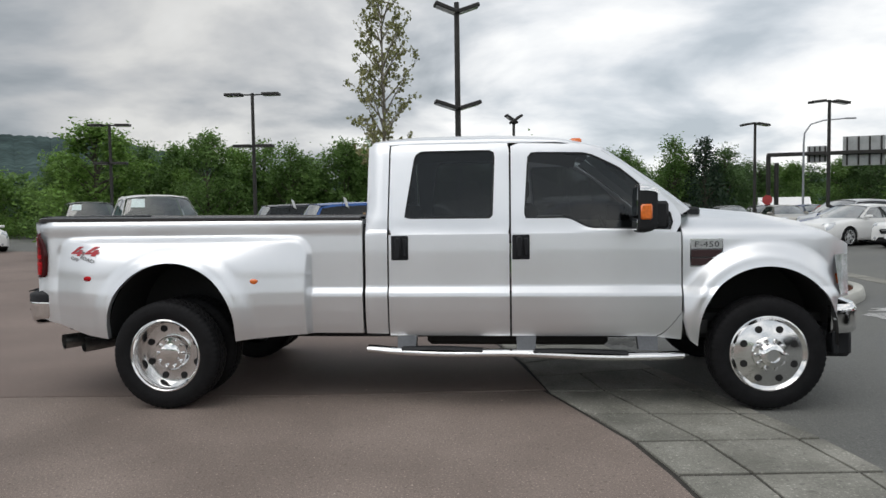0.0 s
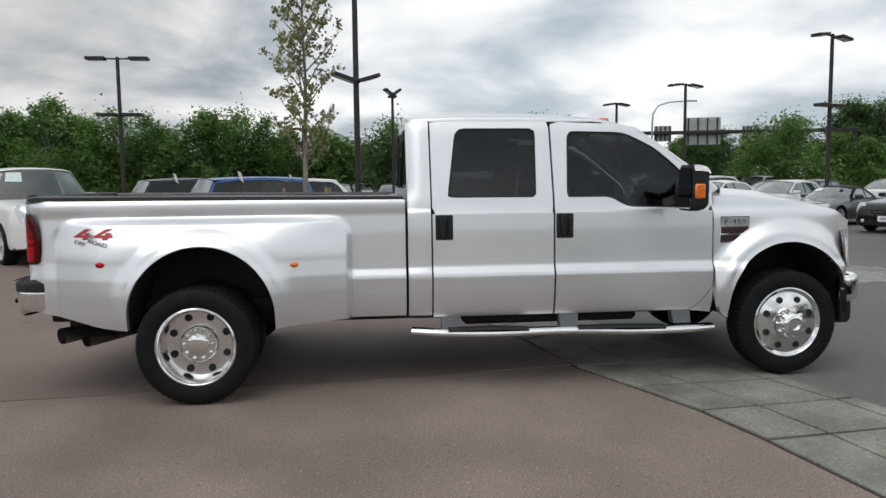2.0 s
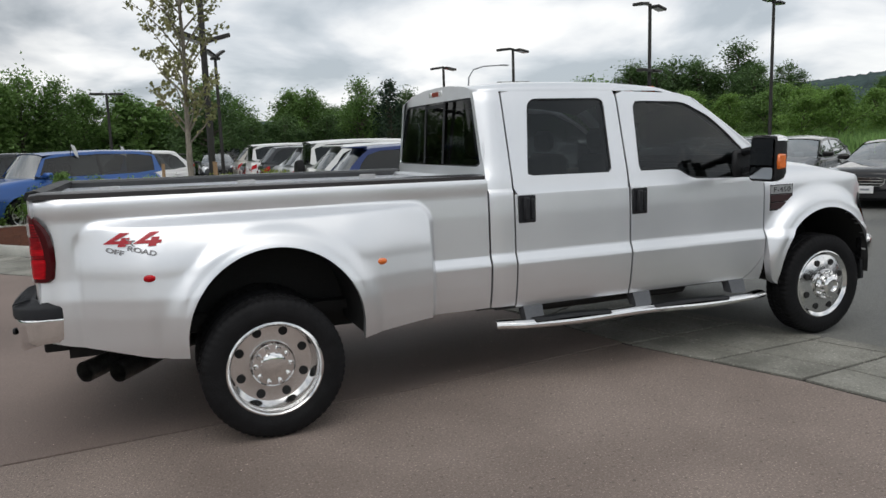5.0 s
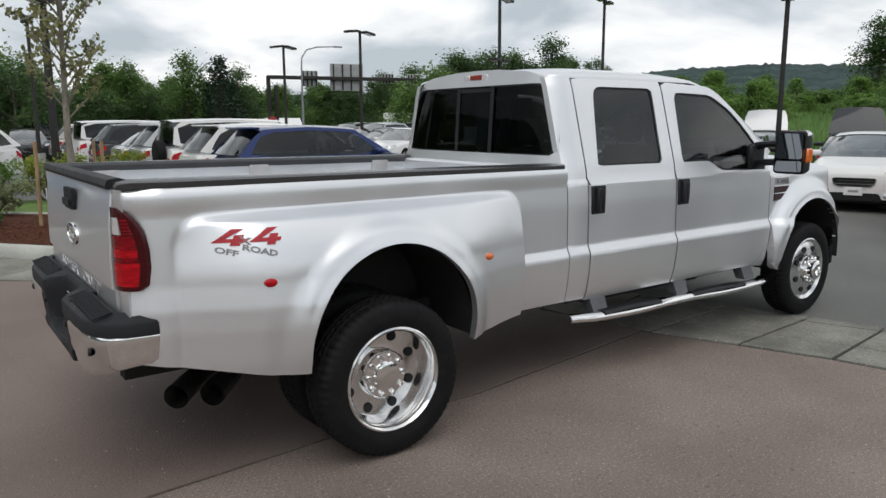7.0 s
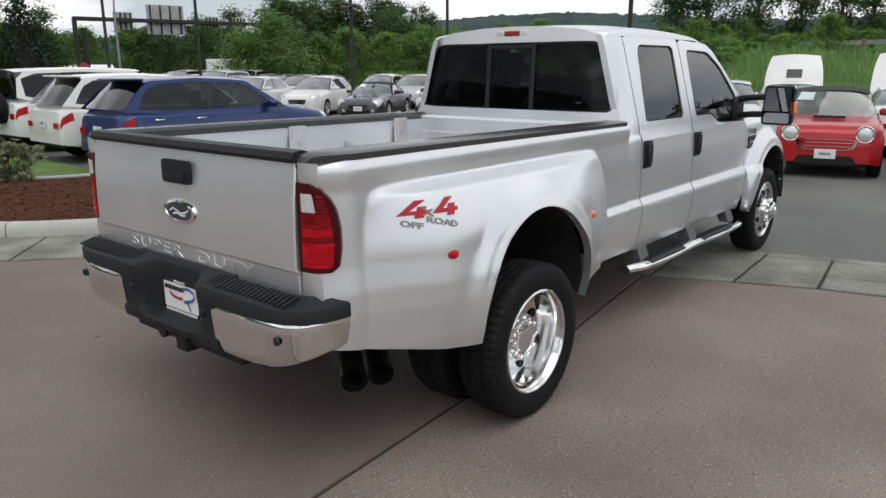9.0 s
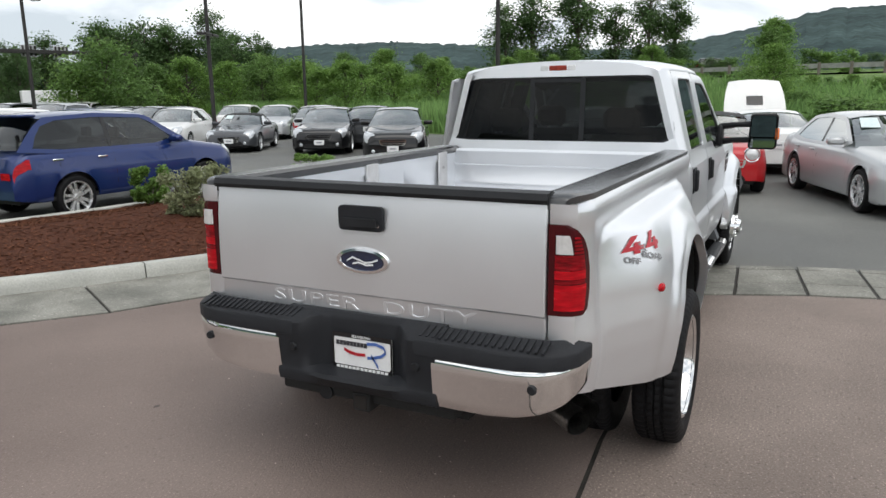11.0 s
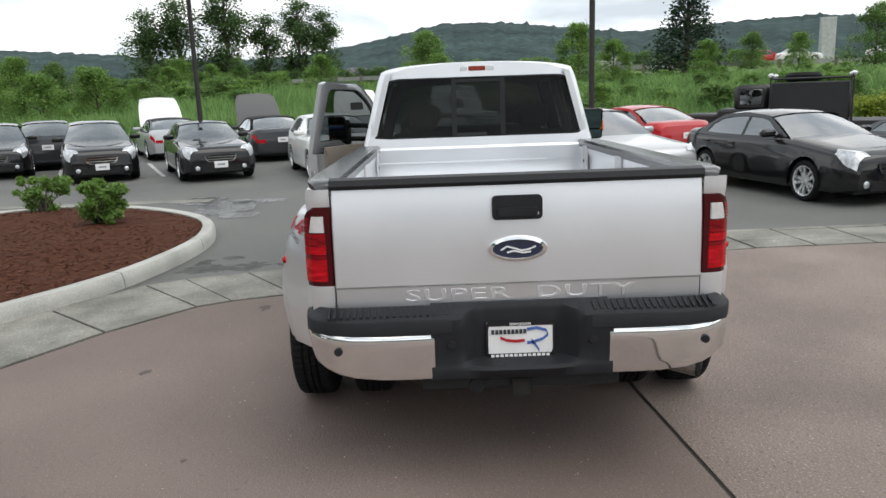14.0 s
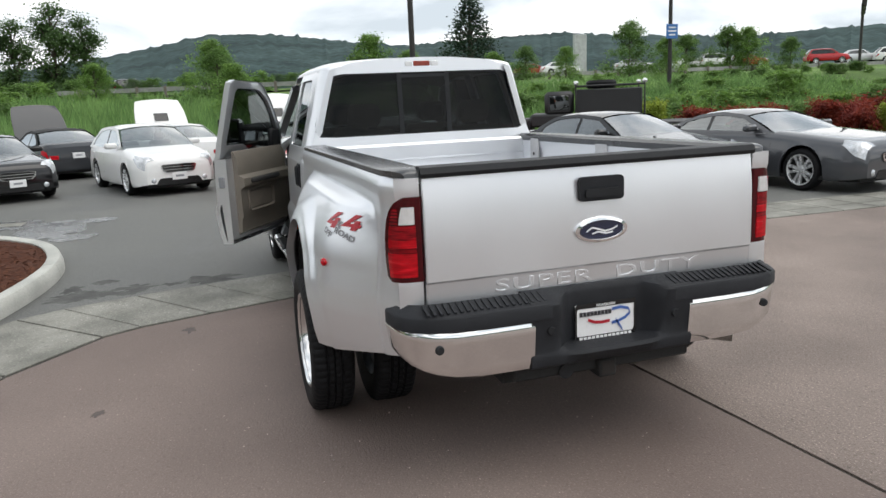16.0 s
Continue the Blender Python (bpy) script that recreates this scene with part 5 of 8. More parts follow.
dashes = lambda a, b, n, z0, z1: [(a + (b - a) * (k + 0.12) / n, a + (b - a) * (k + 0.85) / n, z0, z1) for k in range(n)]
for mm, bars in ((WHITE, dashes(0.135, -0.135, 13, 0.624, 0.636)), (DARKPRINT, dashes(0.132, -0.03, 9, 0.732, 0.752)), (PLATEBLUE, []), (DECALRED, [])):
    g = G()
    if mm is PLATEBLUE:
        stroke(g, [(-0.03, 0.752), (-0.075, 0.757), (-0.115, 0.745), (-0.125, 0.725), (-0.10, 0.705), (-0.06, 0.692), (-0.03, 0.688)], 0.007)
        stroke(g, [(-0.05, 0.70), (-0.07, 0.675), (-0.085, 0.65)], 0.008)
    if mm is DECALRED:
        stroke(g, [(0.09, 0.716), (0.06, 0.702), (0.02, 0.697), (-0.02, 0.700)], 0.007)
    for y0, y1, z0, z1 in bars:
        g.box(-1.241, -1.236, min(y0, y1), max(y0, y1), z0, z1)
    part("plate_print", g, mm, plate)
words("letters", "ISSAQUAH", 0.0155, Matrix.Translation((-1.2395, 0.0, 0.7725)) @ REARWARD, WHITE, plate, 0.0005, 1.25, 1.05, 0.0, "small white capital letters", 0.0004)
# hitch and underbody
g = G()
g.box(-1.26, -0.9, -0.045, 0.045, 0.44, 0.53, 0.008)
g.box(-1.23, -1.02, -0.45, 0.45, 0.47, 0.55, 0.01)
hitch = part("hitch_receiver", g, UNDER, truck, "black hitch receiver")
g = G()
g.box(-1.263, -1.258, -0.03, 0.03, 0.455, 0.515)
part("receiver_mouth", g, mat("rusty_inside", (0.018, 0.014, 0.012), 0.9), hitch)
g = G()
g.tube([(-1.24, 0.20, 0.49), (-1.15, 0.20, 0.49)], 0.035, 12)
part("trailer_socket", g, BLACK, hitch)
g = G()
for s in (-1, 1):
    g.box(-1.1, 4.8, min(s * 0.35, s * 0.45), max(s * 0.35, s * 0.45), 0.42, 0.60)
g.box(-1.1, 4.85, -0.75, 0.75, 0.60, 0.66)
g.box(1.4, 3.8, -0.85, 0.85, 0.50, 0.53)
g.tube([(0, -0.75, 0.405), (0, 0.75, 0.405)], 0.07, 12)
g.tube([(4.38, -0.8, 0.405), (4.38, 0.8, 0.405)], 0.06, 12)
g.turn([(0.0, -0.2), (0.12, -0.15), (0.17, 0.0), (0.12, 0.15), (0.0, 0.2)], 16, Matrix.Translation((0, 0.0, 0.405)))
g.box(1.6, 2.6, 0.4, 0.75, 0.35, 0.55, 0.04)
g.box(1.9, 3.3, -0.7, -0.45, 0.40, 0.56, 0.03)
part("chassis", g, UNDER, truck)
for o, z in ((0.0, 0.45), (0.165, 0.425)):
    g = G()
    g.tube([(-0.36 + o, -0.42, z + 0.07), (-0.58 + o, -0.50, z + 0.04), (-0.78 + o, -0.66, z + 0.015), (-0.90 + o, -0.80, z + 0.004), (-0.985 + o, -0.905, z)], [0.045, 0.047, 0.052, 0.056, 0.058], 18, caps=False)
    g.tube([(-0.78 + o, -0.66, z + 0.015), (-0.90 + o, -0.80, z + 0.004), (-0.986 + o, -0.906, z)], [0.040, 0.046, 0.050], 18, caps=False)
    part("exhaust_tip", g, PIPETIP, truck, "brushed steel twin exhaust tip, sooty inside")
# mud flaps
for s in (-1, 1):
    g = G()
    g.box(4.82, 4.86, min(s * 0.80, s * 1.0), max(s * 0.80, s * 1.0), 0.40, 0.60, 0.008)
    part("splash_guard", g, BLACK, truck)
    g = G()
    z_at = lambda x: 0.415 - 0.035 * (x - 1.49) / 2.28
    pth = [(x, s * (1.0 - 0.05 * (smooth(1.70, 1.49, x) if x < 1.7 else smooth(3.62, 3.80, x))), z_at(x) - 0.012 * (1 - math.cos((x - 1.49) / 2.28 * 4 * math.pi)) * 0.5) for x in steps(1.49, 3.79, 0.06)]
    g.tube(pth, 0.042, 14, squash=(0.75, 1.25))
    bar = part("step_bar", g, CHROME, truck, "chrome oval side step bar")
    for x0, x1 in ((1.75, 2.35), (2.72, 3.40)):
        g = G()
        g.grid([[(x, s * (1.0 + dy), z_at(x) + dz + 0.008 * math.sin(math.pi * (x - x0) / (x1 - x0))) for dy, dz in ((-0.05, 0.016), (-0.03, 0.029), (0.03, 0.029), (0.05, 0.012))] for x in steps(x0, x1, 0.05)])
        part("step_tread", g, BLACK, bar)
    for x in (1.78, 2.67, 3.55):
        g = G()
        g.add([(x + dx * (1.0 if z > 0.5 else 0.9), s * y, z) for y, z in ((0.98, 0.42), (0.93, 0.54)) for dx in (-0.075, 0.075)] + [(x + dx, s * y, z) for y, z in ((0.90, 0.42), (0.84, 0.54)) for dx in (-0.07, 0.07)],
              [(0, 1, 3, 2), (4, 5, 7, 6), (0, 2, 6, 4), (1, 3, 7, 5), (0, 1, 5, 4)])
        part("step_bracket", g, BRACKET, bar)


# wheels: turned about the axle, outer face towards +y of the wheel
def tyre_mesh(width, r, rim):
    g = G()
    h = width / 2
    prof = [(rim - 0.015, -h * 0.78), (rim + 0.006, -h * 0.86), (rim + 0.04, -h * 0.97), (r - 0.075, -h), (r - 0.035, -h * 0.95), (r - 0.012, -h * 0.86), (r, -h * 0.70), (r + 0.001, -h * 0.40), (r - 0.010, -h * 0.36), (r - 0.010, -h * 0.28), (r + 0.002, -h * 0.24), (r + 0.003, -0.006), (r - 0.008, 0)]
    prof = prof + [(a, -b) for a, b in prof[-2::-1]]
    n = 240
    rows = []
    for i, (rr, y) in enumerate(prof):
        cut = 0.006 if rr > r - 0.04 else 0.0
        ph = 2 if y > 0 else 0
        rows.append([((rr - (cut if (k + ph) % 4 == 0 else 0)) * math.cos(q), y, (rr - (cut if (k + ph) % 4 == 0 else 0)) * math.sin(q)) for k, q in ((k, 2 * math.pi * k / n) for k in range(n))])
    g.grid(rows, close=True)
    return g


TYRE = None


def truck_wheel(name, x, y, s, deep, label):
    global TYRE
    place = Matrix.Translation((x, s * y, 0.405)) @ (Matrix.Identity(4) if s > 0 else Matrix.Rotation(math.pi, 4, "Z"))
    w = thing(name, label, "wheel")
    del w["category"]
    w.matrix_basis = place
    w.parent = truck
    if TYRE is None:
        TYRE = part("tyre", tyre_mesh(0.235, 0.402, 0.262), RUBBER, w, "black road tyre")
    else:
        same(TYRE, Matrix.Identity(4), w)["label"] = "black road tyre"
    h = 0.1175
    if deep:
        prof = [(0.268, h * 0.70), (0.272, h * 0.86), (0.262, h * 0.90), (0.250, h * 0.80), (0.240, h * 0.4), (0.232, -0.01), (0.228, -0.045), (0.16, -0.055), (0.125, -0.05)]
        hub0 = -0.05
    else:
        prof = [(0.268, h * 0.70), (0.272, h * 0.86), (0.262, h * 0.90), (0.250, h * 0.82), (0.236, h * 0.75), (0.225, 0.092), (0.16, 0.108), (0.12, 0.115)]
        hub0 = 0.112
    g = G()
    g.turn(prof, 48)
    g.turn([(0.262, -h * 0.7), (0.24, -h * 0.8), (0.10, -0.06 if deep else 0.0)], 32)
    rim = part("rim", g, POLISHED, w, "polished deep dish alloy rim" if deep else "polished alloy rim")
    for k in range(8):
        q = 2 * math.pi * (k + 0.5) / 8
        rr, yy = (0.194, -0.047) if deep else (0.186, 0.1035)
        g = G()
        g.turn([(0.0, 0.001), (0.024, 0.001), (0.024, 0.003), (0.027, -0.004)], 14, Matrix.Translation((rr * math.cos(q), yy + 0.003, rr * math.sin(q))))
        part("hand_hole", g, UNDER, rim)
    g = G()
    if deep:
        g.turn([(0.130, hub0), (0.128, hub0 + 0.05), (0.118, hub0 + 0.062), (0.075, hub0 + 0.066), (0.072, hub0 + 0.085), (0.05, hub0 + 0.092), (0.0, hub0 + 0.092)], 32)
        lugr, lugy = 0.100, hub0 + 0.062
    else:
        g.turn([(0.125, hub0), (0.118, hub0 + 0.025), (0.085, hub0 + 0.03), (0.080, hub0 + 0.075), (0.066, hub0 + 0.088), (0.045, hub0 + 0.09), (0.042, hub0 + 0.07), (0.0, hub0 + 0.07)], 32)
        lugr, lugy = 0.103, hub0 + 0.026
    hub = part("hub_cover", g, CHROME, rim, "chrome hub cover")
    lug = None
    for k in range(10):
        q = 2 * math.pi * k / 10
        spot = Matrix.Translation((lugr * math.cos(q), lugy, lugr * math.sin(q)))
        if lug is None:
            g = G()
            g.turn([(0.015, 0.0), (0.015, 0.018), (0.009, 0.027), (0.0, 0.028)], 10)
            lug = part("lug_cap", g, CHROME, rim, place=spot)
        else:
            same(lug, spot, rim)
    return w


for s in (-1, 1):
    truck_wheel("wheel", 0.0, 1.108, s, True, "outer dual rear wheel with polished deep rim")
    truck_wheel("wheel", 4.38, 0.915, s, False, "front wheel with polished rim")
    w = thing("wheel", "inner dual rear wheel", "wheel", Matrix.Translation((0, s * 0.765, 0.405)))
    del w["category"]
    w.parent = truck
    same(TYRE, Matrix.Identity(4), w)
    g = G()
    g.turn([(0.262, 0.09), (0.24, 0.05), (0.05, 0.05)], 24)
    part("rim", g, GALV, w)

# ---- parked cars ----
PAINTS = {"blue": paint("blue_car_paint", (0.012, 0.030, 0.13), 0.3, 0.3), "white": paint("white_car_paint", (0.74, 0.74, 0.73), 0.0, 0.35), "black": paint("black_car_paint", (0.006, 0.006, 0.007), 0.0, 0.4, coat=1.0, spec=0.1),
          "silver": paint("silver_car_paint", (0.50, 0.51, 0.52), 0.5, 0.32), "grey": paint("grey_car_paint", (0.060, 0.063, 0.070), 0.3, 0.35, coat=1.0, spec=0.2), "red": paint("red_car_paint", (0.42, 0.012, 0.016), 0.1, 0.3),
          "charcoal": paint("charcoal_car_paint", (0.030, 0.032, 0.036), 0.2, 0.45, coat=0.8, spec=0.1), "pale": paint("pale_gold_car_paint", (0.42, 0.40, 0.36), 0.4, 0.34), "bright_blue": paint("bright_blue_car_paint", (0.03, 0.10, 0.32), 0.3, 0.3)}
STICKER = mat("window_sticker", (0.62, 0.72, 0.72), 0.6, vary=0.1, scale=20)
SOFTTOP = mat("black_soft_top", (0.018, 0.018, 0.019), 0.85, vary=0.2, scale=20)
WHEELS = {}
KINDS = {
    # roof height, belt, hood, tail, windscreen base and top, roof end, rear glass base, as shares of half the length; bonnet lip, tail lip
    "sedan": dict(H=1.46, belt=0.93, hood=0.90, tail=1.02, A=0.42, B=0.08, C=-0.48, D=-0.76, nose=0.75, rump=0.84),
    "coupe": dict(H=1.38, belt=0.92, hood=0.90, tail=1.00, A=0.34, B=0.0, C=-0.44, D=-0.76, nose=0.75, rump=0.88),
    "roadster": dict(H=1.27, belt=0.84, hood=0.80, tail=0.88, A=0.30, B=0.02, C=-0.26, D=-0.52, nose=0.64, rump=0.74),
    "hatch": dict(H=1.47, belt=0.95, hood=0.92, tail=1.05, A=0.48, B=0.10, C=-0.60, D=-0.90, nose=0.76, rump=0.92),
    "suv": dict(H=1.68, belt=1.05, hood=1.02, tail=1.12, A=0.50, B=0.12, C=-0.74, D=-0.96, nose=0.86, rump=0.97),
    "boxy": dict(H=1.80, belt=1.10, hood=1.08, tail=1.14, A=0.46, B=0.30, C=-0.92, D=-0.965, nose=0.90, rump=1.05),
    "mini": dict(H=1.41, belt=0.92, hood=0.94, tail=0.96, A=0.34, B=0.16, C=-0.80, D=-0.94, nose=0.78, rump=0.86),
    "pickup": dict(H=1.92, belt=1.22, hood=1.20, tail=1.28, A=0.40, B=0.22, C=-0.16, D=-0.20, nose=1.05, rump=1.22),
}


def car_wheel(r, parent, place, tone):
    key = (tone,)
    if key not in WHEELS:
        h = 0.105
        g = G()
        prof = [(0.235, -h * 0.8), (0.252, -h), (0.30, -h), (0.325, -h * 0.75), (0.332, 0), (0.325, h * 0.75), (0.30, h), (0.252, h), (0.235, h * 0.8)]
        g.turn(prof, 32)
        tyre = g
        g = G()
        g.turn([(0.240, h * 0.85), (0.244, h * 0.95), (0.230, h * 0.9), (0.220, h * 0.3), (0.19, 0.0), (0.0, 0.0)], 30)
        back_ = g
        g = G()
        for k in range(5):
            q = 2 * math.pi * k / 5
            for off in (-0.16, 0.16):
                m = Matrix.Rotation(q, 4, "Y")
                g.add([(0.04, h * 0.72, -0.022 + off * 0.1), (0.04, h * 0.72, 0.022 + off * 0.1), (0.232, h * 0.80, 0.024 + off * 0.32), (0.232, h * 0.80, -0.024 + off * 0.32),
                       (0.04, h * 0.3, -0.022 + off * 0.1), (0.04, h * 0.3, 0.022 + off * 0.1), (0.232, h * 0.4, 0.024 + off * 0.32), (0.232, h * 0.4, -0.024 + off * 0.32)],
                      [(0, 1, 2, 3), (0, 3, 7, 4), (1, 2, 6, 5)], m)
        g.turn([(0.0, h * 0.80), (0.045, h * 0.78), (0.055, h * 0.6)], 16)
        g.turn([(0.246, h * 0.97), (0.226, h * 0.93), (0.22, h * 0.6)], 30)
        spokes = g
        meshes = []
        for nm, gg, mm in (("tyre", tyre, RUBBER), ("rim_well", back_, UNDER), ("rim", spokes, ALLOY)):
            ob = part(nm, gg, mm)
            meshes.append((nm, ob.data))
            bpy.data.objects.remove(ob)
        WHEELS[key] = meshes
    w = new("wheel")
    k = r / 0.332
    w.matrix_basis = place @ Matrix.Diagonal((k, k, k, 1))
    w.parent = parent
    for nm, me in WHEELS[key]:
        o = new(nm, me)
        o.parent = w
    return w


def car(name, label, x, y, heading, kind, color, L=4.6, W=1.8, wb=2.7, r=0.325, H=None, z0=-0.012, hood_up=False, sticker=False, top=None, group="parked cars", fine=True, plates=True, spoiler=False, rear_spare=False, bonnet_scoop=False, flag=False, stripe=False):
    K = dict(KINDS[kind])
    if H:
        K["H"] = H
    body_mat = PAINTS[color]
    c = thing(name, label, "car" if kind != "pickup" else "truck", pose(x, y, z0, 0, 0, heading), group)
    h = L / 2
    dx = 0.06 if fine else 0.12
    axles = (wb / 2 + 0.02, -wb / 2 + 0.02)
    A, B, C, D = (K[k] * h for k in "ABCD")
    lowz = 0.20 + (0.12 if kind in ("suv", "boxy", "pickup") else 0)
    topline = [(-h, K["rump"] - 0.25), (-h + 0.05, K["rump"]), (-h + 0.22, K["tail"] - 0.02), (D, K["tail"]), (D + 0.01, K["belt"] + 0.03), (A - 0.01, K["belt"] + 0.02), (A, K["belt"] + 0.02), (A + 0.3 * (h - A), K["hood"]), (h - 0.30, K["hood"] - 0.075), (h - 0.10, K["nose"] + 0.035), (h - 0.03, K["nose"] - 0.03), (h, K["nose"] - 0.10)]
    if kind == "pickup":
        topline = [(-h, 0.95), (-h + 0.02, 1.22), (D, 1.24), (A, 1.24), (A + 0.2, 1.24), (h - 0.25, 1.16), (h - 0.06, 1.08), (h, 0.86)]

    def half(xx):
        e = abs(xx) / h
        return W / 2 * (1 - 0.03 * e * e - (0.22 if xx > 0 else 0.15) * max(0.0, (e - 0.80) / 0.20) ** 2.4)

    def wheel_cut(xx):
        z = lowz + 0.06 * max(0.0, (abs(xx) / h - 0.85) / 0.15)
        for a in axles:
            d = abs(xx - a)
            rr = r + 0.055
            if d < rr:
                z = max(z, r + math.sqrt(rr * rr - d * d) * 1.0)
        return z

    FR = [(0.0, 0.955), (0.05, 0.985), (0.16, 0.995), (0.40, 1.0), (0.58, 0.992), (0.66, 0.985), (0.72, 0.972), (0.86, 0.955), (0.95, 0.93), (1.0, 0.885)]

    def skin(xx, f, side, out=0.0):
        t = lerp(topline, xx)
        z = lowz + f * (t - 0.03 - lowz)
        return (xx, side * (half(xx) * lerp(FR, f) + out), z)

    xs = sorted(set([round(v, 4) for v in [*steps(-h, h, dx), -h + 0.02, -h + 0.05, h - 0.02, h - 0.05, *[a + (r + 0.055) * math.cos(math.pi * k / 14) for a in axles for k in range(15)]] if -h <= v <= h]))
    g = G()
    rows = []
    for xx in xs:
        cut = wheel_cut(xx)
        t = lerp(topline, xx)
        right = []
        for f, _ in FR:
            p = skin(xx, f, 1)
            right.append((p[0], p[1], max(p[2], min(cut, t - 0.05))))
        crown = [(xx, half(xx) * k, t + 0.015 * (1 - k * k)) for k in (0.80, 0.6, 0.3, 0.0)]
        row = right + crown
        rows.append(row + [(p[0], -p[1], p[2]) for p in row[-2::-1]])
    g.grid(rows)
    g.add(rows[0], [tuple(range(len(rows[0])))])
    g.add(rows[-1], [tuple(range(len(rows[-1])))])
    body = part("body", g, body_mat, c, sharp=35)
    # underside and wheel wells
    g = G()
    g.box(-h + 0.12, h - 0.12, -W / 2 + 0.25, W / 2 - 0.25, lowz - 0.02, 0.62)
    g.box(-h + 0.3, h - 0.3, -W / 2 + 0.06, W / 2 - 0.06, lowz + 0.0, lowz + 0.06)
    part("underbody", g, UNDER, c)
    # cabin
    belt, Hr = K["belt"] + 0.005, K["H"]
    wide, slim = W / 2 * 0.90, W / 2 * 0.66

    def cab(xx, z):
        u = (z - belt) / (Hr - belt)
        return wide + (slim - wide) * u

    drop = K["tail"] - K["belt"]
    outer = [(A + 0.02, belt - 0.03), (B, Hr - 0.085), (0.5 * (B + C), Hr - 0.035), (C, Hr - 0.085), (D - 0.02, belt + drop * 0.6), (D, belt - 0.03)]
    cc = (0.5 * (A + D) * 0.6 + 0.4 * 0.5 * (B + C), belt + 0.42 * (Hr - belt))
    inner = [(A - 0.30 * (A - B) - 0.02, belt + 0.015), (B - 0.03, Hr - 0.14), (0.5 * (B + C), Hr - 0.10), (C - 0.0 + 0.05, Hr - 0.14), (D + 0.16 + 0.1 * (C - D), belt + drop * 0.5 + 0.05), (D + 0.30, belt + 0.02)]
    inner = rounded(inner, 0.04, 3)
    cabin_mat = top if top is not None else body_mat
    pane_mat = TINT if kind in ("suv", "boxy") else CARGLASS
    g = G()
    for s in (-1, 1):
        ring(g, outer, inner, cc, lambda a, b: (a, s * cab(a, b), b), n=48)
    rr = []
    for xx in steps(C - 0.03, B + 0.03, 0.12):
        e = 1 - (abs(2 * (xx - C) / (B - C) - 1)) ** 2.2
        rr.append([(xx + 0.09 * (1 - k * k) * smooth(0.5 * (B + C), B, xx) - 0.07 * (1 - k * k) * (1 - smooth(C, 0.5 * (B + C), xx)), slim * 1.035 * k, Hr - 0.055 * abs(k) ** 3 - 0.045 * (1 - e)) for k in (-1, -0.94, -0.8, -0.5, 0, 0.5, 0.8, 0.94, 1)])
    g.grid(rr)
    if kind == "pickup":
        g.grid([[(D - 0.01, y_, z_) for y_ in (-wide, wide)] for z_ in (belt - 0.1, belt + 0.08)])
    part("roof", g, cabin_mat, c, "black folded soft top" if top is not None else "")
    for s in (-1, 1):
        mid = 0.5 * (B + C) + (0.12 if kind not in ("coupe", "roadster") else -0.2)
        pts = ray_loop(inner, cc, 48)
        for lo, hi in ((mid, 99), (-99, mid)):
            g = G()
            g.fan([(min(max(a, lo), hi), s * (cab(a, b) - 0.012), b) for a, b in pts])
            part("side_window", g, pane_mat, c)
        g = G()
        g.add([(mid + o, s * (cab(mid, z) - 0.008), z) for z in (belt, Hr - 0.08) for o in (-0.035, 0.035)], [(0, 1, 3, 2)])
        part("door_pillar", g, TRIM, c)
        # chrome or black belt moulding, mirror, handles
        g = G()
        g.box(A - 0.38 * (A - B) - 0.2, A - 0.38 * (A - B) - 0.06, min(s * (wide - 0.01), s * (W / 2 + 0.16)), max(s * (wide - 0.01), s * (W / 2 + 0.16)), belt + 0.02, belt + 0.14, 0.035)
        part("mirror", g, body_mat, c)
        for hx in ((mid - 0.22, mid - 0.98) if kind not in ("coupe", "roadster", "mini") else (mid - 0.2,)):
            g = G()
            p = skin(hx, 0.86, s)
            g.box(hx - 0.09, hx + 0.09, min(p[1], p[1] + s * 0.03), max(p[1], p[1] + s * 0.03), p[2] - 0.03, p[2], 0.008)
            part("door_handle", g, CHROME if color == "blue" else body_mat, c)
        g = G()
        for hx in ((mid, mid - 0.95 if D < mid - 1.0 else mid + 1.0, A - 0.05)):
            g.add([(hx + o, s * (half(hx) * lerp(FR, f) + 0.0015), skin(hx, f, s)[2]) for f in (0.08, 0.3, 0.5, 0.7, 0.9, 0.97) for o in (-0.004, 0.004)], [(2 * k, 2 * k + 1, 2 * k + 3, 2 * k + 2) for k in range(5)])
        if fine:
            part("door_gaps", g, UNDER, c)
    def screen(x0, z0_, x1, z1_, w0, w1, bow):
        gg = G()
        gg.grid([[(x0 + (x1 - x0) * u + bow * (1 - k * k), (w0 + (w1 - w0) * u) * k, z0_ + (z1_ - 0.05 * abs(k) ** 3 - z0_) * u + 0.02 * math.sin(math.pi * u)) for k in (-1, -0.7, -0.35, 0, 0.35, 0.7, 1)] for u in (0, 0.25, 0.5, 0.75, 1)])
        return gg
    part("windscreen", screen(A - 0.02, belt - 0.01, B + 0.01, Hr - 0.056, wide * 0.97, slim * 0.99, 0.09), CARGLASS, c)
    part("rear_window", screen(D + 0.03, belt + drop * 0.7, C - 0.01, Hr - 0.058, wide * 0.9, slim * 0.97, -0.07), pane_mat, c)
    g = G()
    g.box(D + 0.15, A - 0.15, -wide + 0.06, wide - 0.06, lowz + 0.1, belt - 0.02)
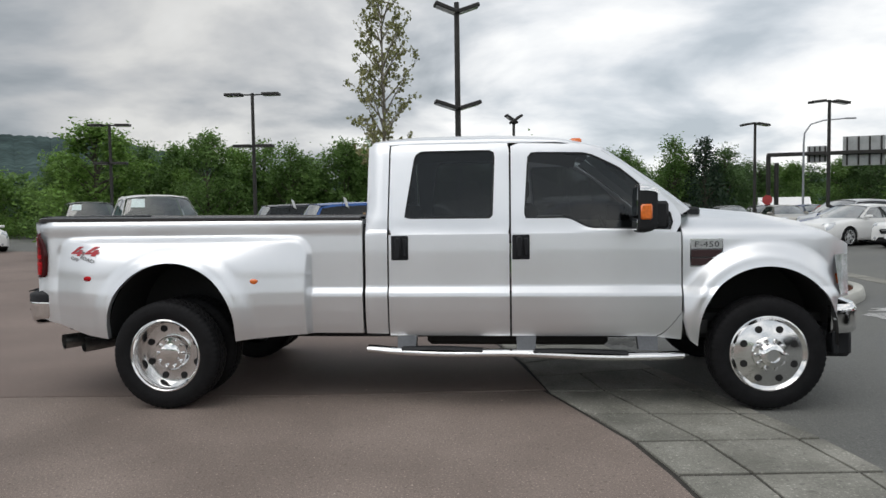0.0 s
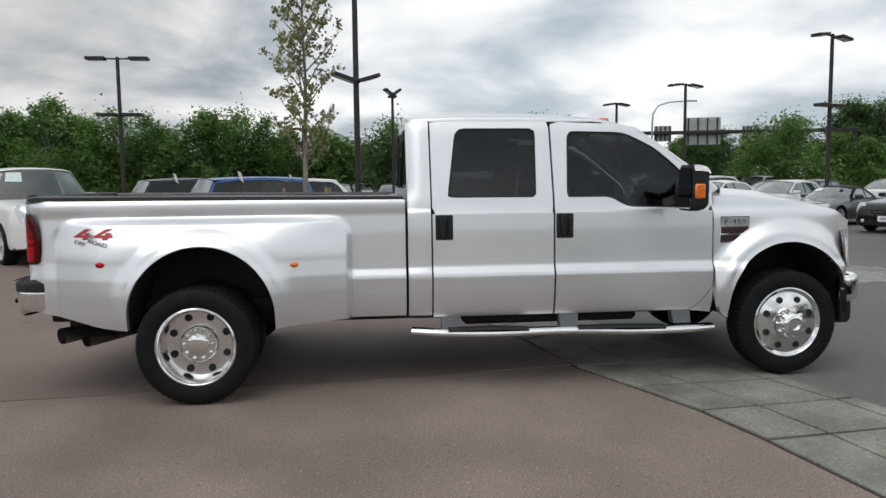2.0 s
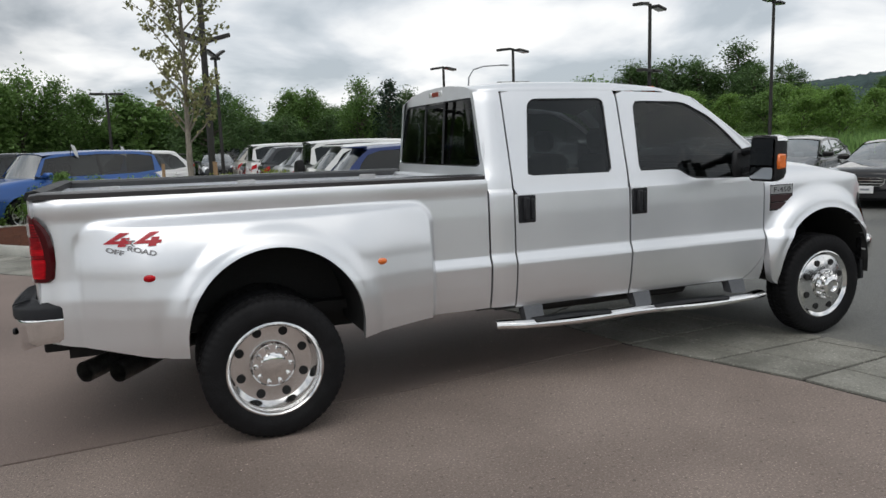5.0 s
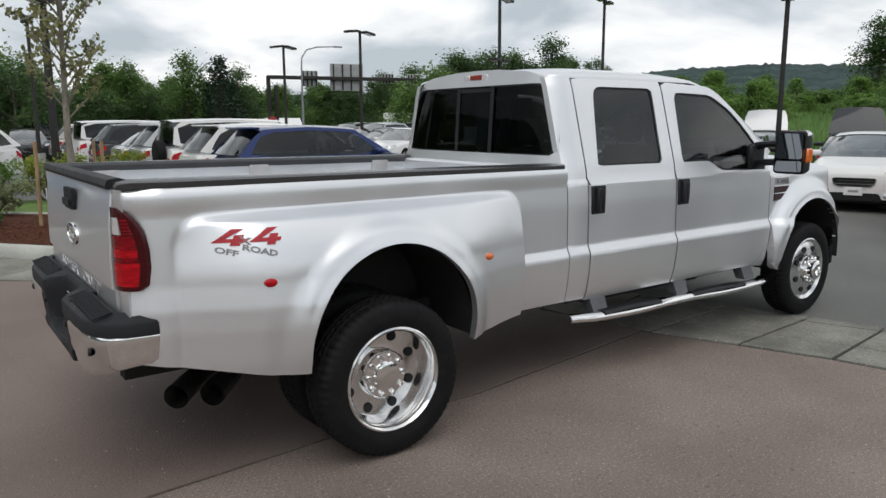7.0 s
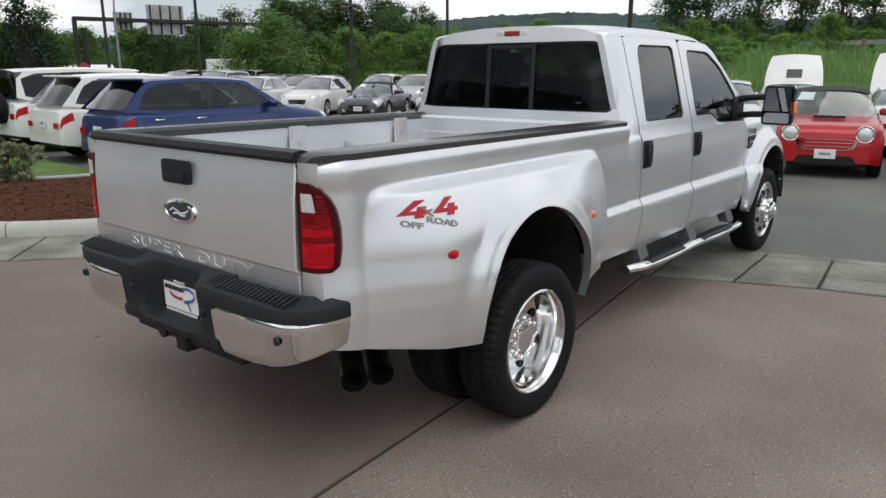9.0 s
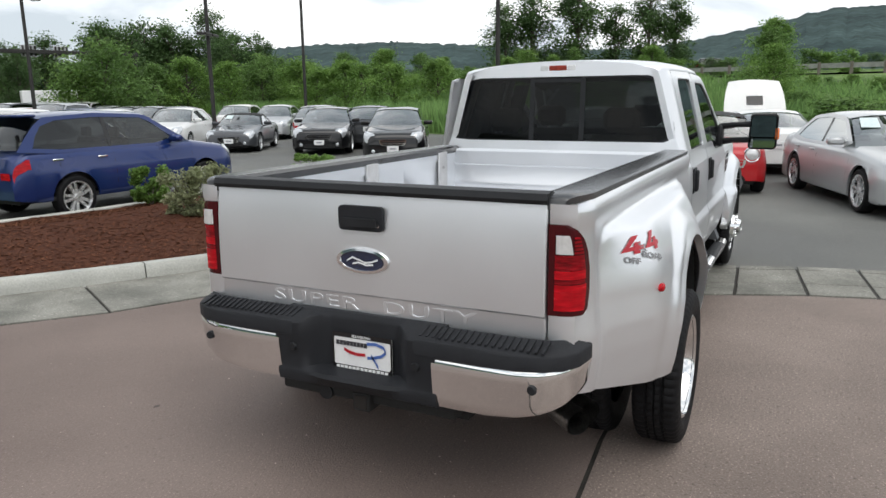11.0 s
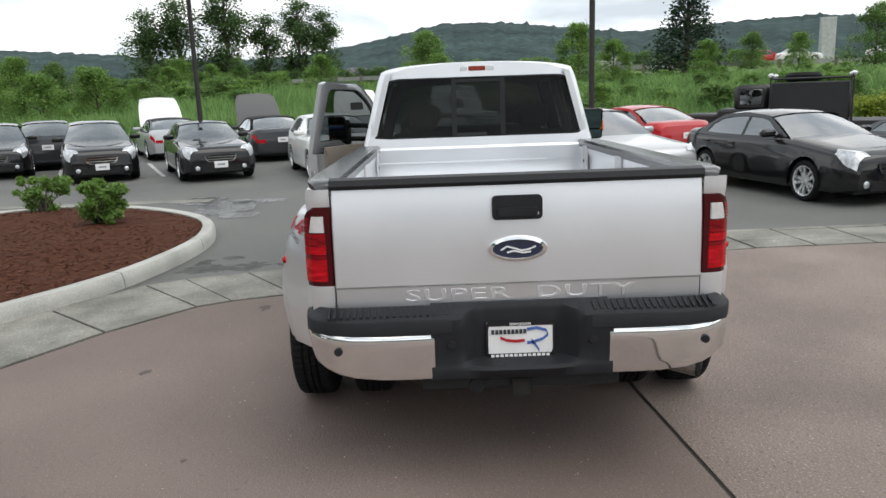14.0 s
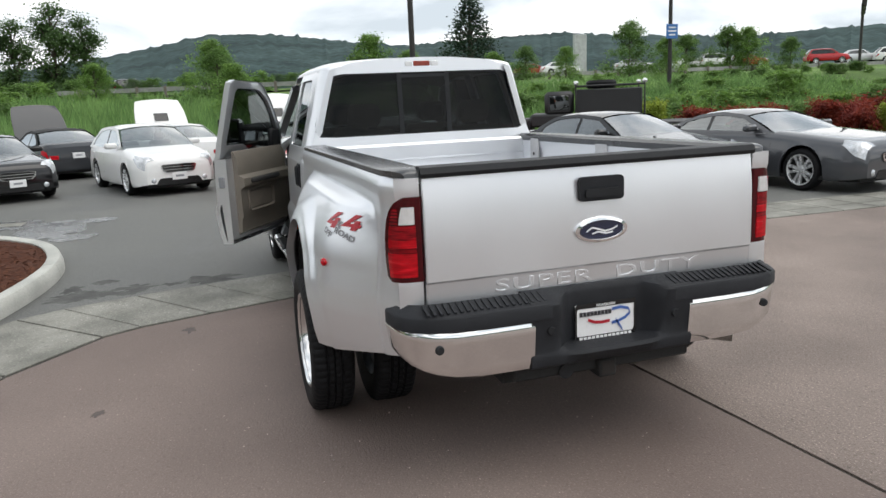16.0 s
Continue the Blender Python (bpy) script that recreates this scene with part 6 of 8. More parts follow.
    for sx, sy in ((0.5 * (A + B) - 0.75, 0.36), (0.5 * (A + B) - 0.75, -0.36)):
        g.box(sx - 0.12, sx + 0.06, sy - 0.23, sy + 0.23, 0.5, belt + 0.12, 0.04)
        g.box(sx - 0.11, sx - 0.02, sy - 0.11, sy + 0.11, belt + 0.13, belt + 0.30, 0.03)
    part("interior", g, DARKTRIM, c)
    # lamps, grille, plates
    for s in (-1, 1):
        g = G()
        rows = []
        for xx in (h - 0.34, h - 0.30, h - 0.26, h - 0.22, h - 0.18, h - 0.14, h - 0.11, h - 0.08, h - 0.05, h - 0.03):
            t = lerp(topline, xx)
            e = smooth(h - 0.34, h - 0.10, xx)
            over = [(xx + 0.004, s * half(xx) * k, t + 0.015 * (1 - k * k) + 0.008) for k in (0.885 - 0.20 * e, 0.89 - 0.12 * e, 0.90 - 0.06 * e)]
            rows.append(over + [skin(xx, f, s, 0.007) for f in (0.985, 0.97, 0.955 - 0.06 * e, 0.945 - 0.14 * e, 0.935 - 0.25 * e)])
        g.grid(rows)
        if kind == "mini":
            g = G()
            g.turn([(0.0, 0.03), (0.09, 0.022), (0.115, 0.0)], 20, Matrix.Translation((h - 0.015, s * W * 0.315, 0.72)) @ Matrix.Rotation(radians(-90), 4, "Z"))
        part("headlamp", g, HEADLAMP if kind != "mini" else WHITELENS, c)
        g = G()
        f0, f1 = (0.70, 0.88) if kind not in ("suv", "boxy", "pickup") else (0.68, 0.88)
        g.grid([[skin(xx, f, s, 0.006) for f in (f0, 0.5 * (f0 + f1), f1)] for xx in (-h + 0.24, -h + 0.2, -h + 0.15, -h + 0.10, -h + 0.07, -h + 0.04, -h + 0.02)])
        g.add([(-h + 0.03 - 0.04, s * half(-h) * k, skin(-h + 0.03, f, s)[2]) for f in (f0, f1) for k in (0.96, 0.66)], [(0, 1, 3, 2)])
        part("tail_lamp", g, REDLENS, c)
    nz = K["nose"]
    gw = half(h) * (0.50 if kind != "mini" else 0.62)
    g1 = nz - (0.115 if kind != "mini" else 0.15)
    frame_ = rounded([(-gw * 0.92, g1 - 0.16), (gw * 0.92, g1 - 0.16), (gw * 1.10, g1), (-gw * 1.10, g1)], 0.05, 3)
    g = G()
    g.slab([(h + 0.004, a, b) for a, b in frame_], (0.012, 0, 0))
    grille = part("grille", g, TRIM if kind != "mini" else body_mat, c)
    g = G()
    gc = (0, g1 - 0.075)
    ring(g, shrink(frame_, gc, -0.014 if kind != "mini" else -0.03), shrink(frame_, gc, 0.012), gc, lambda a, b: (h + 0.02, a, b), n=40)
    for zz in (g1 - 0.11, g1 - 0.05):
        g.box(h + 0.015, h + 0.019, -gw * 0.95, gw * 0.95, zz - 0.007, zz + 0.007)
    part("grille_frame", g, CHROME, grille)
    g = G()
    g.slab([(h - 0.012, a, b) for a, b in rounded([(-half(h) * 0.74, lowz + 0.03), (half(h) * 0.74, lowz + 0.03), (half(h) * 0.62, lowz + 0.17), (-half(h) * 0.62, lowz + 0.17)], 0.05, 3)], (0.022, 0, 0))
    part("air_intake", g, TRIM, c)
    if fine and kind != "mini":
        for s in (-1, 1):
            g = G()
            g.turn([(0.0, 0.012), (0.045, 0.008), (0.055, 0.0)], 12, Matrix.Translation((h - 0.002, s * half(h) * 0.80, lowz + 0.13)) @ Matrix.Rotation(radians(-90), 4, "Z"))
            part("fog_lamp", g, HEADLAMP, c)
    if kind == "mini":
        g = G()
        g.box(h - 0.62, h - 0.56, -0.24, 0.24, K["hood"] - 0.01, K["hood"] + 0.035, 0.012)
        part("hood_scoop", g, TRIM, c)
        for s in (-1, 1):
            g = G()
            g.turn([(0.115, 0.02), (0.13, 0.025), (0.14, 0.0)], 24, Matrix.Translation((h - 0.015, s * W * 0.315, 0.72)) @ Matrix.Rotation(radians(-90), 4, "Z"))
            part("lamp_ring", g, CHROME, c)
    if plates:
        for xx, zz, back_ in ((h + 0.018, max(lowz + 0.20, g1 - 0.25), 1), (-h - 0.012, K["rump"] - 0.22, -1)):
            g = G()
            g.box(min(xx, xx + 0.012 * back_), max(xx, xx + 0.012 * back_), -0.155, 0.155, zz - 0.075, zz + 0.075, 0.003)
            p = part("plate", g, WHITE, c, "white plate with dark bars")
            g = G()
            g.box(xx + 0.012 * back_ - 0.001, xx + 0.0135 * back_ + 0.001, -0.085, 0.085, zz - 0.018, zz + 0.022)
            part("plate_bar", g, GALV, p)
    if sticker:
        g = G()
        u0 = 0.30
        pt = lambda u, k: (A - 0.02 + (B - A) * u + 0.09 * (1 - k * k) + 0.01, (wide * 0.97 + (slim - wide) * 0.97 * u) * k, belt + (Hr - 0.05 - belt) * u + 0.03)
        g.add([pt(0.55, -0.85), pt(0.55, -0.45), pt(0.85, -0.45), pt(0.85, -0.85)], [(0, 1, 2, 3)])
        part("price_sticker", g, STICKER, c)
    if hood_up:
        g = G()
        q = radians(58)
        hinge = Vector((A + 0.10, 0, K["hood"] + 0.05))
        ln = h - A - 0.22
        rows = []
        for u in steps(0, 1, 0.125):
            rows.append([(hinge.x + ln * u * math.cos(q) - 0.05 * math.sin(math.pi * u), W / 2 * 0.80 * k * (1 - 0.18 * u ** 3), hinge.z + ln * u * math.sin(q) + 0.05 * math.sin(math.pi * u) - 0.05 * k * k) for k in (-1, -0.9, -0.5, -0.15, 0.15, 0.5, 0.9, 1)])
        g.grid(rows)
        g.grid([[(x_ + 0.035, y_, z_ - 0.02) for x_, y_, z_ in r_] for r_ in rows])
        g.grid([rows[-1], [(x_ + 0.035, y_, z_ - 0.02) for x_, y_, z_ in rows[-1]]])
        hd = part("hood", g, body_mat, c, "raised hood")
        if bonnet_scoop:
            g = G()
            g.add([(hinge.x + ln * u * math.cos(q) + o, k, hinge.z + ln * u * math.sin(q) + 0.02) for o in (-0.075,) for u, k in ((0.42, -0.2), (0.42, 0.2), (0.62, 0.2), (0.62, -0.2))], [(0, 1, 2, 3)])
            part("hood_scoop", g, TRIM, hd)
    if spoiler:
        g = G()
        g.box(C - 0.26, C + 0.02, -slim * 0.95, slim * 0.95, Hr - 0.075, Hr - 0.035, 0.015)
        part("spoiler", g, body_mat, c)
    if rear_spare:
        g = G()
        for rad, mm in ((0.33, 0),):
            g.turn([(0.0, 0.10), (0.2, 0.10), (0.30, 0.09), (0.33, 0.04), (0.33, -0.1)], 28, Matrix.Translation((-h - 0.10, -0.1, 0.95)) @ Matrix.Rotation(radians(90), 4, "Z"))
        part("spare_wheel", g, RUBBER, c, "black spare wheel on the tailgate")
    if flag:
        g = G()
        g.tube([(0.1, wide - 0.12, Hr - 0.25), (0.05, wide - 0.14, Hr + 0.16)], 0.008, 5)
        part("flag_pole", g, TRIM, c)
        g = G()
        g.grid([[(0.05 - 0.09 * u - 0.02 * k, wide - 0.14 - 0.015 * math.sin(3 * u + k), Hr + 0.15 - 0.07 * k - 0.05 * u) for k in range(5)] for u in (0, 0.3, 0.6, 1.0)])
        part("flag", g, WHITE, c, "small white window flag")
    if stripe:
        g = G()
        for s in (-1, 1):
            g.add([(xx, s * 0.17 + o, lerp(topline, xx) + 0.019) for xx in (A + 0.05, h - 0.35) for o in (-0.06, 0.06)], [(0, 1, 3, 2)])
        part("hood_stripe", g, BLACK, c)
    for a in axles:
        for s in (-1, 1):
            car_wheel(r, c, Matrix.Translation((a, s * (W / 2 - 0.115), r)) @ (Matrix.Identity(4) if s > 0 else Matrix.Rotation(math.pi, 4, "Z")), "alloy")
    return c


def from_front(fx, fy, heading, wb):
    """Middle of a car from the middle of its front axle."""
    q = radians(heading)
    return fx - wb / 2 * math.cos(q), fy - wb / 2 * math.sin(q)


# the row beyond the island, noses towards the drive
x, y = from_front(13.75, 5.75, 205, 2.76)
car("coupe", "glossy black coupe with twin kidney grille, parked nose out", x, y, 205, "coupe", "black", 4.58, 1.78, 2.76, 0.325)
x, y = from_front(14.2, 8.75, 206, 2.65)
car("sedan", "black estate car with bright grille, parked nose out", x, y, 206, "hatch", "black", 4.55, 1.77, 2.65, 0.32)
x, y = from_front(15.9, 12.4, 207, 3.0)
car("sedan", "black executive sedan with chrome grille, parked nose out", x, y, 207, "sedan", "black", 5.0, 1.87, 3.0, 0.335)
x, y = from_front(15.5, 15.75, 207, 2.4)
car("roadster", "grey roadster with a black soft top", x, y, 207, "roadster", "grey", 4.13, 1.75, 2.4, 0.31, sticker=True, top=SOFTTOP)
x, y = from_front(15.4, 18.8, 207, 2.62)
car("sedan", "white compact sedan, parked nose out", x, y, 207, "sedan", "white", 4.45, 1.70, 2.62, 0.30)
x, y = from_front(13.1, 2.5, 199, 2.64)
car("hatchback", "white hatchback with a wide dark grille", x, y, 199, "hatch", "white", 4.46, 1.76, 2.64, 0.325)
x, y = 11.77, 0.08
car("mini_car", "bright red small car with round lamps and dark top", x, y, 192, "mini", "red", 3.66, 1.69, 2.47, 0.30, sticker=True, top=SOFTTOP)
car("sedan", "pale silver luxury sedan with a price sheet", 10.35, -2.77, 199, "sedan", "silver", 4.83, 1.82, 2.85, 0.33, sticker=True)
car("sedan", "glossy black compact sedan with alloy wheels", 8.35, -5.90, 192, "sedan", "black", 4.53, 1.78, 2.70, 0.32, H=1.37)
car("sports_coupe", "dark grey sports coupe with star alloy wheels", 7.05, -8.30, 188, "coupe", "grey", 4.78, 1.88, 2.72, 0.345, H=1.31)
car("sports_coupe", "bright red sports coupe, tail towards the drive", 15.6, -4.9, 22, "coupe", "red", 4.78, 1.88, 2.72, 0.345)
# second row, hoods raised towards the bank
car("convertible", "silver convertible with dark top and raised pale hood", 22.3, 9.9, 28, "coupe", "silver", 4.76, 1.88, 2.72, 0.335, hood_up=True, top=SOFTTOP)
car("convertible", "dark convertible with raised hood", 20.3, 5.9, 24, "coupe", "charcoal", 4.76, 1.88, 2.72, 0.335, hood_up=True, top=SOFTTOP)
car("sports_coupe", "white sports coupe with raised hood and scoop", 18.5, 2.5, 14, "coupe", "white", 4.76, 1.88, 2.72, 0.335, hood_up=True, bonnet_scoop=True)
car("sports_coupe", "white sports coupe with raised hood", 15.9, -0.6, 12, "coupe", "white", 4.76, 1.88, 2.72, 0.335, hood_up=True, bonnet_scoop=True)
car("wagon", "silver wagon parked behind the front row", 21.3, 16.3, 27, "hatch", "silver", 4.6, 1.80, 2.65)
car("wagon", "dark wagon parked behind the front row", 19.6, 12.8, 27, "hatch", "charcoal", 4.6, 1.80, 2.65)
car("sedan", "silver sedan parked behind the front row", 22.9, 19.9, 207, "sedan", "silver")
car("pickup", "small white pickup parked behind the front row", 24.5, 23.2, 27, "hatch", "white", 4.6, 1.75, 2.65)
# row past the island, tails towards the drive
ROW = [("blue", "suv", "dark blue crossover with bright door handles", 4.41, 1.82, dict(spoiler=True, H=1.64)), ("white", "suv", "pearl white crossover with spoiler", 4.45, 1.82, dict(spoiler=True)),
       ("white", "boxy", "white sport utility car with spare wheel on its tail", 4.4, 1.80, dict(rear_spare=True)), ("silver", "suv", "silver crossover, tail out", 4.5, 1.8, dict(spoiler=True)), ("silver", "hatch", "silver hatchback, tail out", 4.3, 1.75, {}),
       ("charcoal", "suv", "dark crossover, tail out", 4.5, 1.82, {}), ("white", "boxy", "tall white van, tail out", 4.7, 1.85, {}), ("black", "sedan", "black sedan, tail out", 4.6, 1.8, {}), ("pale", "suv", "pale gold crossover, tail out", 4.6, 1.82, {})]
for k, (color, kind, label, L, W, more) in enumerate(ROW):
    car("crossover" if kind != "sedan" else "sedan", label, 5.08 + 0.20 * min(k, 2), 9.22 + 2.62 * k, -2 + 0.5 * k, kind, color, L, W, 2.64, 0.34, **more)
# by the entrance: pickups and crossovers
car("pickup", "white full size pickup with chrome grille, parked nose out", -6.10, 10.54, -52, "pickup", "white", 5.6, 2.0, 3.5, 0.39, sticker=True)
car("pickup", "dark grey full size pickup", -12.4, 18.2, -52, "pickup", "charcoal", 5.6, 2.0, 3.5, 0.39, sticker=True)
car("sedan", "white sedan parked by the trees", -19.5, 21.5, -40, "sedan", "white")
car("crossover", "bright blue crossover with a window flag", -2.5, 14.4, 212, "boxy", "bright_blue", 4.45, 1.82, 2.62, 0.35, H=1.72, flag=True)
car("crossover", "dark grey crossover with a window flag", -4.9, 17.3, 212, "boxy", "charcoal", 4.6, 1.84, 2.7, 0.35, H=1.72, flag=True)
car("crossover", "white crossover with a window flag", -1.5, 18.6, 205, "suv", "white", 4.4, 1.80, 2.62, 0.34, flag=True)
# far rows
FAR = [("silver", "sedan"), ("grey", "suv"), ("white", "sedan"), ("charcoal", "sedan"), ("silver", "suv"), ("black", "sedan"), ("pale", "sedan"), ("white", "suv"), ("silver", "sedan"), ("blue", "hatch"), ("grey", "sedan"), ("red", "sedan")]
WORD = {"silver": "silver", "grey": "grey", "white": "white", "charcoal": "dark grey", "black": "black", "pale": "pale gold", "blue": "blue", "red": "red"}
for k in range(22):
    color, kind = FAR[(k * 5 + k // 4) % 12]
    row, col = divmod(k, 11)
    car("sedan" if kind == "sedan" else "crossover", WORD[color] + " car in the far parking rows", -6 + col * 2.9 + row * 1.3, 33.0 + row * 8.0 + col * 0.25, 268 if row == 0 else 90, kind, color, fine=False, plates=False, group="far parked cars")
for k in range(14):
    color, kind = FAR[(k * 7 + 2) % 12]
    row, col = divmod(k, 7)
    car("sedan" if kind == "sedan" else "crossover", WORD[color] + " car in the far parking rows", 14.9 + col * 1.05 + row * 5.8, 21.4 + col * 2.75 + row * 2.0, 207 if row == 0 else 27, kind, color, fine=False, plates=False, group="far parked cars")

# ---- plants ----
LEAF = {n: mat("leaf_" + n, c, 0.6, vary=0.25, scale=2.0, second=d, island=0.34, spec=0.3) for n, c, d in (
    ("green", (0.118, 0.220, 0.055), (0.185, 0.30, 0.09)), ("dark", (0.080, 0.148, 0.052), (0.125, 0.205, 0.076)), ("fresh", (0.160, 0.29, 0.062), (0.23, 0.37, 0.095)),
    ("spruce", (0.032, 0.060, 0.038), (0.055, 0.092, 0.055)), ("pale", (0.28, 0.32, 0.16), (0.40, 0.42, 0.26)), ("red", (0.20, 0.026, 0.020), (0.29, 0.06, 0.035)), ("lime", (0.24, 0.32, 0.04), (0.34, 0.40, 0.07)),
    ("young", (0.23, 0.26, 0.10), (0.36, 0.35, 0.18)))}
for m in LEAF.values():
    # thin leaves let some light through
    t = m.node_tree
    b = t.nodes["Principled BSDF"]
    tl = t.nodes.new("ShaderNodeBsdfTranslucent")
    t.links.new(b.inputs["Base Color"].links[0].from_socket, tl.inputs["Color"])
    mx = t.nodes.new("ShaderNodeMixShader")
    mx.inputs[0].default_value = 0.48
    t.links.new(b.outputs[0], mx.inputs[1])
    t.links.new(tl.outputs[0], mx.inputs[2])
    t.links.new(mx.outputs[0], t.nodes["Material Output"].inputs["Surface"])
BARK = mat("grey_brown_bark", (0.10, 0.085, 0.068), 0.9, vary=0.35, scale=9, bump=0.6, bump_scale=40, stretch=(1, 1, 0.25))
PALEBARK = mat("pale_bark", (0.22, 0.20, 0.165), 0.85, vary=0.3, scale=9, bump=0.4, bump_scale=50, stretch=(1, 1, 0.25))


def leaves(g, centres, radii, per, size, rng, droop=0.0, small=False):
    """Many small bent leaves strewn round clump centres."""
    for (cx, cy, cz), rad in zip(centres, radii):
        for _ in range(per):
            while True:
                p = Vector((rng.uniform(-1, 1), rng.uniform(-1, 1), rng.uniform(-1, 1)))
                if p.length <= 1:
                    break
            p = p * (0.45 + 0.55 * rng.random()) if not small else Vector((rng.gauss(0, 0.58), rng.gauss(0, 0.58), rng.gauss(0, 0.62)))
            s = size * rng.uniform(0.6, 1.4)
            e = Euler((rng.uniform(-1.0, 1.0) - droop, rng.uniform(-1.0, 1.0), rng.uniform(0, 6.28))).to_matrix()
            o = Vector((cx + p.x * rad, cy + p.y * rad, cz + p.z * rad * 0.85))
            if small:
                g.add([o + e @ Vector(v) for v in ((-0.5 * s, -0.2 * s, 0), (0.6 * s, -0.05 * s, 0.05 * s), (-0.05 * s, 0.5 * s, -0.05 * s))], [(0, 1, 2)])
                continue
            a = [o + e @ Vector(v) for v in ((-0.5 * s, 0, 0), (0, -0.32 * s, 0.06 * s), (0.55 * s, 0, -0.08 * s), (0, 0.32 * s, 0.06 * s))]
            g.add(a, [(0, 1, 2, 3)])


def crown(kind, rng):
    """Clump centres and radii of a crown one metre high, from z = 0 to 1."""
    cs, rs = [], []
    if kind == "broad":
        for _ in range(52):
            z = rng.uniform(0.12, 0.98)
            w = 0.38 * math.sin(math.pi * min(1, (z * 0.86 + 0.12))) ** 0.7 * rng.uniform(0.35, 1.05)
            q = rng.uniform(0, 6.28)
            cs.append((w * math.cos(q), w * math.sin(q), z * 0.95))
            rs.append(rng.uniform(0.09, 0.155))
    elif kind == "tall":
        for _ in range(58):
            z = rng.uniform(0.10, 0.98)
            w = 0.20 * math.sin(math.pi * min(1, z * 0.8 + 0.2)) ** 0.6 * rng.uniform(0.2, 1.1)
            q = rng.uniform(0, 6.28)
            cs.append((w * math.cos(q), w * math.sin(q), z * 0.97))
            rs.append(rng.uniform(0.06, 0.10))
    elif kind == "scrub":
        for _ in range(64):
            z = rng.uniform(0.02, 0.97) ** 0.9
            w = 0.36 * (1 - z ** 2.4) ** 0.7 * rng.uniform(0.25, 1.1) + 0.02
            q = rng.uniform(0, 6.28)
            cs.append((w * math.cos(q), w * math.sin(q), z * 0.96))
            rs.append(rng.uniform(0.075, 0.135) * (1.15 - 0.5 * z))
    elif kind == "spruce":
        for k in range(15):
            z = 0.08 + 0.9 * k / 15
            w = 0.27 * (1 - z) ** 0.85 + 0.02
            n = max(3, int(10 * (1 - z) + 3))
            for j in range(n):
                q = 6.28 * j / n + k * 1.7
                u = rng.uniform(0.55, 1.0)
                cs.append((w * u * math.cos(q), w * u * math.sin(q), z - 0.03 * u))
                rs.append(0.035 + 0.045 * (1 - z))
    else:
        for _ in range(38):
            q, z = rng.uniform(0, 6.28), rng.uniform(0.0, 0.86)
            w = 0.44 * math.sqrt(1 - z * z) * rng.uniform(0.35, 1.0)
            cs.append((w * math.cos(q), w * math.sin(q), z + 0.03))
            rs.append(rng.uniform(0.09, 0.15))
    return cs, rs


def limb(g, a, b, r0, r1, rng, bend=0.06):
    a, b = Vector(a), Vector(b)
    m = (a + b) / 2 + Vector((rng.uniform(-bend, bend), rng.uniform(-bend, bend), rng.uniform(0, bend)))
    g.tube([a, a.lerp(m, 0.6), m, m.lerp(b, 0.6), b], [r0, r0 * 0.8 + r1 * 0.2, (r0 + r1) / 2, r1 * 1.3, r1], 6, caps=False)


PLANTS = {}


def plant(name, shape, leaf, seed, per, size, trunk=True):
    """A template one metre high: tapered trunk with limbs, and a crown of many leaves."""
    rng = random.Random(seed)
    cs, rs = crown(shape, rng)
    g = G()
    leaves(g, cs, rs, per, size, rng, small=True)
    me = []
    ob = part("crown", g, LEAF[leaf], normals=False)
    me.append(("crown", ob.data))
    bpy.data.objects.remove(ob)
    g = G()
    if trunk:
        g.tube([(0, 0, -0.02), (0.005, 0.004, 0.2), (-0.004, 0.006, 0.5), (0, 0, 0.93)], [0.022, 0.016, 0.011, 0.003], 7)
    for c in cs[::2]:
        base = (0, 0, max(0.02, c[2] - rng.uniform(0.12, 0.3))) if trunk else (c[0] * 0.15, c[1] * 0.15, 0)
        limb(g, base, c, 0.007, 0.002, rng, 0.02)
    ob = part("trunk", g, BARK, normals=False)
    me.append(("trunk", ob.data))
    bpy.data.objects.remove(ob)
    PLANTS[name] = me


for i in range(3):
    plant("broad%d" % i, "broad", ("green", "dark", "fresh")[i], 20 + i, 140, 0.031)
    plant("tall%d" % i, "tall", ("dark", "green", "green")[i], 30 + i, 130, 0.024)
    plant("scrub%d" % i, "scrub", ("green", "dark", "fresh")[i], 70 + i, 130, 0.029)
    plant("bush%d" % i, "bush", ("fresh", "green", "fresh")[i], 40 + i, 66, 0.060, False)
plant("green_broad", "broad", "green", 27, 140, 0.031)
plant("spruce", "spruce", "spruce", 50, 42, 0.028)
plant("red_bush", "bush", "red", 51, 150, 0.050, False)
plant("lime_bush", "bush", "lime", 52, 150, 0.050, False)


def stand(kind, name, label, x, y, h, wide=1.0, turn=None, group="", cat="tree", z=None):
    t = thing(name, label, cat, None, group)
    a = random.uniform(0, 360) if turn is None else turn
    t.matrix_basis = pose(x, y, land(x, y) - 0.02 if z is None else z, 0, 0, a) @ Matrix.Diagonal((h * wide, h * wide, h, 1))
    for nm, me in PLANTS[kind]:
        o = new(nm, me)
        o.parent = t
    return t


random.seed(11)
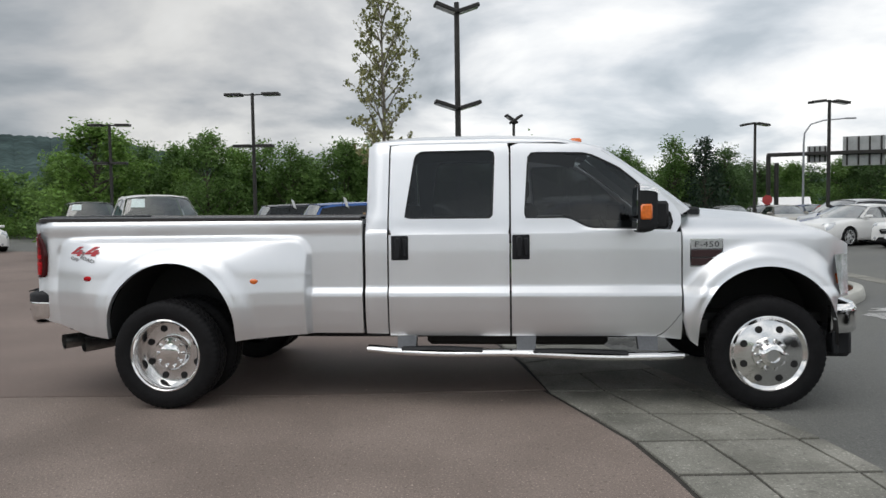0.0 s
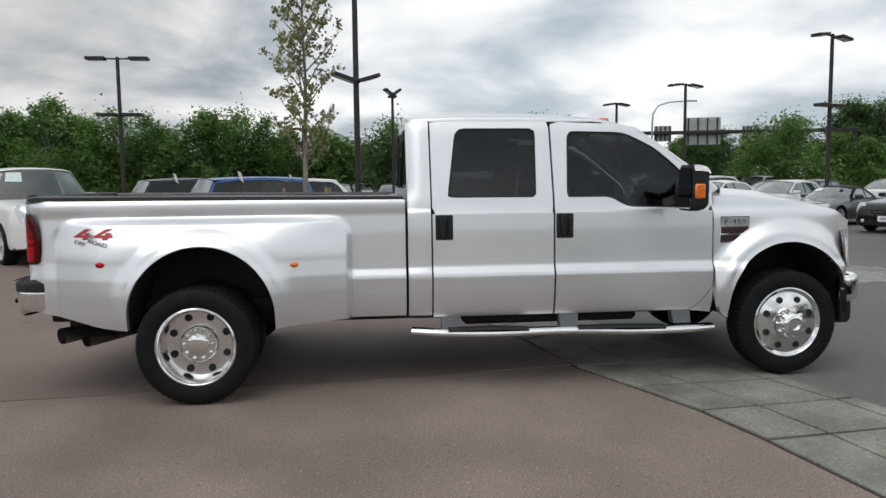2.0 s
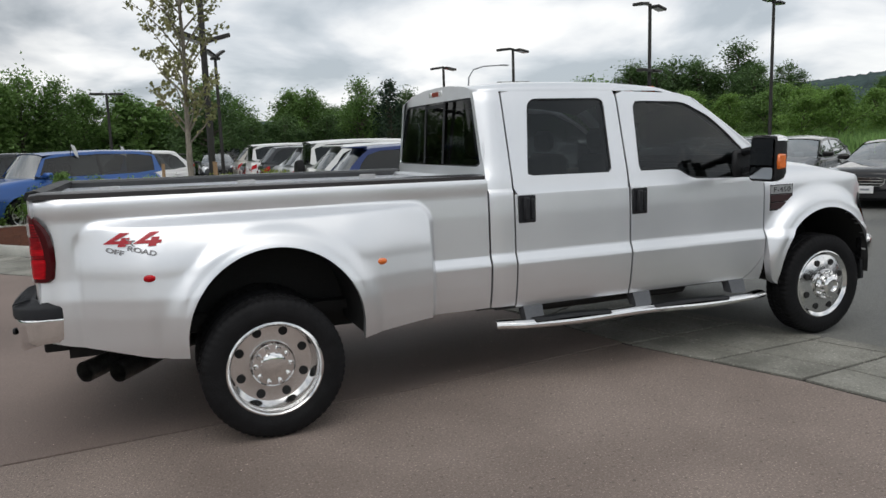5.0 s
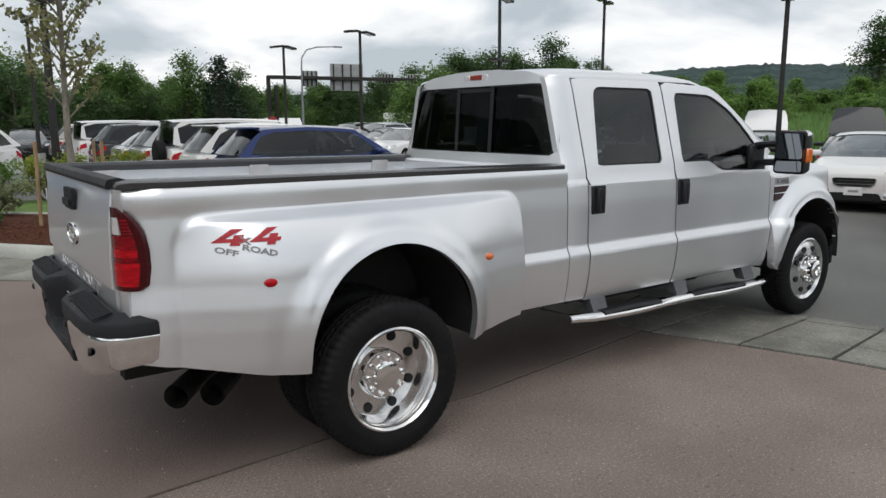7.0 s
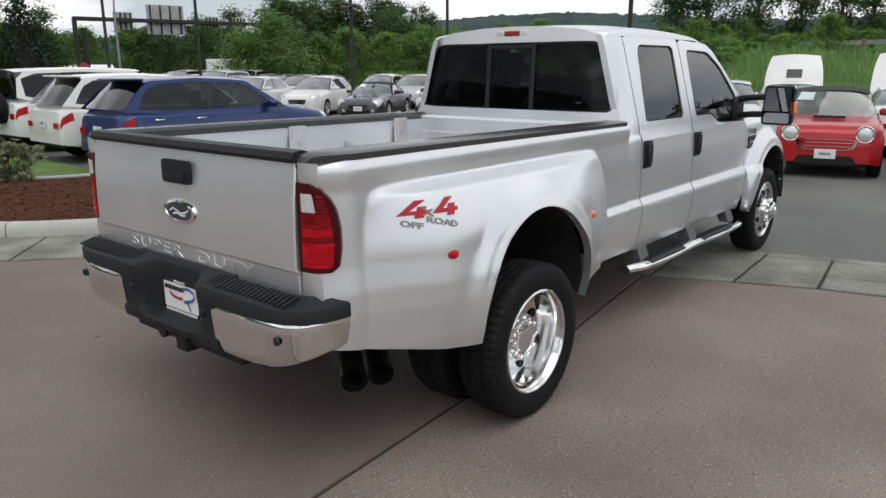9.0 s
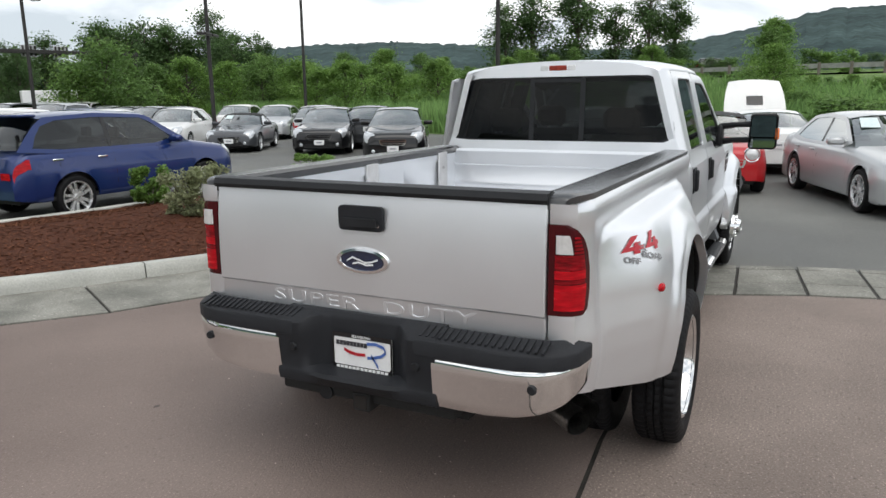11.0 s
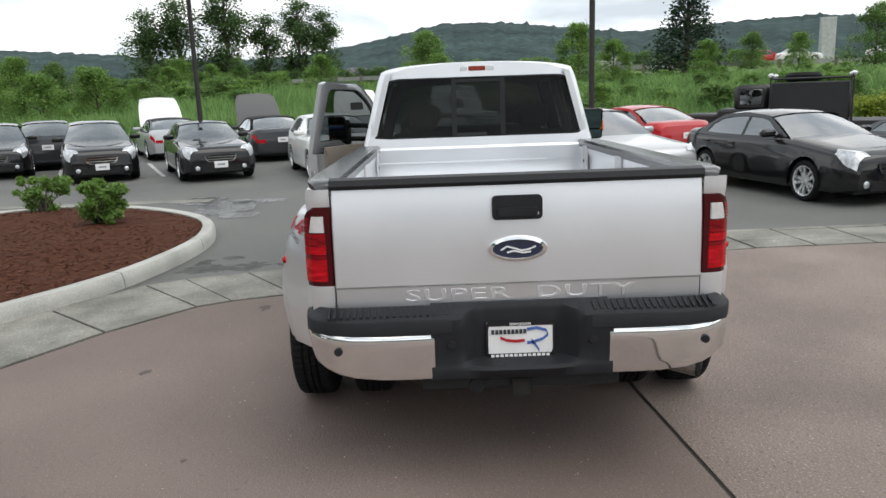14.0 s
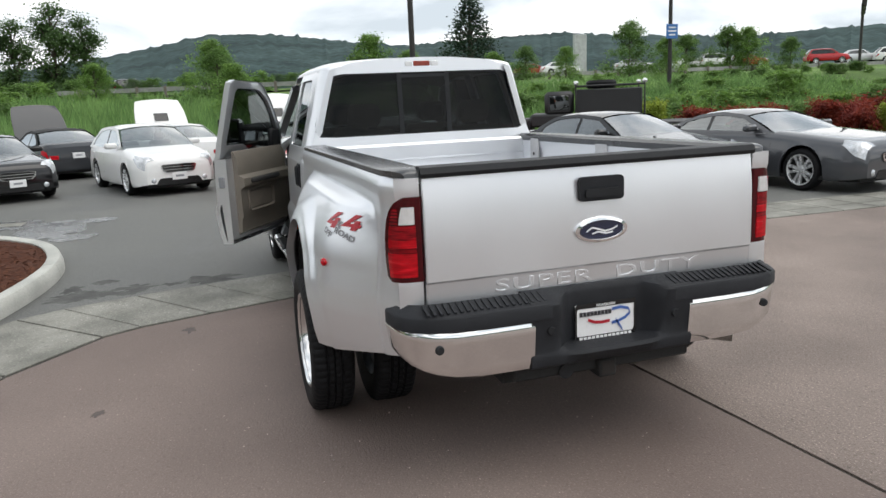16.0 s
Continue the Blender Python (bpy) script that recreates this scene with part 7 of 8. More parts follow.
# belt of trees behind the lot
for i, (x, y, top) in enumerate([(-24.9, 33, 5), (-21.3, 30.6, 6.5), (-23.1, 36.5, 6.1), (-21.8, 37.3, 5.8), (-20.8, 40.1, 6), (-16.7, 35.4, 6.3), (-16.5, 39.9, 5.7), (-15.5, 42.4, 6), (-12.5, 39.2, 5.8), (-12.5, 43.4, 5.2),
                                  (-9, 40.2, 6.1), (-8.2, 42.5, 5.7), (-7.2, 41.0, 6.0), (-5.3, 41.3, 5.8), (-4.1, 43.5, 5.2), (-1.6, 43.7, 5.2), (0.9, 46.2, 4.2), (3.1, 44.2, 5.7), (5.9, 47.5, 5.0), (9.5, 45.6, 5.4), (11.4, 46.2, 4.8)]):
    stand(("scrub0", "scrub2", "green_broad", "tall1", "scrub0")[i % 5], "tree", "leafy green tree behind the parking lot", x, y + 3.0, top * 1.04 + 0.1, random.uniform(0.95, 1.25), group="tree belt")
for k in range(30):
    x = -34 + 1.75 * k
    stand(("scrub0", "bush1", "scrub2")[k % 3] if x < 0 else ("scrub1", "tall0", "scrub1")[k % 3], "tree", "dense undergrowth tree behind the parking lot", x, 47 + 3 * math.sin(k * 2.3) - (0.35 * (-x - 10) if x < -10 else 0), random.uniform(3.6, 4.9), 1.3, group="tree belt")
for x, y, h, k in ((13.2, 43.5, 6.1, "tall1"), (3.3, 42, 5.5, "broad1"), (10.3, 47.4, 5.7, "tall1"), (16.4, 43.6, 5.4, "tall0"), (33.9, 61.8, 6.2, "scrub1"), (31.9, 62.8, 5.6, "scrub0"), (37.7, 59.5, 6.2, "tall0"), (27.5, 62, 5.2, "scrub0"), (22, 62, 5.4, "scrub1"), (17, 60, 5.5, "scrub0")):
    stand(k, "tree", "green tree beyond the parking lot", x, y, h, 1.1, group="trees beyond the lot")
stand("spruce", "spruce", "dark spruce beyond the parking lot", 14.8, 42.2, 6.3, 1.05, cat="tree")
stand("broad0", "tree", "round bright green tree on the grass bank", 25.6, 34.1, 5.2 - land(25.6, 34.1), 1.15)
stand("broad2", "tree", "bright green low tree on the grass bank", 24.6, 35.0, 3.6, 1.3)
for x, y, top in ((56.4, 71, 9.5), (59.2, 68.7, 10.5), (61.8, 66.4, 10.1), (64.9, 63.5, 11.7), (55.5, 51.6, 8.1), (59.5, 70, 9.5), (62.5, 68, 10.2), (58.7, 55.4, 8.1), (52.6, 67.6, 9.6), (54.7, 69, 9.1), (55.9, 67, 9.3), (48, 70, 8.0), (45, 72, 7.4), (42, 74, 7.0), (67, 58, 9)):
    stand(("tall0", "scrub1")[int(x) % 2], "tree", "tall dark tree beyond the highway", x, y, top + 0.3 - land(x, y), 1.0 if int(x) % 2 else 1.3, group="dark trees")
for x, y, top in ((42, 36.6, 5.2), (44.3, 33.9, 5), (47.8, 28.9, 6), (35.4, 43.9, 5.4), (36.9, 42.5, 5.0), (38.5, 40.9, 5.6), (40.6, 38.7, 5.2), (43.2, 7.3, 5), (40.9, 0.5, 5.6), (45.7, 0.7, 6.6), (42.8, -8.9, 6.5), (34.5, -9.1, 4.7), (35, -14.1, 4.5), (33.7, 0, 4.3), (35.1, 20.9, 4.2), (36.3, 18.5, 4.5), (32.6, 24.7, 4.0), (33.6, 23.3, 4.5)):
    stand(("scrub2", "scrub2", "scrub0", "scrub2")[int(x * 3) % 4], "tree", "scrubby green tree on the grass bank", x, y, max(1.6, 0.88 * (top - land(x, y))), 1.15, group="bank trees")
for x, y, top in ((86, 30.2, 13.9), (87.5, 25, 15.6), (88.6, 20.5, 12.0), (89.3, 16.6, 13.8), (89.8, 13.5, 12.4), (84, 33, 12.4)):
    stand("tall0", "poplar", "tall dark poplar beyond the highway", x, y, top + 0.3 - land(x, y), 1.25, group="poplars", cat="tree")
stand("spruce", "spruce", "tall dark spruce beyond the guard rail", 44.7, -16.4, 6.2, 1.45, cat="tree")
for x, y, top in ((42.6, -27.6, 6.6), (43.7, -31.4, 5.5), (56.6, -42.5, 6.8), (54.4, -45.4, 7.3), (53.3, -46.7, 7.1), (50.9, -49.4, 5.9), (50.6, -23.2, 5.6), (49.2, -26, 5.4)):
    stand(("scrub0", "scrub2")[int(x) % 2], "tree", "green tree beyond the highway", x, y, top - land(x, y), 1.2, group="trees beyond the highway")
# woods beyond the far road, a strip of bushes before them, and a thicket behind the reeds
rng = random.Random(17)
for k in range(36):
    a, d = radians(52 + 1.15 * k + rng.uniform(-0.4, 0.4)), rng.uniform(84, 104)
    stand(("scrub1", "tall0", "scrub1", "spruce", "scrub0")[k % 5], "tree", "dark tree in the woods beyond the far road", d * math.cos(a), d * math.sin(a), rng.uniform(4.4, 6.6), rng.uniform(1.3, 1.7) if k % 5 != 3 else 1.0, group="far woods")
for k in range(26):
    a, d = radians(52 + 1.35 * k), 54 + 2.5 * math.sin(k * 1.7)
    stand("bush%d" % (k % 3), "bush", "bright green bush on the strip beyond the lot", d * math.cos(a), d * math.sin(a), rng.uniform(1.1, 1.7), rng.uniform(1.5, 2.2), group="strip bushes", cat="bush")
for k in range(33):
    a, d = radians(11 + 0.95 * k + rng.uniform(-0.4, 0.4)), rng.uniform(50, 84)
    x, y = -4 + d * math.cos(a), d * math.sin(a)
    stand(("scrub2", "scrub0", "broad2", "scrub2", "tall1", "scrub0")[k % 6], "tree", "scrubby green tree in the thicket behind the reeds", x, y, max(1.5, 1.75 + d * math.tan(radians(rng.uniform(1.4, 3.4))) - land(x, y)), rng.uniform(1.0, 1.4), group="bank thicket")
# shrubs over the bank
rng = random.Random(5)
n = 0
while n < 260:
    x, y = rng.uniform(14, 64), rng.uniform(-34, 46)
    s = beyond(x, y)
    if not 4 < s < 22 or (s < 8 and rng.random() < 0.6) or (y > 3 and s < 10):
        continue
    stand("bush%d" % rng.randrange(3), "bush", "green bush on the grass bank", x, y, rng.uniform(0.6, 1.7) if s < 10 or y > 10 else rng.uniform(0.35, 0.65), rng.uniform(1.2, 2.4), group="bank bushes", cat="bush")
    n += 1
for k in range(23, 90):
    a = radians(-52 + 1.25 * k)
    d = 84 + 7 * math.sin(k * 1.9) + 0.25 * abs(k - 40)
    stand(("bush0", "bush1", "broad1", "bush2")[k % 4], "bush", "green bush beyond the highway", -4 + d * math.cos(a), d * math.sin(a), rng.uniform(1.2, 2.4), 1.5, group="far bushes", cat="bush")
# red and lime shrubs along the lawn edge
for kind, x, y, h, w in (("lime_bush", 17.9, -12.9, 1.35, 1.25), ("red_bush", 16.9, -14.1, 1.15, 1.5), ("red_bush", 16.3, -14.5, 1.05, 1.4), ("red_bush", 15.9, -15.2, 1.12, 1.4), ("red_bush", 15.4, -15.9, 1.15, 1.4),
                            ("bush1", 15.0, -16.3, 1.15, 1.3), ("red_bush", 14.4, -16.9, 1.25, 1.2), ("red_bush", 13.7, -17.5, 1.15, 1.2), ("red_bush", 13.2, -17.0, 1.0, 1.3), ("red_bush", 14.6, -19.3, 1.3, 1.3), ("lime_bush", 12.5, -17.6, 1.1, 1.1), ("red_bush", 12.4, -19.6, 1.2, 1.4), ("red_bush", 11.8, -21.5, 1.2, 1.4)):
    stand(kind, "shrub", "clipped lime green shrub" if kind == "lime_bush" else "green leaved shrub on the lawn edge" if kind == "bush1" else "dark red leaved shrub", x, y, h * 1.12, w * 1.0, group="lawn shrubs", cat="shrub")

# reeds and long grass on the bank
GRASS = mat("long_grass", (0.135, 0.265, 0.075), 0.7, vary=0.2, scale=0.5, second=(0.22, 0.36, 0.115), island=0.35, spec=0.25)
r = np.random.RandomState(3)
pts = []
for _ in range(700):
    xx, yy = r.uniform(11, 50, 400), r.uniform(-30, 42, 400)
    for x, y in zip(xx, yy):
        if len(pts) >= 120000:
            break
        s = (x - lerp([(-30, 11.5), (-18, 13.8), (-7, 16.6), (-2, 18.6), (4, 22.5), (11, 26.5), (19, 29.5), (30, 33), (48, 44)], y))
        if 0.3 < s < 6 + 16 * (r.rand() ** 0.85) and (y > -9 or s > 6.5):
            pts.append((x, y))
g = G()
verts, faces = [], []
for x, y in pts:
    s = beyond(x, y)
    hgt, q = r.uniform(0.5, 1.15) * (1 + 0.5 * smooth(-2, 6, y)) * (1 - 0.4 * smooth(7, 15, s)) * (1 - 0.3 * smooth(2, -8, y)), r.uniform(0, math.pi)
    w, lx, ly = 0.017, r.normal(0, 0.16), r.normal(0, 0.16)
    k = len(verts)
    z = land(x, y) - 0.03
    verts += [(x - w * math.cos(q), y - w * math.sin(q), z), (x + w * math.cos(q), y + w * math.sin(q), z), (x + lx * 0.4, y + ly * 0.4, z + hgt * 0.6), (x + lx, y + ly, z + hgt)]
    faces += [(k, k + 1, k + 2), (k + 2, k + 1, k + 3)]
g.v, g.f = verts, faces
tagged(part("long_grass", g, GRASS, normals=False), "long green reeds and grass on the bank", "grass", kind="stuff")


# planter shrubs
def planter_shrub(x, y, h, wide, leaf, label, seed, per=110, size=0.05):
    rg = random.Random(seed)
    t = thing("shrub", label, "shrub", pose(x, y, bed_z(x, y) - 0.02), group="planter shrubs")
    cs, rs = [], []
    for _ in range(34):
        q, z = rg.uniform(0, 6.28), rg.uniform(0.10, 0.95)
        w = 0.5 * wide * (0.55 + 0.6 * math.sin(math.pi * min(1, z * 0.75))) * rg.uniform(0.2, 0.9)
        cs.append((w * math.cos(q), w * math.sin(q), z * h * 0.92))
        rs.append(rg.uniform(0.07, 0.14) * (h + wide) * 0.75)
    g = G()
    leaves(g, cs, rs, int(per * 1.5), size, rg)
    part("crown", g, LEAF[leaf], t, normals=False)
    g = G()
    for c in cs[::2]:
        limb(g, (rg.uniform(-0.05, 0.05), rg.uniform(-0.05, 0.05), 0), c, 0.012, 0.004, rg, 0.03)
    part("trunk", g, BARK, t, normals=False)


planter_shrub(7.55, 6.75, 0.66, 0.80, "fresh", "bright green leafy shrub in the mulch bed", 1)
planter_shrub(5.75, 5.0, 0.66, 0.72, "fresh", "round green shrub in the mulch bed", 2)
planter_shrub(3.6, 5.85, 0.72, 0.95, "pale", "variegated pale green shrub in the mulch bed", 3, 90)
planter_shrub(4.45, 7.6, 0.66, 0.60, "fresh", "green shrub with pink lower leaves", 4)
planter_shrub(1.2, 8.6, 0.62, 0.8, "pale", "variegated pale green shrub in the mulch bed", 5, 90)
planter_shrub(-1.2, 8.3, 0.62, 0.8, "green", "green shrub in the mulch bed", 6)
planter_shrub(-1.6, 9.6, 1.15, 1.7, "green", "large round green shrub in the mulch bed", 7, 160)
planter_shrub(-0.7, 10.2, 0.75, 1.0, "pale", "variegated shrub at the back of the bed", 8, 90)
# clipped hedge beyond the bed
for k in range(7):
    rg = random.Random(60 + k)
    x, y = -3.2 + 0.95 * k, 12.9 + 0.18 * k + (0.9 if k > 4 else 0)
    t = thing("hedge_shrub", "clipped yellow green hedge shrub", "hedge", pose(x, y, 0.0), group="hedge")
    cs = [(rg.uniform(-0.42, 0.42), rg.uniform(-0.3, 0.3), rg.uniform(0.2, 0.95)) for _ in range(22)]
    g = G()
    leaves(g, cs, [0.22] * 22, 90, 0.055, rg)
    part("crown", g, LEAF["lime" if k > 3 else "fresh"], t, normals=False)
    g = G()
    for c in cs[::3]:
        limb(g, (0, 0, -0.05), c, 0.015, 0.005, rg, 0.03)
    part("trunk", g, BARK, t, normals=False)
LAWN = mat("lawn", (0.10, 0.17, 0.035), 0.9, vary=0.3, scale=3, bump=0.6, bump_scale=60)
flat("lawn_strip", [(-4.5, 11.8), (-2.0, 12.0), (0.5, 10.5), (2.2, 9.4), (3.0, 9.6), (3.0, 14.2), (-3.8, 13.6)], 0.03, LAWN, 0.06)
flat("lawn_south", [(14.8, -8.5), (19, -8.5), (17.5, -22), (15, -30), (10.8, -30), (12.8, -18)], 0.02, LAWN, 0.08)

# young staked tree in the bed
rg = random.Random(9)
TX, TY = 0.1, 7.6
tree = thing("young_tree", "slender young tree with sparse leaves, tied to stakes", "tree", pose(TX, TY, bed_z(TX, TY) - 0.03))
g = G()
g.tube([(0, 0, 0), (0.01, 0.01, 0.6), (-0.02, 0.0, 1.3), (0.0, 0.02, 2.2), (0.03, 0.0, 3.2), (0.0, 0.0, 4.2), (0.02, 0, 5.4)], [0.066, 0.056, 0.048, 0.038, 0.028, 0.018, 0.005], 10)
tips = []
for k in range(44):
    z = 1.55 + 3.5 * (k / 44) + rg.uniform(-0.1, 0.1)
    q = k * 2.4 + rg.uniform(-0.3, 0.3)
    ln = (0.95 - 0.13 * abs(z - 2.6)) * rg.uniform(0.6, 1.05)
    tip = (ln * 0.86 * math.cos(q), ln * 0.86 * math.sin(q), z + ln * 1.0)
    base = (0, 0.01, z)
    limb(g, base, tip, 0.016, 0.003, rg, 0.05)
    tips.append((Vector(base), Vector(tip)))
    for _ in range(3):
        u = rg.uniform(0.4, 0.95)
        p = Vector(base).lerp(Vector(tip), u)
        e = p + Vector((rg.uniform(-0.22, 0.22), rg.uniform(-0.22, 0.22), rg.uniform(0.05, 0.3)))
        limb(g, p, e, 0.005, 0.002, rg, 0.02)
        tips.append((p, e))
part("trunk", g, PALEBARK, tree, normals=False)
g = G()
for a, b in tips:
    for _ in range(17):
        p = a.lerp(b, rg.uniform(0.3, 1.05)) + Vector((rg.gauss(0, 0.035), rg.gauss(0, 0.035), rg.gauss(0, 0.035)))
        s = rg.uniform(0.05, 0.095)
        e = Euler((rg.uniform(-1.3, 1.3), rg.uniform(-1.3, 1.3), rg.uniform(0, 6.28))).to_matrix()
        g.add([p + e @ Vector(v) for v in ((-0.5 * s, 0, 0), (0, -0.36 * s, 0.05 * s), (0.55 * s, 0, -0.1 * s), (0, 0.36 * s, 0.05 * s))], [(0, 1, 2, 3)])
part("crown", g, LEAF["young"], tree, normals=False)
WOOD = mat("raw_wood_stake", (0.33, 0.22, 0.12), 0.8, vary=0.2, scale=8, stretch=(1, 1, 0.2), bump=0.3, bump_scale=60)
for dx, dy in ((-0.45, 0.15), (0.38, -0.25), (0.42, 0.5)):
    g = G()
    g.tube([(TX + dx, TY + dy, 0.05), (TX + dx * 0.96, TY + dy, 1.42)], 0.026, 8)
    tagged(part("tree_stake", g, WOOD), "round raw wood stake in the mulch bed", "stake", "tree stakes")

# ---- lamps, gantry, highway, hills ----
DARKMETAL = mat("dark_bronze_metal", (0.035, 0.033, 0.031), 0.5, 0.4, vary=0.2, scale=8)
RAIL = mat("weathered_guard_rail", (0.32, 0.32, 0.31), 0.5, 0.6, vary=0.2, scale=3)
POSTWOOD = mat("grey_wood_post", (0.16, 0.14, 0.12), 0.9, vary=0.3, scale=6)
BILL = mat("sign_back_metal", (0.42, 0.43, 0.43), 0.5, 0.4, vary=0.15, scale=2)
# forest green with distance haze mixed into the base colour, paler and bluer
HAZY_FOREST = mat("far_forest_with_haze", (0.040, 0.068, 0.068), 0.95, vary=0.4, scale=0.02, bump=1.0, bump_scale=0.12, second=(0.064, 0.096, 0.092), detail=10, spec=0.05)


def lamp_post(x, y, top, heads, turn, r=0.065, label="tall dark parking lot lamp with flat heads"):
    """heads: rows of (height below the top, how far each way, tilt)"""
    z = land(x, y)
    t = thing("lamp_post", label, "street lamp", pose(x, y, z, 0, 0, turn), group="lot lamps")
    H = top - z
    g = G()
    g.tube([(0, 0, 0), (0, 0, 0.55)], 0.22, 14)
    part("base", g, KERB, t, "round concrete footing")
    g = G()
    g.tube([(0, 0, 0.5), (0, 0, H)], [r * 1.25, r], 10)
    part("pole", g, DARKMETAL, t)
    for dz, reach, tilt in heads:
        for s in (-1, 1):
            g = G()
            m = Matrix.Translation((s * reach, 0, H - dz + tilt * 0.25)) @ Matrix.Rotation(-s * tilt, 4, "Y")
            g.box(-0.34, 0.34, -0.19, 0.19, -0.06, 0.05, 0.02, m)
            g.tube([(0, 0, H - dz - 0.02), (s * (reach - 0.2), 0, H - dz + tilt * 0.15)], 0.03, 6)
            hd = part("lamp_head", g, DARKMETAL, t)
            g = G()
            g.box(-0.28, 0.28, -0.15, 0.15, -0.066, -0.058, 0.0, m)
            part("lens", g, WHITELENS, hd)


lamp_post(-7.58, 21.67, 6.1, [(0.05, 0.75, 0.0), (2.05, 0.45, 0.0)], 0)
lamp_post(1.0, 14.81, 7.35, [(0.25, 0.32, 0.35), (2.98, 0.34, 0.3)], 15, 0.075)
lamp_post(2.6, 29.3, 5.7, [(0.1, 0.12, 0.6)], 20)
lamp_post(15.0, 33.0, 5.7, [(0.05, 0.42, -0.15)], 12)
lamp_post(16.2, 27.0, 5.95, [(0.05, 0.60, -0.12)], 18)
lamp_post(18.2, 19.2, 6.7, [(0.05, 0.72, -0.12), (2.55, 0.40, 0.0)], 25)
lamp_post(26.0, 20.6, 7.4, [(0.05, 0.6, 0.0)], 25)
lamp_post(19.5, 7.8, 7.9, [(0.05, 0.7, 0.0), (2.6, 0.45, 0.0)], 30)
lamp_post(15.25, -3.85, 8.6, [(0.05, 0.7, 0.0)], 30)
lamp_post(-16, 26, 5.6, [(0.05, 0.6, 0.0), (1.8, 0.4, 0.0)], 10)
lamp_post(-2.2, 36, 4.6, [(0.05, 0.45, 0.0)], 10)
# pole with a blue sign beyond the lawn
x, y = 28.4, -21.0
t = thing("sign_pole", "dark pole with a small blue sign", "street lamp", pose(x, y, land(x, y)))
g = G()
g.tube([(0, 0, 0), (0, 0, 9)], [0.11, 0.08], 10)
part("pole", g, DARKMETAL, t)
g = G()
g.box(-0.04, 0.0, -0.33, 0.33, 2.35, 3.05, 0.01, Matrix.Translation((-0.12, 0, 0)))
sg = part("sign", g, mat("blue_sign", (0.04, 0.15, 0.42), 0.5, vary=0.05), t, "blue sign with pale bars")
g = G()
for z0, w in ((2.85, 0.2), (2.68, 0.24), (2.5, 0.18)):
    g.box(-0.166, -0.16, -w, w, z0, z0 + 0.07)
part("sign_bar", g, WHITE, sg)

# highway on the bank with guard rail
# the rail's distance from the drive by its bearing
REACH = [(-72, 120), (-62, 102), (-47, 82), (-37, 71), (-27, 63), (-16, 57.5), (-9, 56.5), (0, 58), (14, 65), (26, 76), (38, 92), (46, 108)]
road_in = []
a = -70.0
while a < 45:
    d = lerp(REACH, a)
    road_in.append((-4 + d * math.cos(radians(a)), -1 + d * math.sin(radians(a))))
    a += math.degrees(1.95 / d)
g = G()
rows = []
for i, (px, py) in enumerate(road_in):
    a, b = Vector(road_in[max(0, i - 1)]), Vector(road_in[min(len(road_in) - 1, i + 1)])
    t = (b - a).normalized()
    rows.append([(px + t.y * o, py - t.x * o, 2.92 if o < 12 else 2.8) for o in (0.6, 4, 8, 12)])
g.grid(rows)
tagged(part("highway", g, mat("pale_road", (0.22, 0.22, 0.215), 0.8, vary=0.15, scale=0.4), normals=False), kind="structure")
guard = tagged(new("guard_rail"), "weathered steel guard rail on wooden posts along the highway", "guard rail")
g = G()
g.grid([[(px, py, z) for z in (3.22, 3.28, 3.32, 3.36, 3.42, 3.48, 3.54)] for px, py in road_in])
part("rail", g, RAIL, guard, normals=False)
g = G()
g.box(-0.1, 0.1, -0.1, 0.1, 2.3, 3.62, 0.01)
post = part("post", g, POSTWOOD, guard)
for i, (px, py) in enumerate(road_in):
    if i == 0:
        post.matrix_basis = Matrix.Translation((px, py, 0))
    else:
        same(post, Matrix.Translation((px, py, 0)), guard)
for bearing, d, color, kind in ((14, 92, "white", "sedan"), (6, 94, "charcoal", "suv"), (-13, 90, "white", "sedan"), (-23.5, 92, "red", "sedan"), (-25.5, 90, "white", "sedan"), (-31.0, 92, "silver", "sedan"), (-35.2, 96, "white", "sedan"), (-37.0, 93, "white", "suv"), (-38.9, 96, "red", "hatch"),
                                (-44.0, 94, "red", "suv"), (-46.0, 95, "silver", "sedan"), (-48.2, 94, "white", "suv"), (-50.5, 95, "charcoal", "sedan")):
    px, py = -4 + d * math.cos(radians(bearing)), -1 + d * math.sin(radians(bearing))
    car("sedan" if kind == "sedan" else "crossover", WORD[color] + " car standing on the highway", px, py, bearing - 75, kind, color, fine=False, plates=False, group="highway cars", z0=land(px, py) + 0.02)

# sign gantry over the far road
gantry = thing("sign_gantry", "dark steel highway sign gantry seen from behind", "gantry", pose(21.2, 49.6, 0, 0, 0, -13))
g = G()
for o in (0.0, 0.55):
    g.tube([(o, 0, 0), (o, 0, 5.1 if o == 0 else 4.5)], 0.16, 8)
part("post", g, DARKMETAL, gantry)
g = G()
g.box(-0.1, 17.5, -0.22, 0.22, 4.95, 5.22, 0.03)
part("beam", g, DARKMETAL, gantry)
g = G()
g.tube([(17.3, 0, 0), (17.3, 0, 5.1)], 0.16, 8)
part("post", g, DARKMETAL, gantry)
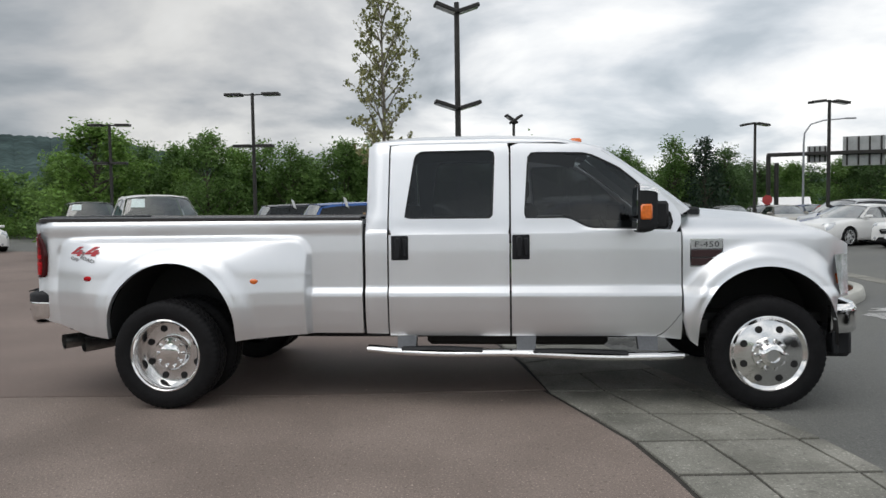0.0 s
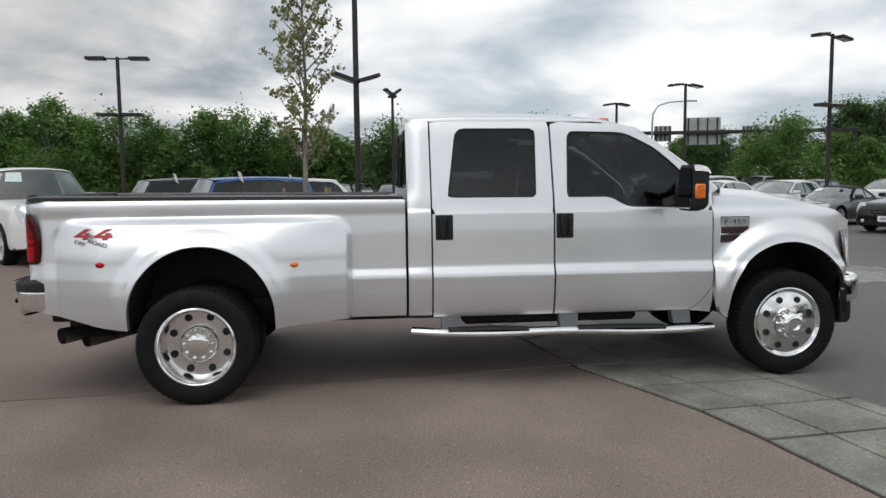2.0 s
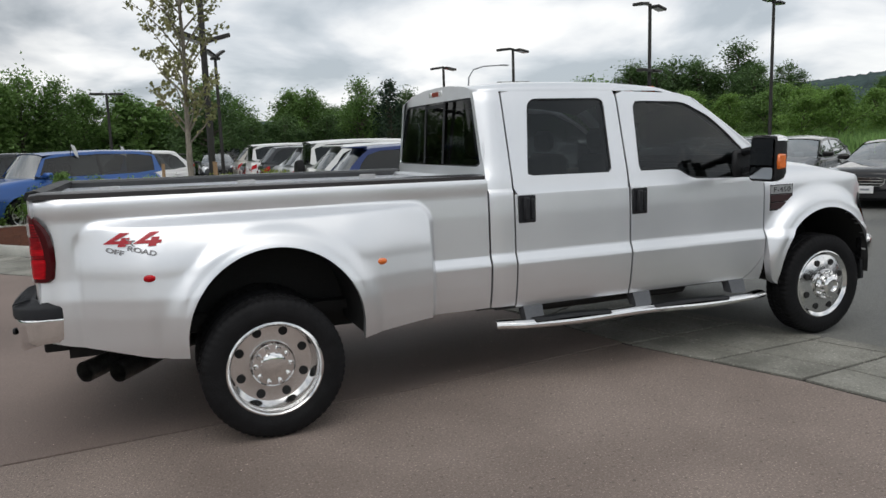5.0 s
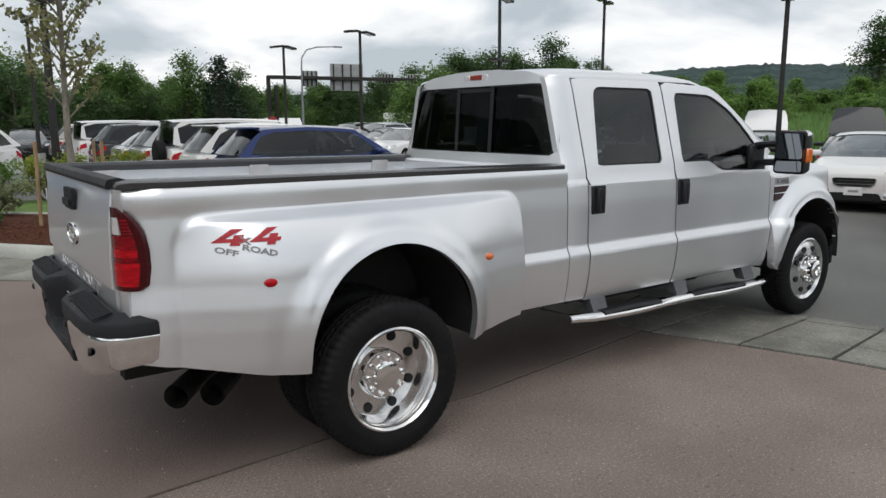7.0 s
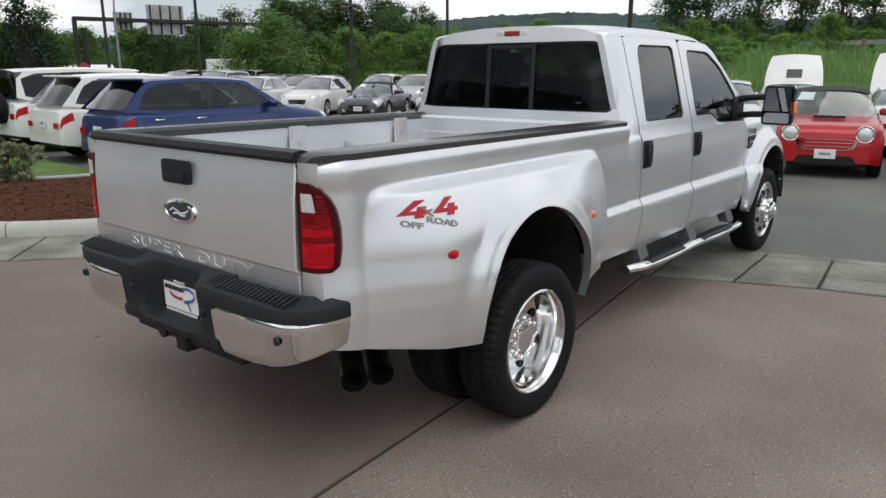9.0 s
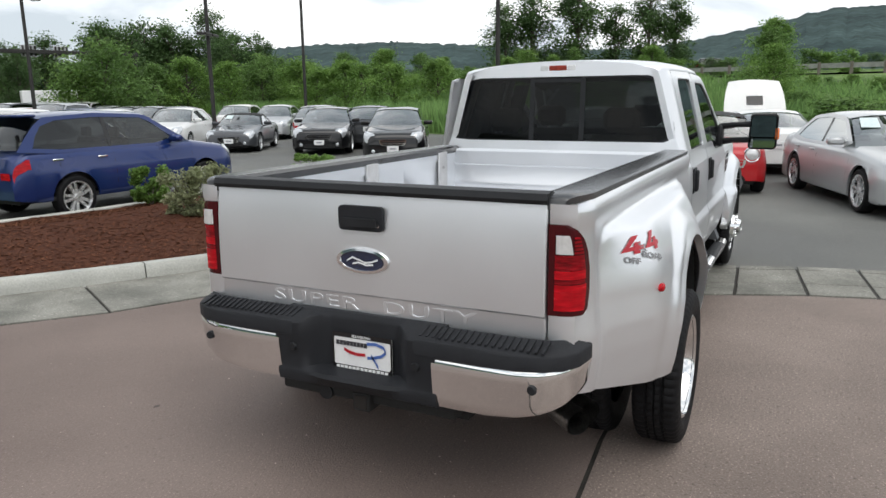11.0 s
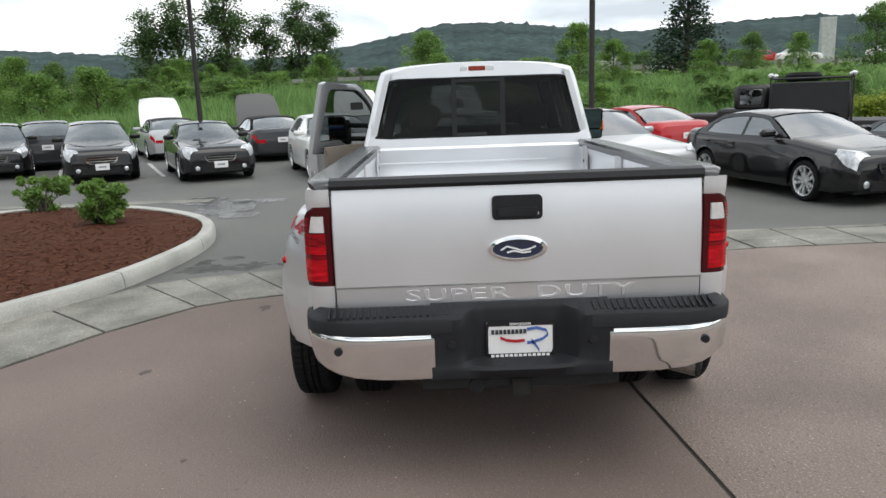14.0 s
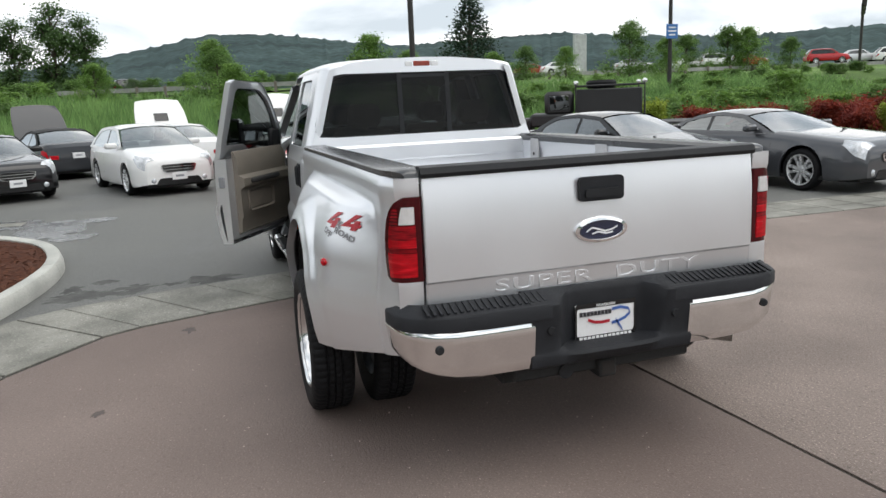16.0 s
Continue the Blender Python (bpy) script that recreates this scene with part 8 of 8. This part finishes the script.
for x0, x1, z0, z1 in ((2.6, 3.9, 4.45, 5.65), (4.9, 7.6, 4.15, 6.25), (9.2, 10.2, 4.75, 5.55), (11.4, 12.4, 4.75, 5.55)):
    g = G()
    g.box(x0, x1, 0.26, 0.34, z0, z1, 0.02)
    panel_ = part("sign_back", g, BILL, gantry, "pale sign panel seen from behind")
    for u in (0.1, 0.37, 0.63, 0.9):
        g = G()
        g.box(x0 + (x1 - x0) * u - 0.05, x0 + (x1 - x0) * u + 0.05, 0.16, 0.26, z0 + 0.05, z1 - 0.05)
        part("sign_rib", g, DARKMETAL, panel_)
x, y = 22.5, 46.5
t = thing("curved_street_lamp", "slim grey street lamp with a curved arm", "street lamp", pose(x, y, land(x, y), 0, 0, 0))
g = G()
g.tube([(0, 0, 0), (0, 0, 5.6), (0.05, 0, 6.4), (0.45, 0, 7.0), (1.3, 0, 7.25), (2.8, 0, 7.35)], [0.09, 0.07, 0.06, 0.05, 0.045, 0.04], 8)
part("pole", g, GALV, t)
g = G()
g.box(2.7, 3.4, -0.1, 0.1, 7.30, 7.40, 0.02)
part("lamp_head", g, GALV, t)
t = thing("stop_sign", "small red sign on a post by the far road", "sign", pose(20.2, 46.8, land(20.2, 46.8)))
g = G()
g.tube([(0, 0, 0), (0, 0, 1.9)], 0.04, 6)
part("post", g, GALV, t)
g = G()
g.slab([(0.36 * math.cos(q), -0.06, 1.85 + 0.36 * math.sin(q)) for q in (2 * math.pi * (k + 0.5) / 8 for k in range(8))], (0, 0.02, 0))
part("sign_face", g, mat("red_sign", (0.45, 0.05, 0.05), 0.5), t)
t = thing("shed", "low white roofed shed beyond the lot", "shed", pose(24.2, 55, land(24.2, 55), 0, 0, -15))
g = G()
g.box(-1.6, 1.6, -1, 1, 0, 1.5)
part("wall", g, GALV, t)
g = G()
g.add([(-1.9, -1.3, 1.45), (1.9, -1.3, 1.45), (1.9, 0, 2.1), (-1.9, 0, 2.1), (1.9, 1.3, 1.45), (-1.9, 1.3, 1.45)], [(0, 1, 2, 3), (3, 2, 4, 5), (0, 3, 5), (1, 4, 2)])
part("roof", g, WHITE, t)
t = thing("trailer", "pale box trailer beyond the highway", "trailer", pose(38, 56, land(38, 56), 0, 0, -30))
g = G()
g.box(-2.2, 2.2, -1, 1, 0.5, 2.6, 0.05)
part("body", g, WHITE, t)
g = G()
g.box(-2.0, 2.0, -0.9, 0.9, 0.1, 0.5)
part("wheels", g, UNDER, t)
# pale silo far behind the highway
t = thing("billboard_tower", "pale tall panel tower far beyond the highway", "tower", pose(101, -55.3, land(101, -55.3)))
g = G()
g.box(-0.4, 0.4, -1.0, 1.0, 0, 6.6, 0.05)
part("panel", g, BILL, t)
# traffic signal over the far junction
x, y = 50.5, -57
t = thing("traffic_signal", "traffic signals on a long dark arm", "traffic light", pose(x, y, land(x, y), 0, 0, 44))
g = G()
g.tube([(0, 0, 0), (0, 0, 9)], 0.13, 8)
g.tube([(0, 0, 4.6), (0, 5.2, 5.2)], 0.08, 8)
part("pole", g, DARKMETAL, t)
for d in (1.5, 3.0, 4.8):
    g = G()
    g.box(-0.18, 0.18, d - 0.16, d + 0.16, 4.55 + 0.11 * d, 5.5 + 0.11 * d, 0.03)
    part("signal_head", g, DARKMETAL, t)


def hill(name, points, dist, depth, label):
    """A forested ridge: rows of azimuth and height angle, seen from the drive."""
    g = G()
    rows = []
    a0, a1 = points[0][0], points[-1][0]
    for a in steps(a0, a1, 0.22):
        e = lerp(points, a)
        top = dist * math.tan(radians(e)) + dist * 0.0022 * (noise.noise((a * 3.1, 0, 7)) + 0.8 * noise.noise((a * 11, 2, 7)) + 2.0 * abs(noise.noise((a * 37, 5, 7))))
        q = radians(a)
        row = []
        for u in (0, 0.15, 0.3, 0.5, 0.7, 0.85, 1.0):
            d = dist - depth * (1 - u)
            w = dist * 0.003 * noise.noise((a * 2.3, u * 9, 1))
            row.append((-3 + d * math.cos(q), -1 + d * math.sin(q), -2 + (top + 2) * u ** 0.8 + w * u * (1 - u) * 4))
        rows.append(row)
    g.grid(rows)
    tagged(part(name, g, HAZY_FOREST, normals=False), kind="structure")


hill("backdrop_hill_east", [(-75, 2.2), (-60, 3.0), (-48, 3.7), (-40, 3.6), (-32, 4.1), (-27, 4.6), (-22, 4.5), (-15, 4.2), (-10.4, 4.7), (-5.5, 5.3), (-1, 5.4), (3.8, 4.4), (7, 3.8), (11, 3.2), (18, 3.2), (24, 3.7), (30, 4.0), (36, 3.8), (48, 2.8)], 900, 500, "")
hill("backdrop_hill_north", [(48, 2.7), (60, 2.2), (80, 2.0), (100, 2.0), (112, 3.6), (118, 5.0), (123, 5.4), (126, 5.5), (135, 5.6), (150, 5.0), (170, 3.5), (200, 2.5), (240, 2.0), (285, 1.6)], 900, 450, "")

# black utility truck with a flat bed behind the parked cars
t = thing("utility_truck", "black flat bed utility truck with a tyre on its rack", "truck", pose(14.6, -8.9, -0.012, 0, 0, 62) @ Matrix.Diagonal((1, 1, 0.89, 1)))
FLATBLACK = mat("flat_black_paint", (0.016, 0.016, 0.017), 0.55, vary=0.2, scale=4)
g = G()
g.box(0.55, 1.75, -0.85, 0.85, 0.95, 1.35, 0.06)
g.box(0.55, 1.35, -0.82, 0.82, 1.30, 2.02, 0.10)
part("cab", g, FLATBLACK, t)
g = G()
g.box(0.68, 1.22, -0.83, 0.83, 1.45, 1.90, 0.02)
part("cab_window", g, CARGLASS, t)
g = G()
g.box(1.7, 2.6, -0.7, 0.7, 0.75, 1.22, 0.06)
part("hood", g, FLATBLACK, t)
g = G()
g.box(-1.25, 0.5, -0.9, 0.9, 1.0, 2.05, 0.03)
part("tool_body", g, FLATBLACK, t)
g = G()
g.box(-3.0, 0.55, -0.98, 0.98, 0.85, 1.0, 0.02)
part("flat_bed", g, FLATBLACK, t)
for y_ in (-0.95, 0.95):
    g = G()
    g.tube([(-1.3, y_, 1.0), (-1.3, y_, 2.15), (0.5, y_, 2.15), (0.5, y_, 1.0)], 0.03, 6)
    part("rack_bar", g, FLATBLACK, t)
    for x_ in (-1.3, 0.5):
        g = G()
        g.turn([(0.0, 0.05), (0.06, 0.04), (0.07, 0.0), (0.03, -0.05)], 12, Matrix.Translation((x_, y_, 2.24)))
        part("work_lamp", g, CHROME, t)
g = G()
g.turn([(0.18, 0.12), (0.36, 0.13), (0.42, 0.06), (0.42, -0.06), (0.36, -0.13), (0.18, -0.12)], 24, Matrix.Translation((-0.2, 0, 2.19)) @ Matrix.Rotation(radians(90), 4, "X"))
part("tyre", g, RUBBER, t, "black tyre lying on the rack")
for x_ in (1.9, -1.9):
    for s in (-1, 1):
        car_wheel(0.42, t, Matrix.Translation((x_, s * 0.8, 0.42)) @ (Matrix.Identity(4) if s > 0 else Matrix.Rotation(math.pi, 4, "Z")), "alloy")
